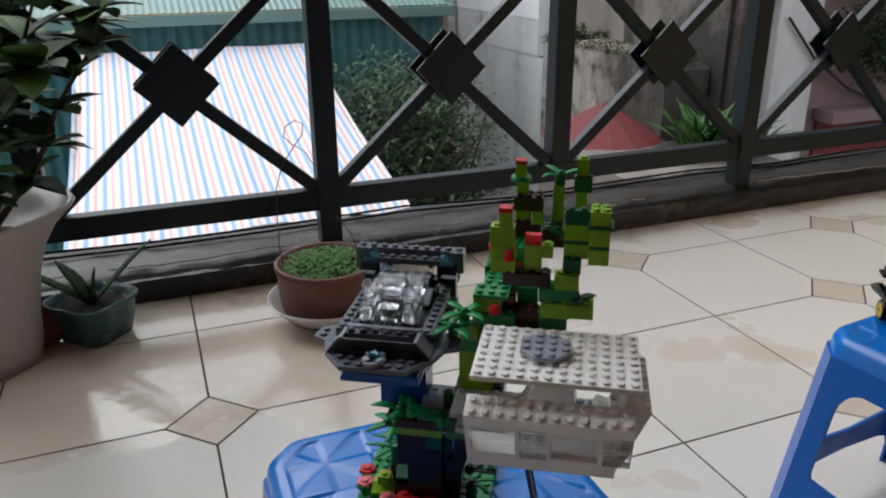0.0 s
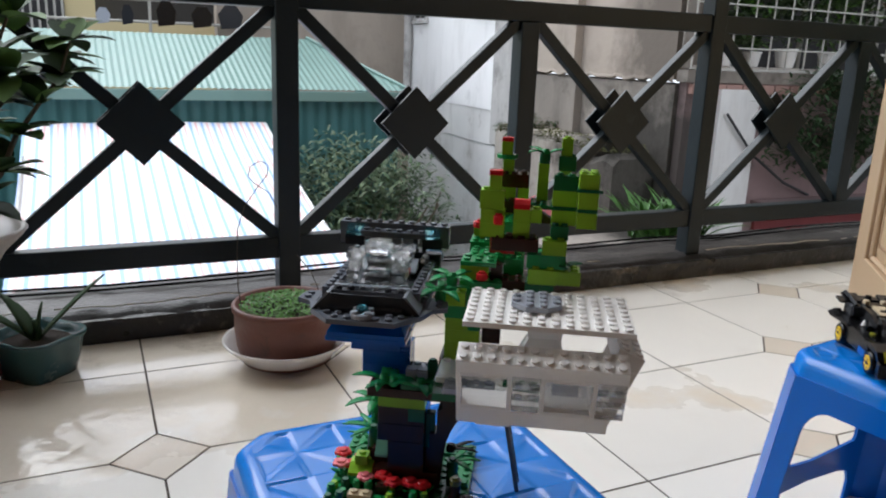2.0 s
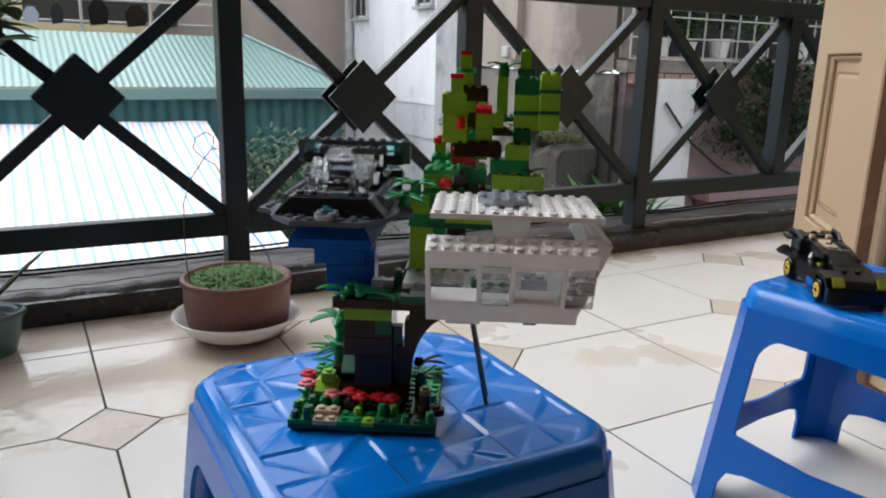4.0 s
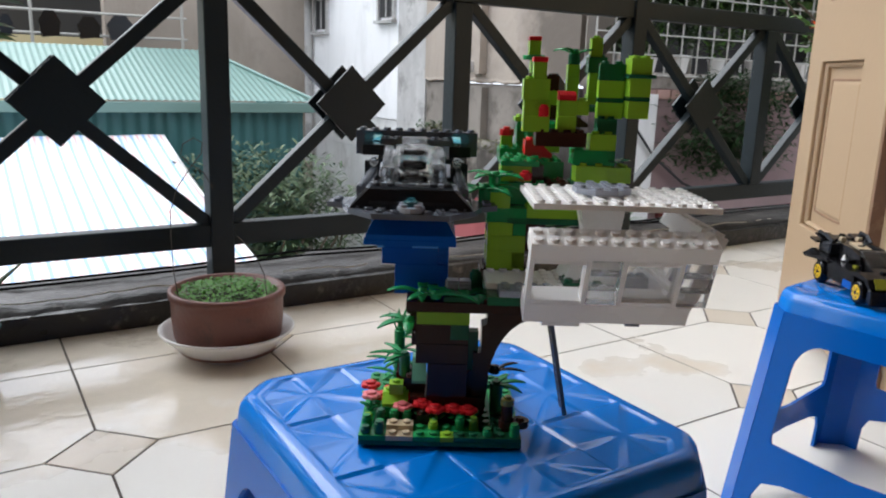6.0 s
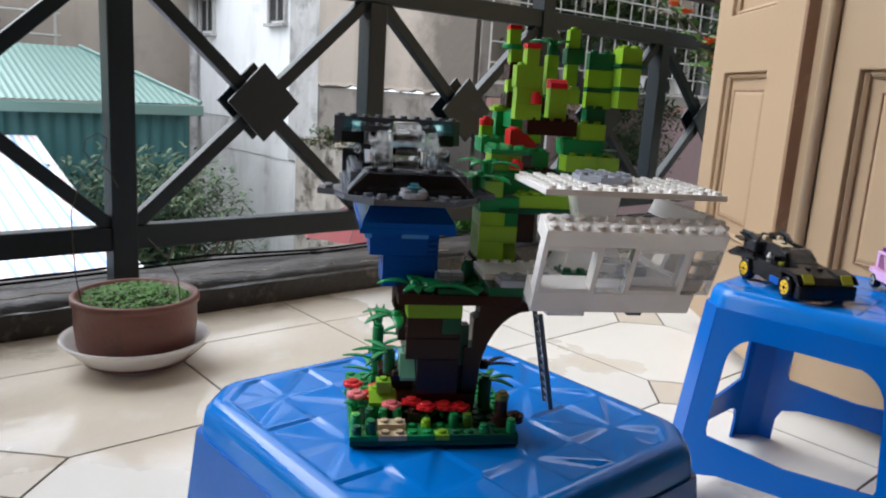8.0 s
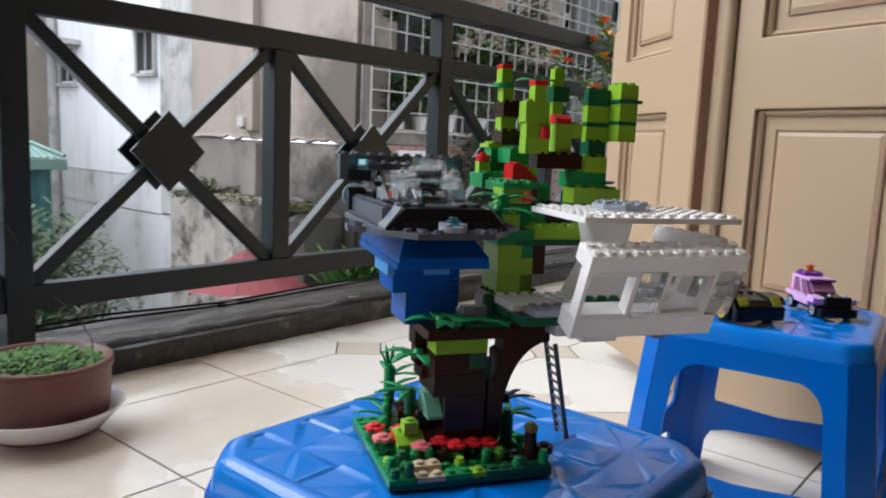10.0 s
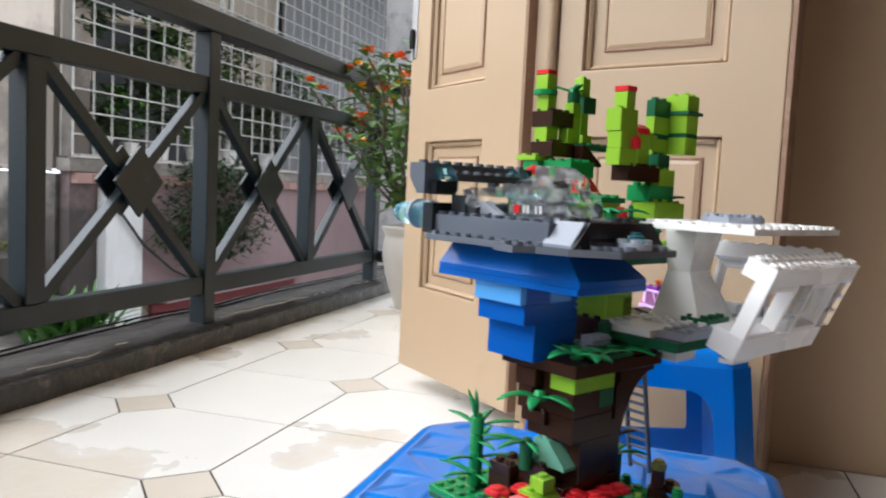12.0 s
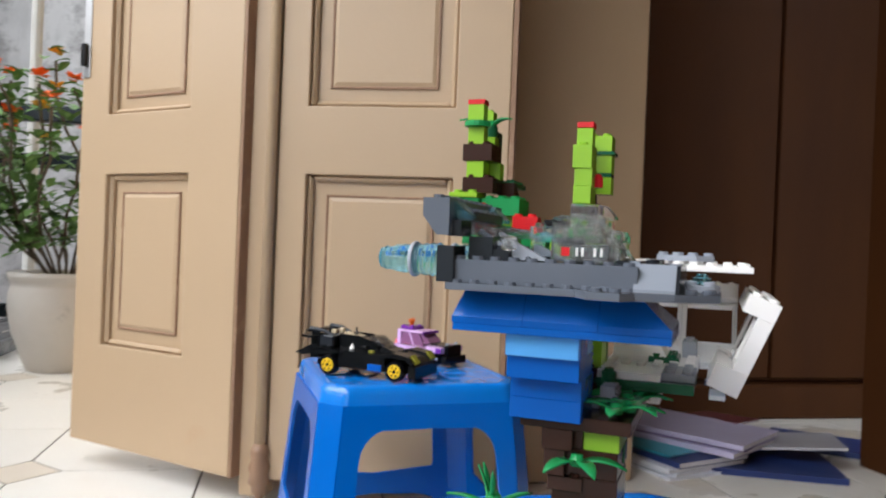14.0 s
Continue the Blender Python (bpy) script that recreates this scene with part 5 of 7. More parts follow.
def make_stool(x, y, rz, label):
    st = thing("stool", x, y, 0.0, label, "stool", rz, "blue plastic stools")
    st.scale = (1.0, 1.0, 1.056)
    H, A, CUTC, F = 0.2455, 0.1165, 0.0225, 0.024

    def octo(a, c, z):
        pts = [(sx * (a - c) if e else sx * a, sy * a if e else sy * (a - c)) for sx, sy, e in
               ((1, -1, 0), (1, 1, 0), (1, 1, 1), (-1, 1, 1), (-1, 1, 0), (-1, -1, 0), (-1, -1, 1), (1, -1, 1))]
        out = []
        for i, p in enumerate(pts):
            p, q, r = Vector(p), Vector(pts[i - 1]), Vector(pts[(i + 1) % 8])
            e0, e1 = p + (q - p).normalized() * 0.007, p + (r - p).normalized() * 0.007
            for f in (0.0, 0.33, 0.67, 1.0):
                w = e0.lerp(p, f).lerp(p.lerp(e1, f), f)
                out.append((w.x, w.y, z))
        return out
    bm = bmesh.new()
    rings = []
    for a, c, z in ((A + 0.0012, CUTC, H - 0.020), (A, CUTC, H - 0.010), (A - 0.0010, CUTC, H - 0.0060), (A - 0.0030, CUTC, H - 0.0025), (A - 0.0062, CUTC - 0.0015, H - 0.0006), (A - 0.0105, CUTC - 0.003, H), (A - 0.0125, CUTC - 0.004, H - 0.0001)):
        rings.append([bm.verts.new(p) for p in octo(a, c, z)])
    for a, b in zip(rings, rings[1:]):
        for i in range(32):
            bm.faces.new((a[i], a[(i + 1) % 32], b[(i + 1) % 32], b[i])).smooth = True
    # the moulded top: three by three pinwheels of tilted triangles inside a soft rim
    N, E, CELL = 156, A - 0.0115, 0.0362

    def soft(v):
        v = min(1.0, max(0.0, v))
        return v * v * (3 - 2 * v)

    def relief(x, y):
        edge = min(E - abs(x), E - abs(y), (2 * E - CUTC - abs(x) - abs(y)) * 0.7071)
        i, j = (max(-1, min(1, round(q / (2 * CELL)))) for q in (x, y))
        u, v = x - 2 * CELL * i, y - 2 * CELL * j
        far = max(abs(u), abs(v)) / CELL
        gap = abs(abs(u) - abs(v)) * 0.7071
        petal = (abs(u) > abs(v)) == (u * v < 0)
        m = soft(min(min(abs(u), abs(v)), gap, (1.04 - far) * CELL) / 0.0026)
        tilt = (0.0010 if (u + v) > 0 else 0.0006)
        h = (0.0002 + tilt * far) * m if petal else -0.0006 * far * m
        return h * soft(edge / 0.004) - 0.0010 * soft(edge / 0.004)
    grid = {}
    for i in range(N + 1):
        for j in range(N + 1):
            x, y = E * (2 * i / N - 1), E * (2 * j / N - 1)
            if abs(x) + abs(y) <= 2 * E - CUTC + 0.003:
                grid[i, j] = bm.verts.new((x, y, H - 0.0001 + relief(x, y)))
    for i in range(N):
        for j in range(N):
            c = [grid.get(k) for k in ((i, j), (i + 1, j), (i + 1, j + 1), (i, j + 1))]
            c = [v for v in c if v]
            if len(c) > 2:
                bm.faces.new(c).smooth = True
    # seat takes the lighter blue with the sky sheen painted in
    seat = part("seat", bm, STOOL_LIT, st, "glossy blue seat with a moulded star pattern")

    def outer(z):
        return A + 0.0012 + F * (H - 0.02 - z) / H

    def side_rows():
        zs = [0.0, 0.030, 0.046, 0.052, 0.056, 0.060, 0.084, 0.090, 0.096, 0.120, 0.150, 0.170, 0.180, 0.188, 0.194, 0.198, 0.2002, 0.201, H - 0.020]
        rows = []
        for z in zs:
            o = outer(z) - CUTC
            inner = o - 0.018
            if z <= 0.056:
                t = max(0.0, (z - 0.030) / 0.026)
                w = inner * math.sqrt(max(0.0, 1 - t ** 4)) if z < 0.056 else 0.0
            elif z <= 0.084:
                w = 0.0
            elif z < 0.201:
                lo = min(1.0, (z - 0.084) / 0.012)
                hi = min(1.0, (0.201 - z) / 0.030)
                w = (inner - 0.004) * (0.80 + 0.20 * math.sqrt(1 - (1 - lo) ** 2)) * (0.62 + 0.38 * math.sqrt(max(0.0, 1 - (1 - hi) ** 2)))
            else:
                w = 0.0
            rows.append((z, outer(z), o, w))
        return rows
    rows = side_rows()
    for k in range(4):
        bm = bmesh.new()
        R = Matrix.Rotation(radians(90 * k), 4, 'Z')
        prev = None
        for z, d, o, w in rows:
            cur = [bm.verts.new(R @ Vector((s * q, -d, z))) for s, q in ((-1, o), (-1, w), (1, w), (1, o))]
            if prev:
                bm.faces.new((prev[0], prev[1], cur[1], cur[0]))
                bm.faces.new((prev[2], prev[3], cur[3], cur[2]))
            prev = cur
        bmesh.ops.remove_doubles(bm, verts=bm.verts, dist=0.00005)
        bmesh.ops.recalc_face_normals(bm, faces=bm.faces)
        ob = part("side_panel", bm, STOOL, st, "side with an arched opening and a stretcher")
        sol = ob.modifiers.new("thick", 'SOLIDIFY')
        sol.thickness, sol.offset = 0.0035, 0.0
        bm = bmesh.new()
        prev = None
        for z, d, o, w in rows:
            cur = [bm.verts.new(R @ Vector(p)) for p in ((o, -d, z), (d, -o, z))]
            if prev:
                bm.faces.new((prev[0], prev[1], cur[1], cur[0]))
            prev = cur
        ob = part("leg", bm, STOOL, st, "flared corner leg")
        sol = ob.modifiers.new("thick", 'SOLIDIFY')
        sol.thickness, sol.offset = 0.0035, 0.0
    return st


make_stool(-0.0465, 0.013, 0, "blue plastic stool with star relief, carrying the toy tree house")
make_stool(0.545, 0.010, 6.5, "blue plastic stool beside the folding door, carrying two toy cars")


# ---- toy cars ----
def wheel(parent, x, y, z, r, w, tyre, rim):
    t = bmesh.new()
    add_lathe(t, [(r * 0.62, -w / 2), (r * 0.9, -w / 2), (r, -w * 0.35), (r, w * 0.35), (r * 0.9, w / 2), (r * 0.62, w / 2)], 18)
    ob = part("tyre", t, tyre, parent, "", False)
    ob.matrix_basis = pose(x, y, z, 90, 0, 0)
    rm = bmesh.new()
    add_lathe(rm, [(r * 0.2, -w * 0.53), (r * 0.28, -w * 0.57), (r * 0.56, -w * 0.55), (r * 0.66, -w * 0.52), (r * 0.66, w * 0.52), (r * 0.56, w * 0.55), (r * 0.28, w * 0.57), (r * 0.2, w * 0.53)], 18)
    part("rim", rm, rim, ob)
    hl = bmesh.new()
    for s in (-1, 1):
        add_lathe(hl, [(0.0001, s * w * 0.585), (r * 0.17, s * w * 0.582), (r * 0.19, s * w * 0.52)], 8)
        for k in range(6):
            a = radians(60 * k)
            add_lathe(hl, [(0.0001, s * w * 0.585), (r * 0.10, s * w * 0.582), (r * 0.11, s * w * 0.52)], 6, r * 0.43 * math.cos(a), r * 0.43 * math.sin(a))
    part("rim_holes", hl, BLACK, ob, "dark holes in the rim")
    return ob


ST = 0.2594
car = thing("toy_car", 0.4945, 0.0508, ST, "black toy brick racing car with yellow wheel rims", "toy car", 236, "toy cars")
part("chassis", box(-0.050, 0.042, -0.014, 0.014, 0.006, 0.011, 0.0005), BLACK, car)
for x in (-0.033, 0.030):
    for y in (-0.021, 0.021):
        wheel(car, x, y, 0.0086, 0.0086, 0.008, BLACK, YELLOW)
for s_ in (-1, 1):
    ya, yb = sorted((s_ * 0.0145, s_ * 0.0225))
    part("body_side", prism([(-0.024, 0.007), (0.020, 0.007), (0.020, 0.017), (0.012, 0.0205), (-0.018, 0.0215), (-0.024, 0.0205)], ya, yb), BLACK, car)
    ya, yb = sorted((s_ * 0.0215, s_ * 0.0229))
    part("sill", box(0.004, 0.017, ya, yb, 0.0068, 0.0125, 0.0003), BLUE, car, "blue sill brick")
    ya, yb = sorted((s_ * 0.0105, s_ * 0.0245))
    part("front_wing", prism([(0.014, 0.0165), (0.024, 0.0195), (0.038, 0.0190), (0.044, 0.0150), (0.047, 0.0160), (0.042, 0.0215), (0.028, 0.0235), (0.014, 0.0205)], ya, yb), BLACK, car, "sloped black wing")
    part("rear_wing", prism([(-0.050, 0.0185), (-0.036, 0.0205), (-0.020, 0.0185), (-0.020, 0.0205), (-0.036, 0.0225), (-0.052, 0.0215)], ya, yb), BLACK, car)
    ya, yb = sorted((s_ * 0.0205, s_ * 0.0245))
    part("tail_fin", prism([(-0.026, 0.0185), (-0.060, 0.0150), (-0.066, 0.0165), (-0.050, 0.0245), (-0.040, 0.0225)], ya, yb), BLACK, car, "swept black tail fin")
    ya, yb = sorted((s_ * 0.0115, s_ * 0.0200))
    part("headlight", prism([(0.0405, 0.0190), (0.0465, 0.0150), (0.0475, 0.0165), (0.0425, 0.0222)], ya, yb), OLIVE, car, "dull yellow-green headlight")
    ya, yb = sorted((s_ * 0.006, s_ * 0.0095))
    part("roll_bar", prism([(-0.030, 0.024), (-0.010, 0.024), (-0.014, 0.031), (-0.026, 0.033)], ya, yb), BLACK, car)
    tip = part("white_cone", lathe([(0.0024, 0), (0.0020, 0.001), (0.0004, 0.0045)], 8), WHITE, car)
    tip.location = (-0.016, s_ * 0.0135, 0.0222)
    part("spoiler_post", prism([(-0.052, 0.020), (-0.042, 0.020), (-0.044, 0.0335), (-0.054, 0.0335)], *sorted((s_ * 0.010, s_ * 0.0125))), BLACK, car)
part("bonnet", prism([(0.006, 0.011), (0.045, 0.006), (0.0475, 0.007), (0.0475, 0.0150), (0.042, 0.0195), (0.010, 0.0255)], -0.0105, 0.0105), BLACK, car)
part("front_bumper", box(0.0415, 0.0482, -0.0235, 0.0235, 0.003, 0.0145, 0.001), BLACK, car)
part("cockpit", prism([(-0.030, 0.012), (0.016, 0.012), (0.016, 0.0245), (0.006, 0.0285), (-0.008, 0.0315), (-0.030, 0.0325)], -0.0060, 0.0060), BLACK, car)
part("windscreen", prism([(0.006, 0.0258), (0.0155, 0.0250), (0.003, 0.0335), (-0.002, 0.0335)], -0.0098, 0.0098), SMOKE, car)
part("gold_panel", prism([(-0.030, 0.0320), (-0.014, 0.0312), (-0.012, 0.0325), (-0.030, 0.0345)], -0.0045, 0.0045), TAN, car, "gold triangular panel")
part("engine_block", box(-0.047, -0.0305, -0.0095, 0.0095, 0.011, 0.033, 0.001), BLACK, car)
part("rear_deck", prism([(-0.056, 0.012), (-0.0475, 0.012), (-0.0475, 0.034), (-0.055, 0.035)], -0.016, 0.016), BLACK, car)
for s_ in (-1, 1):
    part("seat_side", prism([(-0.028, 0.0195), (0.010, 0.0195), (0.004, 0.030), (-0.010, 0.0335), (-0.028, 0.034)], *sorted((s_ * 0.0098, s_ * 0.0125))), BLACK, car)
    part("air_scoop", box(-0.046, -0.032, *sorted((s_ * 0.0098, s_ * 0.0185)), 0.0226, 0.0325, 0.0012), DGREY, car)
part("spoiler", prism([(-0.062, 0.0300), (-0.050, 0.0290), (-0.050, 0.0306), (-0.062, 0.0318)], -0.0215, 0.0215), BLACK, car)
for s_ in (-1, 1):
    part("spoiler_blade", prism([(-0.058, 0.0345), (-0.044, 0.0325), (-0.043, 0.0340), (-0.058, 0.0362)], *sorted((s_ * 0.0075, s_ * 0.0195))), BLACK, car)
    part("exhaust_pipe", tube([(-0.034, s_ * 0.0150, 0.0325), (-0.044, s_ * 0.0165, 0.0365), (-0.056, s_ * 0.0170, 0.0372)], 0.0017, 8), DGREY, car)
    part("gold_tip", box(-0.040, -0.035, *sorted((s_ * 0.0045, s_ * 0.0085)), 0.0332, 0.0368, 0.0006), TAN, car, "gold tip")
    part("mirror", box(-0.004, 0.000, *sorted((s_ * 0.0126, s_ * 0.0185)), 0.0226, 0.0262, 0.0005), BLACK, car)
part("lever", tube([(-0.020, 0.002, 0.0335), (-0.022, 0.004, 0.0385)], 0.0009, 6), DGREY, car)
for x, y, z in ((-0.02, 0.0, 0.0322), (0.026, -0.005, 0.0222), (0.026, 0.005, 0.0222), (-0.036, -0.0165, 0.0222), (-0.036, 0.0165, 0.0222), (-0.050, -0.014, 0.0345), (-0.052, 0.0, 0.0350), (-0.050, 0.014, 0.0345)):
    b = bmesh.new()
    stud_ring(b, x, y, z)
    part("stud", b, BLACK, car)
part("green_light", box(0.000, 0.005, -0.0150, -0.0110, 0.0185, 0.0225, 0.0006), OLIVE, car)
part("green_light", box(0.000, 0.005, 0.0110, 0.0150, 0.0185, 0.0225, 0.0006), OLIVE, car)
car.scale = (1.36, 1.36, 1.36)

van = thing("toy_car", 0.6130, -0.010, ST, "pink and purple toy brick pick-up with black wheels", "toy car", -138, "toy cars")
for x in (0.004, 0.060):
    for y in (-0.0205, 0.0205):
        wheel(van, x, y, 0.0088, 0.0088, 0.008, BLACK, LGREY)
part("chassis", box(-0.012, 0.070, -0.0165, 0.0165, 0.007, 0.0125, 0.0005), BLACK, van)
part("bumper", box(0.0702, 0.080, -0.0235, 0.0235, 0.003, 0.014, 0.0012), BLACK, van, "wide black bumper")
part("grille", box(0.0702, 0.0765, -0.0165, 0.0165, 0.0141, 0.0285, 0.0012), BLACK, van)
part("bonnet", prism([(0.044, 0.0126), (0.070, 0.0126), (0.070, 0.0262), (0.044, 0.0285)], -0.0120, 0.0120), BLACK, van)
for s_ in (-1, 1):
    ya, yb = sorted((s_ * 0.0122, s_ * 0.0240))
    part("mudguard", prism([(0.046, 0.0178), (0.071, 0.0178), (0.071, 0.0252), (0.046, 0.0262)], ya, yb), LILAC, van)
    part("sill", prism([(0.008, 0.0126), (0.0458, 0.0126), (0.0458, 0.0215), (-0.012, 0.0235), (-0.012, 0.0180), (0.004, 0.0180)], *sorted((s_ * 0.0142, s_ * 0.0235))), LILAC, van)
    part("purple_tile", box(0.062, 0.0715, *sorted((s_ * 0.0241, s_ * 0.0252)), 0.0182, 0.0248, 0.0003), PURPLE, van)
    part("side_window", prism([(-0.006, 0.0245), (0.036, 0.0235), (0.026, 0.0405), (-0.004, 0.0405)], *sorted((s_ * 0.0150, s_ * 0.0165))), MAUVE, van, "mauve clear side window")
    part("window_post", tube([(0.018, s_ * 0.0168, 0.0238), (0.010, s_ * 0.0168, 0.0405)], 0.0013, 6), LILAC, van)
    tip = part("chrome_stud", lathe([(0.0024, 0.0), (0.0026, 0.0015), (0.0014, 0.003)], 8), LGREY, van)
    tip.location = (0.071, s_ * 0.010, 0.0285)
part("rear_wall", box(-0.0125, -0.0062, -0.0165, 0.0165, 0.0236, 0.0405, 0.0006), LILAC, van)
part("tail_brick", box(-0.018, -0.0127, -0.0150, 0.0150, 0.010, 0.0290, 0.0006), PINK, van)
part("windscreen", prism([(0.036, 0.0255), (0.0435, 0.0290), (0.030, 0.0405), (0.026, 0.0405)], -0.0140, 0.0140), MAUVE, van, "mauve clear windscreen")
part("roof", box(-0.0125, 0.032, -0.0168, 0.0168, 0.0407, 0.0438, 0.0006), LILAC, van)
part("roof_edge", box(0.0322, 0.036, -0.0168, 0.0168, 0.0400, 0.0436, 0.0006), PURPLE, van)
part("roof_rack", box(-0.011, 0.012, -0.0125, 0.0125, 0.0439, 0.0485, 0.0008), PURPLE, van, "purple roof rack")
for x in (-0.007, 0.008):
    for y in (-0.008, 0.008):
        b = bmesh.new()
        stud_ring(b, x, y, 0.0484)
        part("stud", b, PURPLE, van)
fb = bmesh.new()
for a in (-35, 0, 35):
    add_tube(fb, [(0.0, 0, 0.0486), (0.001 * a / 35, 0.008 * math.sin(radians(a)), 0.0486 + 0.0105 * math.cos(radians(a)))], 0.0022, 8, 0.6)
part("flame_piece", fb, ORANGE, van, "clear orange flame")
van.scale = (0.94, 0.94, 0.94)


# ---- pots and plants ----
dish = thing("plant_saucer", 0.049, 0.853, 0.0, "white glazed plant saucer under a terracotta bowl", "saucer")
part("bowl", lathe([(0.055, 0.0), (0.058, 0.003), (0.082, 0.018), (0.104, 0.040), (0.110, 0.046), (0.1105, 0.0485), (0.107, 0.049), (0.098, 0.038), (0.078, 0.020), (0.05, 0.0085)], 48), CERAM, dish, "", True)
pot = thing("terracotta_bowl", 0.051, 0.854, 0.0092, "terracotta bowl of green sprouts on a white saucer", "pot")
part("bowl", lathe([(0.074, 0.0), (0.079, 0.002), (0.0875, 0.030), (0.0905, 0.060), (0.0905, 0.092), (0.094, 0.094), (0.0945, 0.103), (0.092, 0.106), (0.085, 0.105), (0.082, 0.094)], 48), TERRA, pot, "", True)
part("soil", lathe([(0.080, 0.084), (0.081, 0.090), (0.06, 0.094), (0.01, 0.095)], 32), SOIL, pot)
rs = random.Random(3)
bm = bmesh.new()
for k in range(1500):
    r, a = 0.081 * math.sqrt(rs.random()), rs.uniform(0, 6.283)
    x, y = r * math.cos(a), r * math.sin(a)
    z = 0.094 + 0.013 * (1 - (r / 0.09) ** 2) + rs.uniform(-0.004, 0.005)
    add_leaf(bm, (x, y, z), (rs.uniform(-1, 1), rs.uniform(-1, 1), rs.uniform(0.0, 0.5)), rs.uniform(0.005, 0.008), 0.005, droop=0.6, steps=2)
tagged(part("greenery", bm, SPROUT, pot, "dense bright green sprouts"), kind="stuff")
for pts in ([(-0.076, 0.012, 0.092), (-0.078, 0.030, 0.13), (-0.073, 0.06, 0.18), (-0.066, 0.088, 0.222), (-0.052, 0.092, 0.262), (-0.028, 0.092, 0.296), (-0.010, 0.092, 0.318), (-0.008, 0.092, 0.336), (-0.022, 0.092, 0.344), (-0.040, 0.092, 0.334), (-0.044, 0.092, 0.316), (-0.032, 0.091, 0.302), (-0.008, 0.090, 0.286), (0.006, 0.088, 0.258)],
            [(0.045, -0.065, 0.095), (0.046, -0.052, 0.135), (0.038, -0.03, 0.165), (0.02, 0.0, 0.19)]):
    part("wire", tube(pts, 0.0009, 6), WIRE, pot, "thin bent rusty wire stuck in the bowl")

blue_pot = thing("teal_flower_pot", -0.352, 0.944, 0.0, "small teal glazed lobed pot with a fleshy seedling", "pot")
lobes = lambda a: 1 + 0.10 * math.cos(4 * a)
part("bowl", lathe([(0.05, 0.0), (0.053, 0.002), (0.060, 0.03), (0.066, 0.062), (0.071, 0.068), (0.071, 0.074), (0.066, 0.074), (0.060, 0.062), (0.055, 0.056)], 40, lobes), TEALPOT, blue_pot, "", True)
part("soil", lathe([(0.052, 0.054), (0.055, 0.058), (0.02, 0.062)], 24), SOIL, blue_pot)
bm = bmesh.new()
for way, ln, w in (((0.104, 0.0, 0.109), 0.155, 0.024), ((-0.043, 0.01, 0.087), 0.100, 0.034), ((-0.13, -0.01, 0.12), 0.150, 0.030), ((0.012, 0.0, 0.07), 0.070, 0.030), ((-0.03, 0.03, 0.06), 0.085, 0.026)):
    add_leaf(bm, (0.0, 0.0, 0.058), Vector(way), ln, w, droop=0.12, steps=5)
add_tube(bm, [(0.0, 0.0, 0.055), (0.003, 0.0, 0.075), (0.0, 0.002, 0.095)], 0.008, 8, 0.6)
pl = part("foliage", bm, LEAFD, blue_pot, "long fleshy dark green leaves", True)
sol = pl.modifiers.new("thick", 'SOLIDIFY')
sol.thickness = 0.003

rag = thing("red_plastic_bag", -0.447, 0.947, 0.0, "crumpled dull red plastic bag behind the teal pot", "bag")
bm = bmesh.new()
bmesh.ops.create_icosphere(bm, subdivisions=3, radius=0.05)
for v in bm.verts:
    k = 1 + 0.28 * math.sin(v.co.x * 90 + 1.3) * math.sin(v.co.y * 75) + rs.uniform(-0.10, 0.10)
    v.co = Vector((v.co.x * k * 0.9, v.co.y * k * 0.8, max((v.co.z + 0.04) * 0.75 * k, 0.0)))
part("bag", bm, REDROOF, rag)

big_pot = thing("white_plant_pot", -0.518, 0.901, 0.0, "tall white ceramic pot with a flared rim and a leafy shrub", "pot")
wavy = lambda a: 1 + 0.020 * math.sin(3 * a + 0.6) + 0.014 * math.sin(5 * a + 2.0)
part("body", lathe([(0.074, 0.0), (0.080, 0.003), (0.085, 0.03), (0.091, 0.09), (0.102, 0.15), (0.117, 0.195), (0.138, 0.23), (0.165, 0.257), (0.170, 0.263), (0.167, 0.268), (0.158, 0.265), (0.135, 0.240), (0.112, 0.205)], 64, wavy), POTW, big_pot, "", True)
part("soil", lathe([(0.106, 0.196), (0.110, 0.203), (0.08, 0.212), (0.03, 0.218)], 32), SOIL, big_pot)
bm = bmesh.new()
ends = []
for k in range(13):
    a = rs.uniform(0, 6.28)
    p = Vector((0.03 * math.cos(a), 0.03 * math.sin(a), 0.205))
    pts = [p]
    d = Vector((math.cos(a) * 0.55 + 0.22, math.sin(a) * 0.45 - 0.1, 0.9)).normalized()
    for s in range(7):
        p = p + d * 0.062
        d = (d + Vector((rs.uniform(-0.35, 0.35), rs.uniform(-0.35, 0.35), 0.1))).normalized()
        pts.append(p)
    add_tube(bm, pts, 0.006, 8, 0.35)
    ends += [(q, d) for q in pts[2:]]
part("stem", bm, BARK, big_pot, "knotted grey stems", True)
dark_bm, pale_bm = bmesh.new(), bmesh.new()
for q, d in ends:
    for k in range(9):
        add_leaf(pale_bm if rs.random() < 0.42 else dark_bm, q, rand_way(rs, 0.25), rs.uniform(0.05, 0.085), rs.uniform(0.034, 0.05), droop=0.5, steps=5)
part("foliage", dark_bm, LEAFD, big_pot, "rounded dark green leaves", True)
part("foliage", pale_bm, JLEAF, big_pot, "young bright green leaves", True)

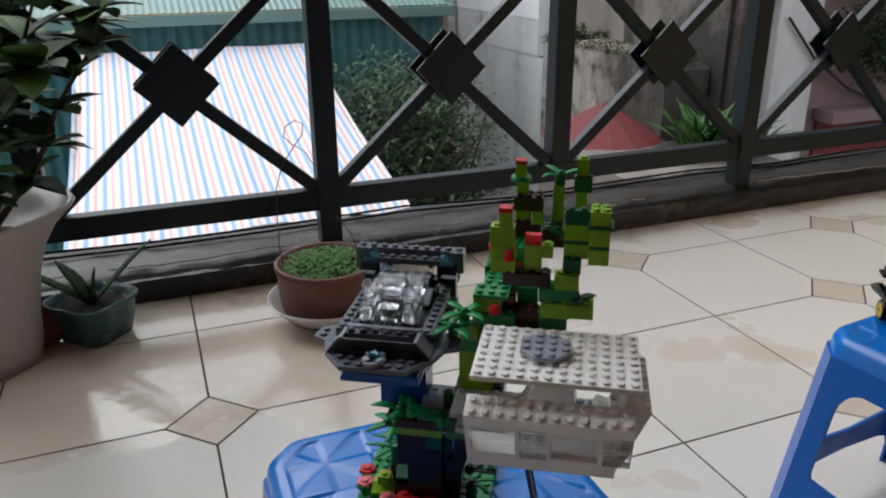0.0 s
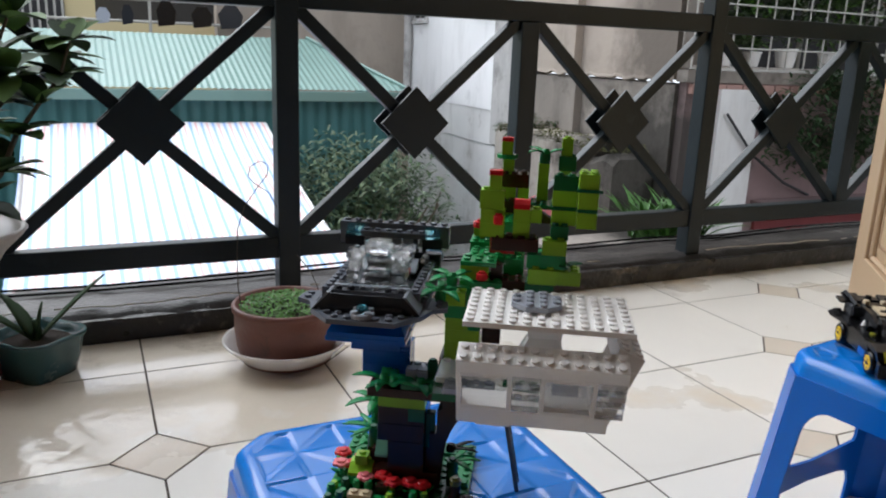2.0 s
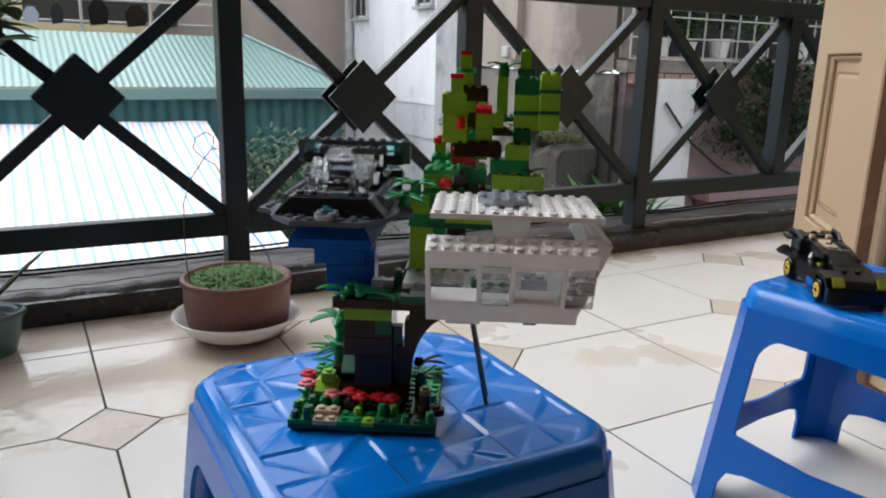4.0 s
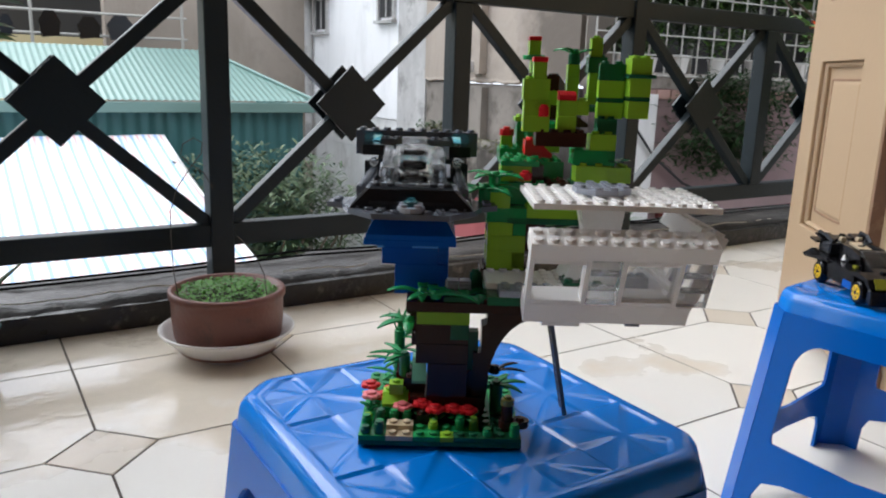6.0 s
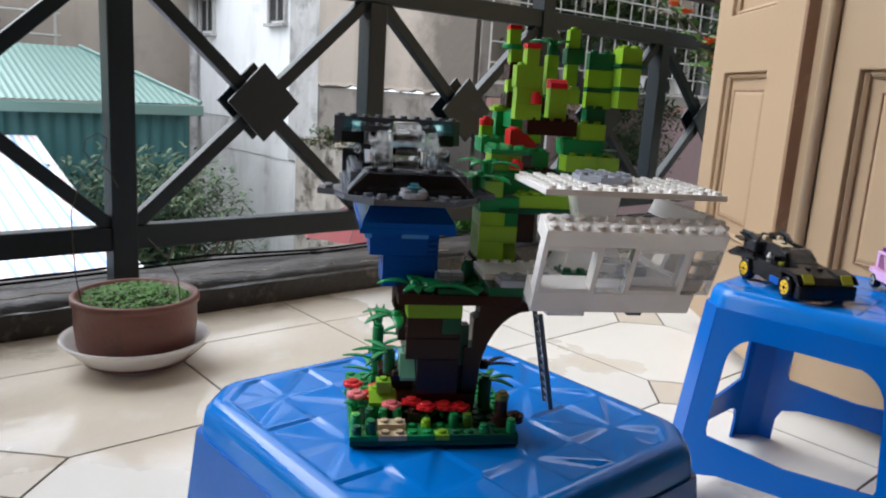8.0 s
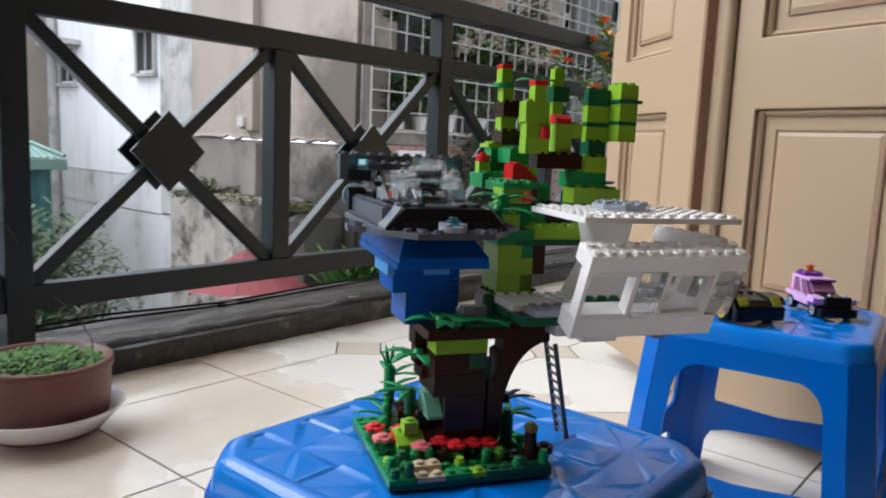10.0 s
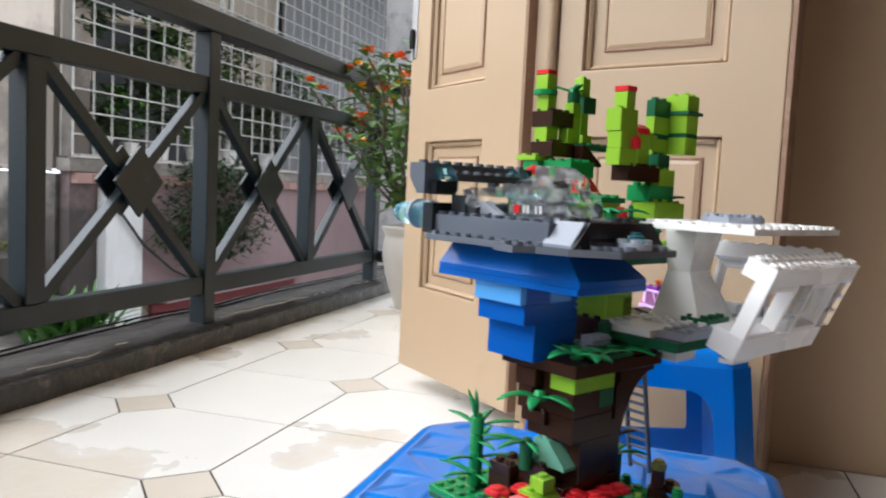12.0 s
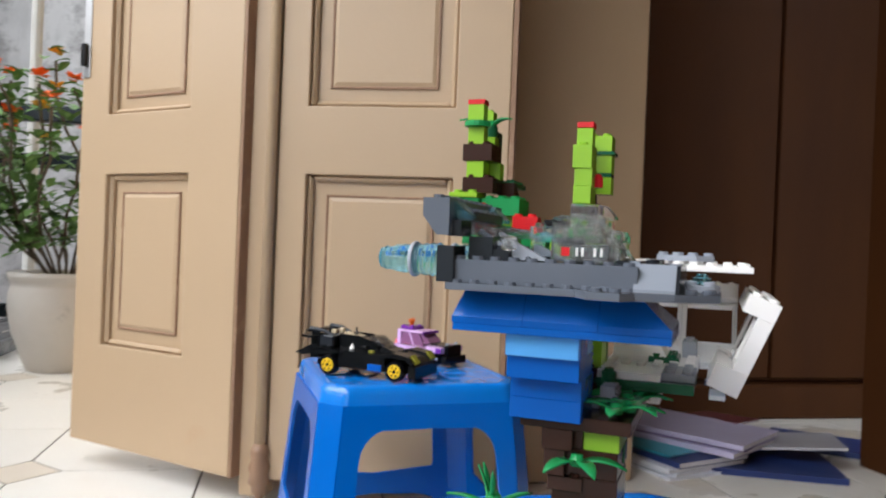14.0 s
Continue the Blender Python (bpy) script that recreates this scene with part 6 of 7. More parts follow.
jar = thing("stoneware_jar", 2.052, 0.808, 0.0, "grey-beige stoneware jar with an orange-flowering shrub", "jar")
part("body", lathe([(0.088, 0.0), (0.094, 0.004), (0.112, 0.05), (0.135, 0.12), (0.146, 0.18), (0.146, 0.22), (0.140, 0.245), (0.139, 0.252), (0.143, 0.262), (0.150, 0.276), (0.150, 0.288), (0.142, 0.290), (0.132, 0.276), (0.128, 0.258)], 48), JARM, jar, "", True)
part("soil", lathe([(0.12, 0.25), (0.13, 0.258), (0.04, 0.265)], 24), SOIL, jar)
lf, fl, fy = bmesh.new(), bmesh.new(), bmesh.new()
for k in range(20):
    a = rs.uniform(0, 6.28)
    p = Vector((0.03 * math.cos(a), 0.03 * math.sin(a), 0.26))
    d = Vector((math.cos(a) * 0.6, math.sin(a) * 0.6 + 0.1, 1.0)).normalized()
    pts = [p]
    for s in range(8):
        p = p + d * rs.uniform(0.06, 0.10)
        d = (d + Vector((rs.uniform(-0.3, 0.3), rs.uniform(-0.3, 0.3), 0.0))).normalized()
        pts.append(p)
        if s > 0:
            for j in range(7):
                add_leaf(lf, p + Vector((rs.uniform(-.03, .03), rs.uniform(-.03, .03), rs.uniform(-.03, .03))), rand_way(rs, 0.1), rs.uniform(0.04, 0.065), rs.uniform(0.02, 0.032), droop=0.5, steps=3)
    part("stem", tube(pts, 0.004, 6), BARK, jar)
    for q in (pts[-1], pts[-3] if k % 2 else pts[-2]):
        tgt = fl if rs.random() < 0.72 else fy
        for j in range(22):
            w = rand_way(rs, 0.3)
            add_leaf(tgt, q + w * 0.006 + Vector((0, 0, 0.02)), w, 0.021, 0.017, droop=0.3, steps=2)
part("foliage", lf, JLEAF, jar, "small rough green leaves")
part("blossom", fl, FLOWER, jar, "clusters of orange flowers")
part("blossom", fy, YELLOWP, jar, "clusters of yellow-orange flowers")


# ---- books on the floor ----
PAPER = surf("paper_edge", (0.80, 0.80, 0.82), 0.8, var=0.08, scale=60, bump=0.0005, fine=300)
COVERS = [surf("cover_" + n, c, 0.4, var=0.12, scale=12, bump=0.0002, wear=w, wear_at=0.6) for n, c, w in (
    ("navy", (0.02, 0.04, 0.16), (0.03, 0.10, 0.22)), ("cyan", (0.05, 0.36, 0.48), (0.05, 0.20, 0.36)), ("lilac", (0.56, 0.52, 0.70), (0.70, 0.66, 0.78)), ("white", (0.80, 0.82, 0.88), (0.66, 0.68, 0.76)),
    ("violet", (0.20, 0.13, 0.32), (0.3, 0.26, 0.4)), ("maroon", (0.16, 0.035, 0.04), (0.24, 0.1, 0.08)), ("grey", (0.48, 0.48, 0.52), (0.64, 0.64, 0.68)))]
COVER_NAMES = ("navy blue", "cyan and blue", "pale lilac", "white", "violet", "maroon", "grey")


def make_book(x, y, z, w, l, t, rz, c, label, tilt=(0, 0)):
    bk = thing("book", x, y, z, label, "book", 0, "pile of books")
    bk.matrix_basis = pose(x, y, z, tilt[0], tilt[1], rz)
    part("page_block", box(-w / 2 + 0.002, w / 2 - 0.002, -l / 2 + 0.002, l / 2 - 0.002, 0.0009, t - 0.0009), PAPER, bk)
    cv = bmesh.new()
    add_box(cv, -w / 2, w / 2, -l / 2, l / 2, 0, 0.0008, 0.0002)
    add_box(cv, -w / 2, w / 2, -l / 2, l / 2, t - 0.0008, t, 0.0002)
    add_box(cv, -w / 2 - 0.0008, -w / 2, -l / 2, l / 2, 0, t, 0.0002)
    part("cover", cv, COVERS[c], bk)


zz = 0.0
for x, y, w, l, t, rz, c in ((1.045, -0.605, 0.21, 0.29, 0.005, -75, 3), (1.050, -0.600, 0.205, 0.285, 0.007, -69, 3), (1.042, -0.595, 0.20, 0.28, 0.008, -73, 3), (1.035, -0.610, 0.19, 0.265, 0.011, -72, 0), (1.060, -0.590, 0.17, 0.24, 0.003, -66, 1),
                             (1.050, -0.680, 0.19, 0.27, 0.010, -57, 2), (1.056, -0.690, 0.185, 0.265, 0.004, -50, 4), (1.050, -0.690, 0.19, 0.27, 0.010, -54, 2)):
    make_book(x, y, zz, w, l, t, rz, c, COVER_NAMES[c] + " paperback in an untidy floor pile")
    zz += t + 0.0004
make_book(1.035, -0.842, 0.0285, 0.20, 0.28, 0.005, -30, 6, "grey magazine in a clear sleeve sliding off the book pile", (-6, 4))
make_book(0.965, -0.790, 0.0, 0.19, 0.26, 0.012, -22, 0, "navy blue paperback flat on the floor under a magazine")
make_book(1.135, -0.800, 0.0545, 0.09, 0.13, 0.004, -62, 5, "small maroon booklet on top of the book pile", (-3, 2))
make_book(1.10, -1.02, 0.0, 0.15, 0.21, 0.012, -40, 0, "navy blue paperback flat on the floor")


# ---- the yard and the houses behind the fence ----
structure("ground", box(-80, 80, -80, 120, -3.3, -3.2), GROUNDM, "dark yard ground far below the balcony")
structure("house_slab", box(-2.2, 3.1, -1.9, 1.0, -3.2, -0.13), BEIGEW, "beige plastered storey below the balcony")

# striped tarpaulin awning
bm = bmesh.new()
uvl = bm.loops.layers.uv.new("uv")
NX, NY = 40, 24
rows = []
for j in range(NY + 1):
    f = -0.01 + 1.01 * j / NY
    row = []
    for i in range(NX + 1):
        g = i / NX
        xt, xb = -0.71 + 1.84 * g, -0.64 + 1.57 * g
        x = xb + (xt - xb) * f
        y = 3.0 + 3.2 * f
        z = -0.545 + 0.455 * f + 0.012 * math.sin(g * 40) * (1 - f) * 0.4 - 0.05 * math.sin(math.pi * f) + 0.02 * noise.noise((g * 4, f * 3, 1))
        row.append(bm.verts.new((x, y, z)))
    rows.append(row)
for j in range(NY):
    for i in range(NX):
        fc = bm.faces.new((rows[j][i], rows[j][i + 1], rows[j + 1][i + 1], rows[j + 1][i]))
        for lp, (a, b) in zip(fc.loops, ((i, j), (i + 1, j), (i + 1, j + 1), (i, j + 1))):
            lp[uvl].uv = (a / NX, b / NY)
awning = thing("awning", 0.2, 6.2, -0.10, "white tarpaulin awning with blue and red stripes", "awning")
ob = part("sheet", bm, TARP, awning)
ob.location = (-0.2, -6.2, 0.10)
for x0, x1 in ((-0.89, -0.82), (0.91, 0.71)):
    part("pole", tube([(x0, 0.0, -0.03), (x1, -3.2, -0.48)], 0.012, 8), STEEL, awning)

# green sheet-metal roof on a teal shed
shed = thing("shed", 0.0, 6.3, -3.2, "shed with a pale green corrugated roof and teal fascia", "shed")
bm = bmesh.new()
XL, XR, XRT = -7.0, 2.48, 1.84
n = 1320
prev = None
for i in range(n + 1):
    x = XL + (XR - XL) * i / n
    wv = 0.0035 * math.cos(x * 2 * math.pi / 0.056)
    f = 1.0 if x < XRT else max(0.0, (XR - x) / (XR - XRT))
    cur = [bm.verts.new((x, 0.0, 3.385 + wv)), bm.verts.new((x, 1.25 * f, 3.385 + 0.44 * f + wv))]
    if prev:
        bm.faces.new((prev[0], cur[0], cur[1], prev[1]))
    prev = cur
part("roof", bm, GREENR, shed, "pale green corrugated metal roof")
part("hip_flashing", tube([(XRT, 1.25, 3.84), (XR + 0.01, 0.0, 3.40)], 0.018, 6), GREENR, shed)
bm = bmesh.new()
prev = None
for i in range(n + 1):
    x = XL + (XR - 0.06 - XL) * i / n
    wv = 0.012 * math.cos(x * 2 * math.pi / 0.11)
    cur = [bm.verts.new((x, 0.10 + wv, 0.0)), bm.verts.new((x, 0.10 + wv, 3.36))]
    if prev:
        bm.faces.new((prev[0], cur[0], cur[1], prev[1]))
    prev = cur
part("wall", bm, TEALF, shed, "teal corrugated metal wall")
part("fascia", box(XL, XR + 0.02, -0.03, 0.0, 3.285, 3.372, 0.004), GREENR, shed, "pale green fascia board")
part("end_wall", box(XR - 0.10, XR - 0.06, 0.1, 1.3, 0.0, 3.36), TEALF, shed)

# yellow house behind the shed
house = thing("yellow_house", 0.0, 9.6, -3.2, "yellow house with a dark open terrace behind the green roof", "house")
part("wall", box(-9.0, -0.1, 0.0, 0.2, 0.0, 5.6), YELLOWW, house)
# the terrace's shade is painted as one near-black sheet
part("wall", box(-0.1, 2.4, 0.9, 1.1, 0.0, 5.6), DARKIN, house, "near-black sheet painting the deep shade of the terrace")
part("lintel", box(-0.1, 2.4, 0.0, 0.2, 5.2, 5.6), YELLOWW, house)
part("parapet", box(-0.1, 2.4, 0.0, 0.12, 0.0, 3.95), YELLOWW, house)
bars = thing("window_bars", -0.72, 9.55, 0.60, "white barred window of the yellow house", "window")
# near-black backing paints the shade behind the bars
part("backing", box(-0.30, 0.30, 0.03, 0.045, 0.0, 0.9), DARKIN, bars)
for k in range(8):
    part("bar", box(-0.28 + 0.08 * k - 0.012, -0.28 + 0.08 * k + 0.012, 0.0, 0.02, 0.0, 0.9), GRILLE, bars)
rail = thing("terrace_rail", -1.5, 8.4, 0.62, "white tube railing with hanging washing above the roof", "railing")
for z in (0.12, 0.34):
    part("rail", tube([(-2.0, 0, z), (3.4, 0, z)], 0.014, 8), GRILLE, rail)
for x in (-1.2, 0.2, 1.9, 3.35):
    part("post", tube([(x, 0, -0.6), (x, 0, 0.5)], 0.016, 8), GRILLE, rail)
for x, w, hgt, c in ((1.45, 0.14, 0.16, LGREY), (1.68, 0.12, 0.20, DGREY), (2.06, 0.2, 0.26, BLACK), (2.42, 0.22, 0.22, BLACK), (2.72, 0.26, 0.25, DGREY)):
    garment = thing("garment", -1.5 + x, 8.38, 0.70, "dark garment hung to dry on the rail", "garment", 0, "washing on the rail")
    pts = [(-w / 2 + w * 0.1, 0.0), (w / 2 - w * 0.1, 0.02), (w / 2, hgt * 0.6), (w * 0.22, hgt), (-w * 0.22, hgt), (-w / 2, hgt * 0.62)]
    part("cloth", prism(pts, -0.02, 0.02), c, garment)

# tall house along the lane: whitewashed end, beige front, stained foot
lane = thing("lane_house", 3.3, 3.65, -3.2, "tall weathered house with beige and whitewashed plaster and small windows", "house")


def lane_wall(y0, y1, z0, z1, x, mat, label=""):
    return part("wall", box(x, x + 0.3, y0, y1, z0, z1), mat, lane, label)


lane_wall(0.0, 2.03, 3.63, 7.4, 0.0, BEIGEW, "beige plaster front")
lane_wall(2.034, 2.55, 2.9, 7.4, 0.006, GREYW, "grey water-stained strip of plaster")
lane_wall(2.554, 4.70, 3.22, 7.4, 0.012, WHITEW, "whitewashed plaster")
lane_wall(0.0, 2.03, 0.0, 3.60, 0.02, LOWW, "mottled lower wall with peeled plaster and a painted dark shadow")
lane_wall(2.034, 4.70, 0.0, 2.88, 0.03, PALEW, "peeling white lower wall")
lane_wall(2.554, 4.70, 2.884, 3.216, 0.02, PALEW, "peeling white lower wall")
# broken lower edge of the beige plaster coat
bm = bmesh.new()
prev = None
for i in range(81):
    y = 2.03 * i / 80
    low = 3.625 - 0.028 * (0.5 + noise.noise((y * 9, 2, 0))) - 0.012 * noise.noise((y * 31, 5, 0))
    cur = [bm.verts.new((0.019, y, low)), bm.verts.new((-0.004, y, low + 0.010)), bm.verts.new((-0.003, y, low + 0.022)), bm.verts.new((0.001, y, low + 0.034))]
    if prev:
        for k in range(3):
            bm.faces.new((prev[k], cur[k], cur[k + 1], prev[k + 1]))
    prev = cur
bmesh.ops.recalc_face_normals(bm, faces=bm.faces)
part("plaster_edge", bm, BEIGEW, lane, "crumbling pale edge of the plaster coat")
part("pilaster", box(-0.07, -0.002, 1.08, 1.24, 3.68, 7.4), BEIGEW, lane)
part("pilaster_foot", box(-0.05, 0.018, 1.06, 1.26, 2.9, 3.58), LOWW, lane)
part("bracket", box(-0.10, -0.0125, 1.16, 1.24, 3.70, 3.78, 0.004), GREYW, lane, "small broken bracket")
part("downpipe", tube([(-0.05, 4.62, 2.6), (-0.05, 4.62, 7.4)], 0.045, 10), GREYW, lane)
part("end_wall", box(-2.2, 0.3, 4.9, 5.1, 0.0, 6.4), BEIGEW, lane, "beige plaster cross wall")
for y0, y1, z0, z1 in ((2.64, 2.92, 4.19, 4.53), (4.20, 4.50, 4.12, 4.44)):
    # near-black pane paints the unlit inside of the window
    win = part("window", box(-0.004, 0.010, y0, y1, z0, z1), DARKIN, lane, "small window with a hood, its unlit inside painted near-black")
    for q in ((y0 - 0.035, y0, z0 - 0.03, z1 + 0.03), (y1, y1 + 0.035, z0 - 0.03, z1 + 0.03)):
        part("frame", box(-0.022, 0.010, *q), GREYW, win)
    part("sill", box(-0.05, 0.010, y0 - 0.05, y1 + 0.05, z0 - 0.06, z0 - 0.032), GREYW, win)
    part("hood", box(-0.20, 0.010, y0 - 0.13, y1 + 0.13, z1 + 0.035, z1 + 0.085), GREYW, win)
    part("sash", box(-0.012, -0.0045, (y0 + y1) / 2 - 0.012, (y0 + y1) / 2 + 0.012, z0, z1), GREYW, win)
# garden wall with a mossy top in front of it
gw = thing("garden_wall", 2.95, 3.75, -3.2, "low patchy broken wall with a mossy top", "wall")
bm = bmesh.new()
prev = None
for i in range(41):
    y = 1.68 * i / 40
    top = 3.17 + 0.05 * noise.noise((y * 5, 1, 0)) - (0.08 if i < 8 else 0)
    cur = [bm.verts.new((0, y, 0)), bm.verts.new((0.0 + 0.02 * noise.noise((y * 9, 4, 0)), y, top - 0.05)), bm.verts.new((0.05, y, top)), bm.verts.new((0.35, y, top))]
    if prev:
        for k in range(3):
            bm.faces.new((prev[k], cur[k], cur[k + 1], prev[k + 1]))
    if i in (0, 40):
        bm.faces.new(cur + [bm.verts.new((0.35, y, 0))])
    prev = cur
bmesh.ops.recalc_face_normals(bm, faces=bm.faces)
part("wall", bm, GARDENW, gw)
bm = bmesh.new()
mr = random.Random(21)
for k in range(4200):
    y = 1.68 * mr.random() ** 0.8
    add_leaf(bm, (mr.uniform(-0.02, 0.3), y, 3.165 + mr.uniform(-0.04, 0.012)), rand_way(mr, 0.1), mr.uniform(0.012, 0.032), 0.016, droop=0.5, steps=2)
tagged(part("moss", bm, MOSS, gw, "moss and weeds along the top"), kind="stuff")

# house with the window cage
cage_house = thing("cage_house", 3.3, 3.6, -3.2, "house with pink lower wall and a caged balcony of plants", "house")
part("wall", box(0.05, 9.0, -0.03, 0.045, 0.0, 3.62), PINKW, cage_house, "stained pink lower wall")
part("pillar", box(0.29, 0.64, -0.10, -0.031, 0.0, 3.58), PALEW, cage_house, "white painted wall pier")
part("ledge", box(0.02, 9.0, -0.06, 0.045, 3.62, 3.70), LOWW, cage_house)
for k in range(60):
    part("brick", box(0.06 + 0.148 * k, 0.20 + 0.148 * k, -0.075, -0.0305, 3.545, 3.612, 0.003), BRICKW, cage_house)
part("corner_wall", box(0.0, 0.10, -0.012, -0.0, 3.71, 7.4), LOWW, cage_house, "water-stained corner of the wall")
part("low_ledge", box(0.76, 3.0, -0.22, -0.031, 2.72, 2.80), PINKW, cage_house)
part("low_panel", box(0.80, 2.9, -0.06, -0.031, 2.2, 2.715), REDROOF, cage_house, "faded dark red panel under the ledge")
part("waste_pipe", tube([(0.34, -0.125, 3.42), (0.62, -0.125, 3.14), (0.98, -0.10, 2.93), (1.30, -0.06, 2.82)], 0.010, 8), DARKIN, cage_house, "thin black pipe running down across the pier")
# shade of the deep room, painted as a near-black sheet
part("room", box(0.11, 9.0, 1.3, 1.4, 3.70, 7.0), DARKIN, cage_house, "near-black sheet painting the unlit room behind the cage")
part("roof_slab", box(0.11, 9.0, -0.2, 1.4, 6.75, 6.9), DARKW, cage_house)
part("inner_wall", box(0.14, 1.3, 0.92, 0.98, 4.35, 6.7), ROOMW, cage_house, "dim tan wall inside the cage")
part("inner_wall", box(2.3, 4.2, 1.00, 1.06, 4.55, 6.7), ROOMW, cage_house, "dim tan wall inside the cage")
part("inner_wall", box(4.2, 9.0, 0.85, 0.91, 3.7, 6.7), DIMW, cage_house, "grey wall deep inside the cage")
part("beam", tube([(0.5, 0.55, 4.72), (3.6, 0.6, 5.05)], 0.04, 8), ROOMW, cage_house, "slanting pale beam")
for x, z0, z1 in ((1.45, 3.7, 6.7), (2.18, 3.7, 6.7), (2.30, 3.7, 5.6), (3.1, 3.7, 6.7), (4.6, 3.7, 6.7)):
    part("upright", tube([(x, 0.35, z0), (x + 0.03, 0.35, z1)], 0.022, 8), GRILLE, cage_house, "pale upright inside the cage")
part("shelf", box(0.12, 6.0, -0.05, 0.34, 3.702, 3.73), DARKW, cage_house)
cage = thing("window_cage", 3.33, 3.53, 0.51, "pale painted steel bar cage over the balcony", "window grille")
for k in range(36):
    lean = 0.004 * math.sin(k * 2.3)
    part("bar", tube([(0.168 * k + lean, 0, 0.0), (0.168 * k - lean, 0, 2.97)], 0.0065, 6), GRILLE, cage)
for k in range(22):
    part("cross_bar", tube([(0.0, -0.011, 0.138 * k), (5.9, -0.011, 0.138 * k + 0.004 * math.sin(k * 1.7))], 0.0055, 6), GRILLE, cage)
pot_mesh = mesh_of("pot", lathe([(0.045, 0.0), (0.05, 0.004), (0.066, 0.10), (0.072, 0.104), (0.072, 0.116), (0.062, 0.116), (0.058, 0.10)], 16), CERAM)
for x, m in ((3.72, 1.0), (3.98, 0.9), (4.30, 1.15), (4.72, 1.0), (5.2, 1.1), (5.8, 1.0)):
    fp = tagged(new("flower_pot", pot_mesh), "pale flower pot on the ledge behind the cage bars", "pot", "pots behind the cage")
    fp.matrix_basis = pose(x, 3.66, 0.531) @ Matrix.Scale(m, 4)
pr = random.Random(17)


def bush(name, x, y, z, rx, ry, rz, count, leaf, mats, label, trunk=True, flowers=0):
    b = thing(name, x, y, z, label, "plant")
    if trunk:
        bm = bmesh.new()
        for k in range(7):
            a = pr.uniform(0, 6.28)
            add_tube(bm, [(0, 0, -rz * 0.2), (0.15 * rx * math.cos(a), 0.15 * ry * math.sin(a), rz * 0.5), (0.6 * rx * math.cos(a), 0.6 * ry * math.sin(a), rz * 1.2), (0.85 * rx * math.cos(a + .3), 0.85 * ry * math.sin(a + .3), rz * 1.6)], 0.03 * rx, 6, 0.3)
        part("trunk", bm, BARK, b)
    clumps = [(pr.gauss(0, 0.5), pr.gauss(0, 0.5), pr.uniform(0.0, 2.0)) for k in range(max(count // 28, 4))]
    lo = [bmesh.new() for _ in mats]
    for k in range(count):
        c = pr.choice(clumps)
        q = Vector((rx * (c[0] + pr.gauss(0, 0.16)), ry * (c[1] + pr.gauss(0, 0.16)), rz * (c[2] * 0.95 + pr.gauss(0, 0.16))))
        if (q.x / rx) ** 2 + (q.y / ry) ** 2 + (q.z / rz - 1) ** 2 > 1.25:
            continue
        add_leaf(lo[k % len(mats)], q, rand_way(pr, 0.05), leaf * pr.uniform(0.7, 1.3), leaf * 0.26, droop=0.6, steps=2)
    for bm, m in zip(lo, mats):
        part("crown", bm, m, b)
    return b


bush("shrub", 1.62, 4.75, -1.92, 0.62, 0.6, 0.90, 11000, 0.085, (LEAFD, LEAF), "large dark green shrub with narrow leaves behind the fence")
bush("shrub", 1.45, 5.3, -1.55, 0.6, 0.45, 0.72, 5500, 0.085, (LEAFD, LEAFD), "dark green shrub beside the awning")
bush("weeds", 3.05, 5.05, -0.10, 0.30, 0.12, 0.10, 420, 0.07, (MOSS, LEAFD), "thin weeds growing on the old wall", False)
for k, (x, z, r) in enumerate(((3.74, 0.62, 0.13), (4.00, 0.66, 0.17), (4.18, 0.92, 0.20), (4.32, 0.70, 0.20), (4.75, 0.66, 0.22), (5.2, 0.70, 0.27), (5.85, 0.66, 0.28), (4.45, 1.25, 0.22), (5.4, 1.2, 0.28), (3.62, 1.30, 0.13), (4.95, 1.00, 0.22), (6.4, 0.9, 0.3), (7.2, 0.7, 0.3), (3.55, 1.62, 0.16), (4.1, 1.75, 0.22))):
    bush("balcony_plant", x, 3.70, z, r * 1.35, 0.13, r * 1.05, 620, 0.10, (LEAFB if k % 3 == 1 else LEAF, LEAFD if k % 2 else LEAF), "leafy balcony plant behind the cage bars", False)
bush("climber", 4.75, 3.42, -0.25, 0.85, 0.12, 0.40, 3600, 0.085, (LEAFD,), "dark climber hanging on the pink wall", False)
# plain grey backdrop, added to cover the bright sky at the lane's end
end_backdrop = thing("end_backdrop", 8.2, -1.5, -3.2, "plain grey backdrop added to close the far end of the lane", "house")
part("wall", box(0.0, 0.3, 0.0, 5.0, 0.0, 6.2), GREYW, end_backdrop)
part("roof_edge", box(-0.12, 0.3, 0.0, 5.0, 6.2, 6.32), DIMW, end_backdrop)
# spiky fern by the lane
fern = thing("fern", 3.06, 3.30, -0.555, "bright green fern with arching fronds", "plant")
bm = bmesh.new()
for k in range(210):
    a = pr.uniform(0, 6.28)
    add_leaf(bm, (pr.uniform(-0.22, 0.22), pr.uniform(-0.12, 0.12), 0), (math.cos(a), math.sin(a), pr.uniform(0.7, 2.2)), pr.uniform(0.22, 0.42), 0.03, droop=0.8, steps=5)
part("fronds", bm, FERN, fern)
structure("terrace", box(2.2, 3.3, 3.0, 3.7, -3.2, -0.56), LOWW, "old stained wall carrying the fern")
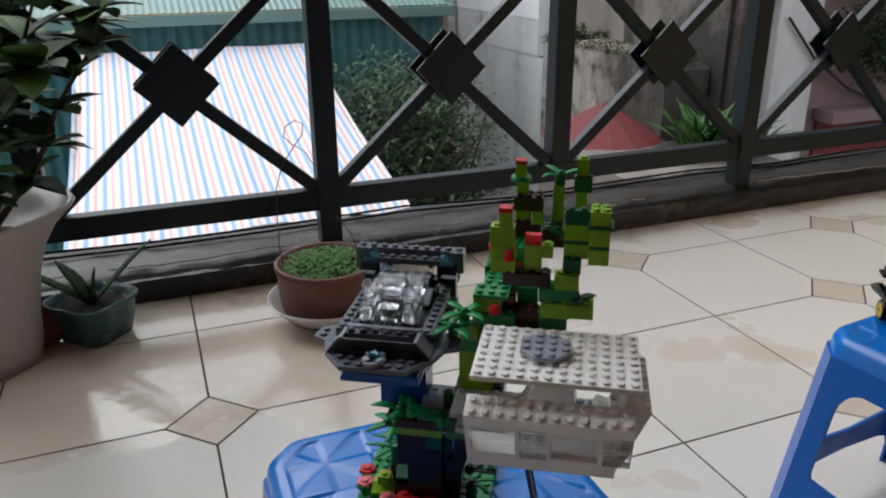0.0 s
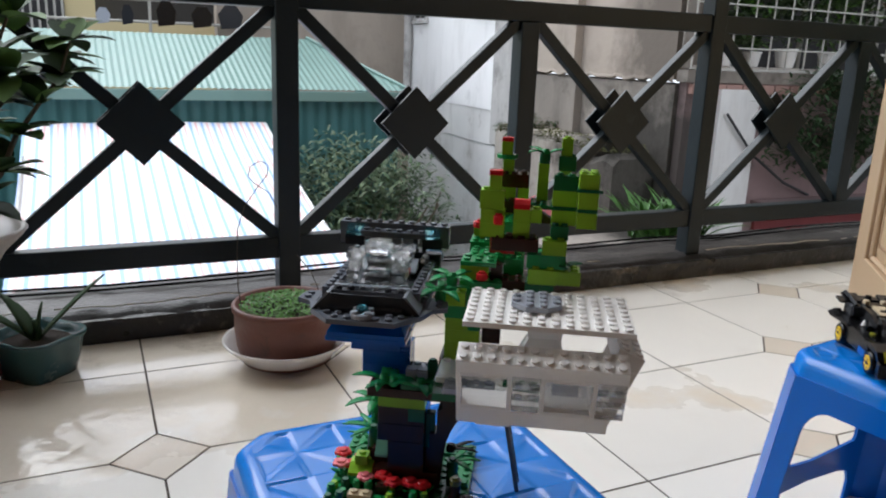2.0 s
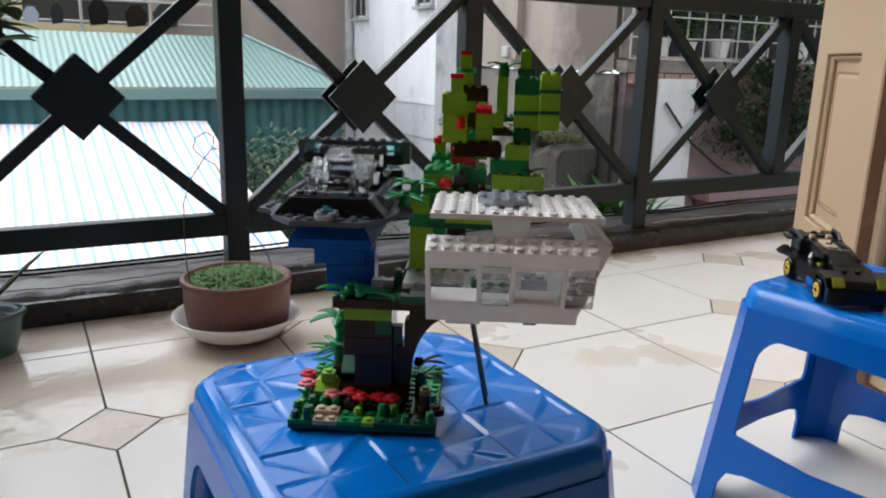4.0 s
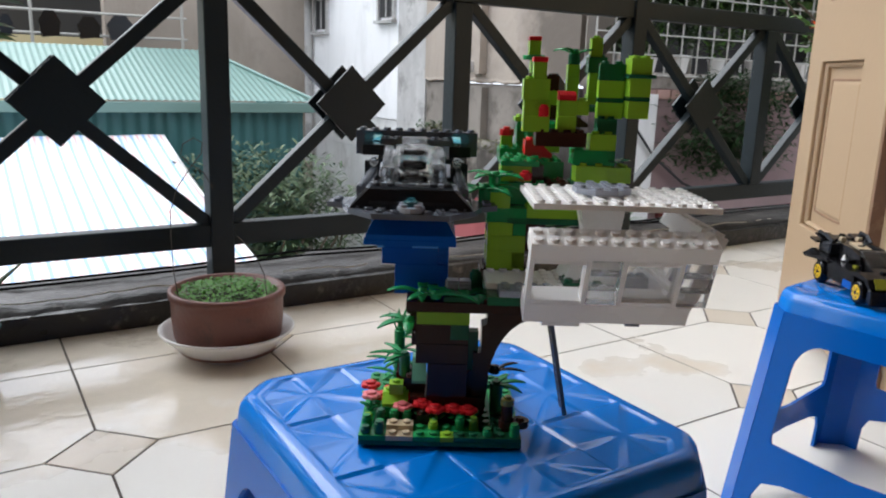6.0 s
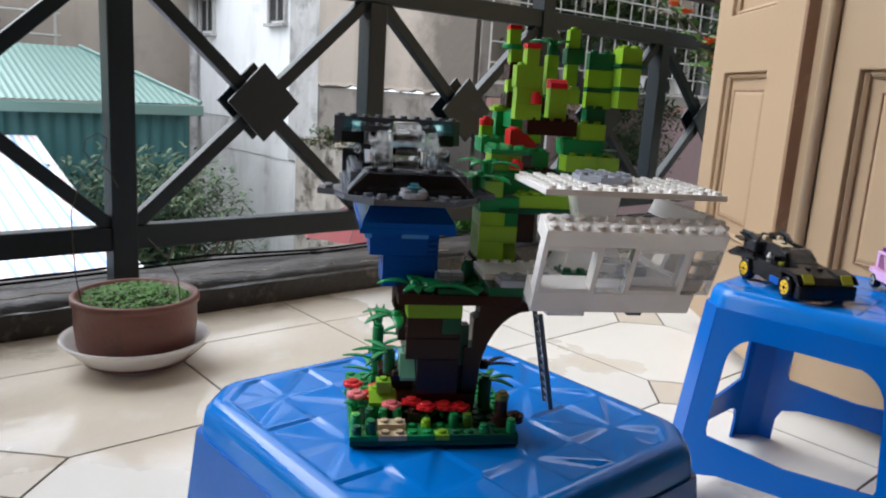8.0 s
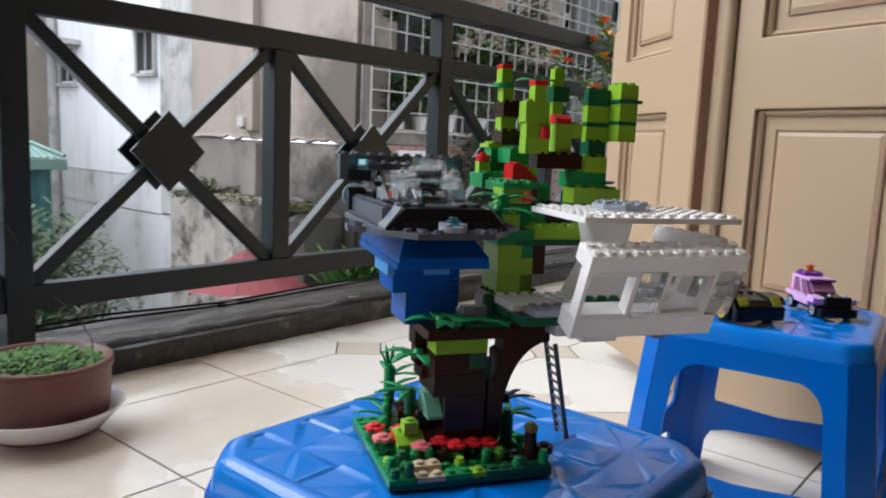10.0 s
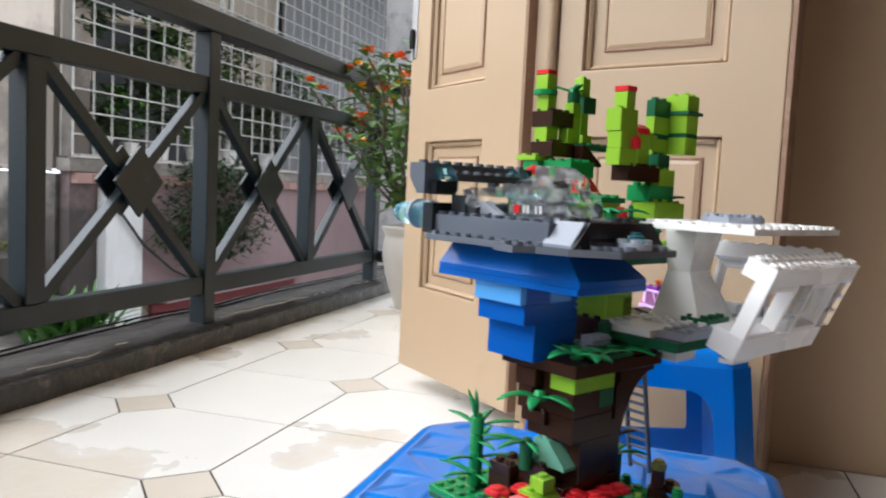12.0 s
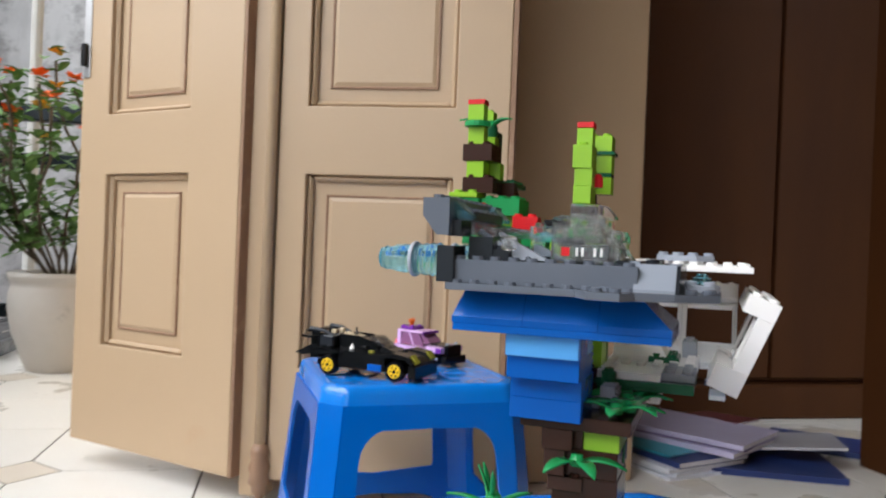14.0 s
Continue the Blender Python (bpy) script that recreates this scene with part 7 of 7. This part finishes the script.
# red canvas umbrella
umb = thing("parasol", 2.66, 4.0, -3.19, "faded red canvas parasol below the lane house", "parasol")
bm = bmesh.new()
apex = bm.verts.new((0, 0, 2.87))
ringv = []
for k in range(16):
    a = 2 * math.pi * k / 16
    r = 0.43 if k % 2 == 0 else 0.405
    ringv.append(bm.verts.new((r * math.cos(a), r * math.sin(a), 2.62 - (0.0 if k % 2 == 0 else -0.010))))
for k in range(16):
    bm.faces.new((apex, ringv[k], ringv[(k + 1) % 16]))
part("canopy", bm, REDROOF, umb)
for k in range(8):
    a = 2 * math.pi * k / 8
    part("rib", tube([(0, 0, 2.862), (0.43 * math.cos(a), 0.43 * math.sin(a), 2.612)], 0.008, 6), DARKIN, umb)
part("pole", tube([(0, 0, 0), (0, 0, 2.86)], 0.02, 8), STEEL, umb)
# pale pole and cables
drain_pole = thing("pole", 2.62, 1.08, -3.2, "white painted vertical pipe beyond the side fence", "pipe")
part("pipe", tube([(0, 0, 0), (0, 0, 6.5)], 0.02, 10), GRILLE, drain_pole)
for z, y, sag in ((0.060, 1.195, 0.004), (0.062, 1.222, 0.006)):
    cb = thing("cable", 0.0, y, z, "black cable lying along the kerb", "cable")
    part("wire", tube([(-2.2 + 0.28 * k, 0.004 * math.sin(k * 1.7), 0.003 + sag * math.sin(k * 2.3)) for k in range(20)], 0.003, 6), BLACK, cb)


# ---- floor tiles, piece by piece ----
GAP = 0.0016


def tile_piece(points, mat):
    """A tile of that outline, top at zero, with eased edges."""
    c = Vector((sum(p[0] for p in points) / len(points), sum(p[1] for p in points) / len(points)))
    bm = bmesh.new()

    def ring(inset, z):
        out = []
        n = len(points)
        for i in range(n):
            a, b, d = Vector(points[i - 1]), Vector(points[i]), Vector(points[(i + 1) % n])
            e0, e1 = (b - a).normalized(), (d - b).normalized()
            n0, n1 = Vector((-e0.y, e0.x)), Vector((-e1.y, e1.x))
            k = (n0 + n1) / (1 + n0.dot(n1))
            q = b + k * inset
            out.append(bm.verts.new((q.x, q.y, z)))
        return out
    rs_ = [ring(GAP, -0.0034), ring(GAP, -0.0008), ring(GAP + 0.0003, 0.0)]
    for a, b in zip(rs_, rs_[1:]):
        for i in range(len(points)):
            bm.faces.new((a[i], a[(i + 1) % len(points)], b[(i + 1) % len(points)], b[i]))
    bm.faces.new(rs_[-1])
    return mesh_of("tile", bm, mat)


P_ = PITCH
mesh_even = tile_piece([(0, 0), (P_ - CUT, 0), (P_, CUT), (P_, P_), (CUT, P_), (0, P_ - CUT)], TILE)
mesh_odd = tile_piece([(CUT, 0), (P_, 0), (P_, P_ - CUT), (P_ - CUT, P_), (0, P_), (0, CUT)], TILE)
mesh_dot = tile_piece([(-CUT, 0), (0, -CUT), (CUT, 0), (0, CUT)], TILED)
for i in range(X0, X1):
    for j in range(Y0, Y1 + 1):
        x, y = GX + i * P_, GY + j * P_
        if y + P_ > 1.1 + P_ * 0.9 or y < -1.85:
            continue
        ob = new("tile", mesh_even if (i + j) % 2 == 0 else mesh_odd)
        ob.location, ob.parent = (x, y, 0), floor
        if (i + j) % 2:
            ob = new("small_tile", mesh_dot)
            ob.location, ob.parent = (x, y, 0.00003), floor
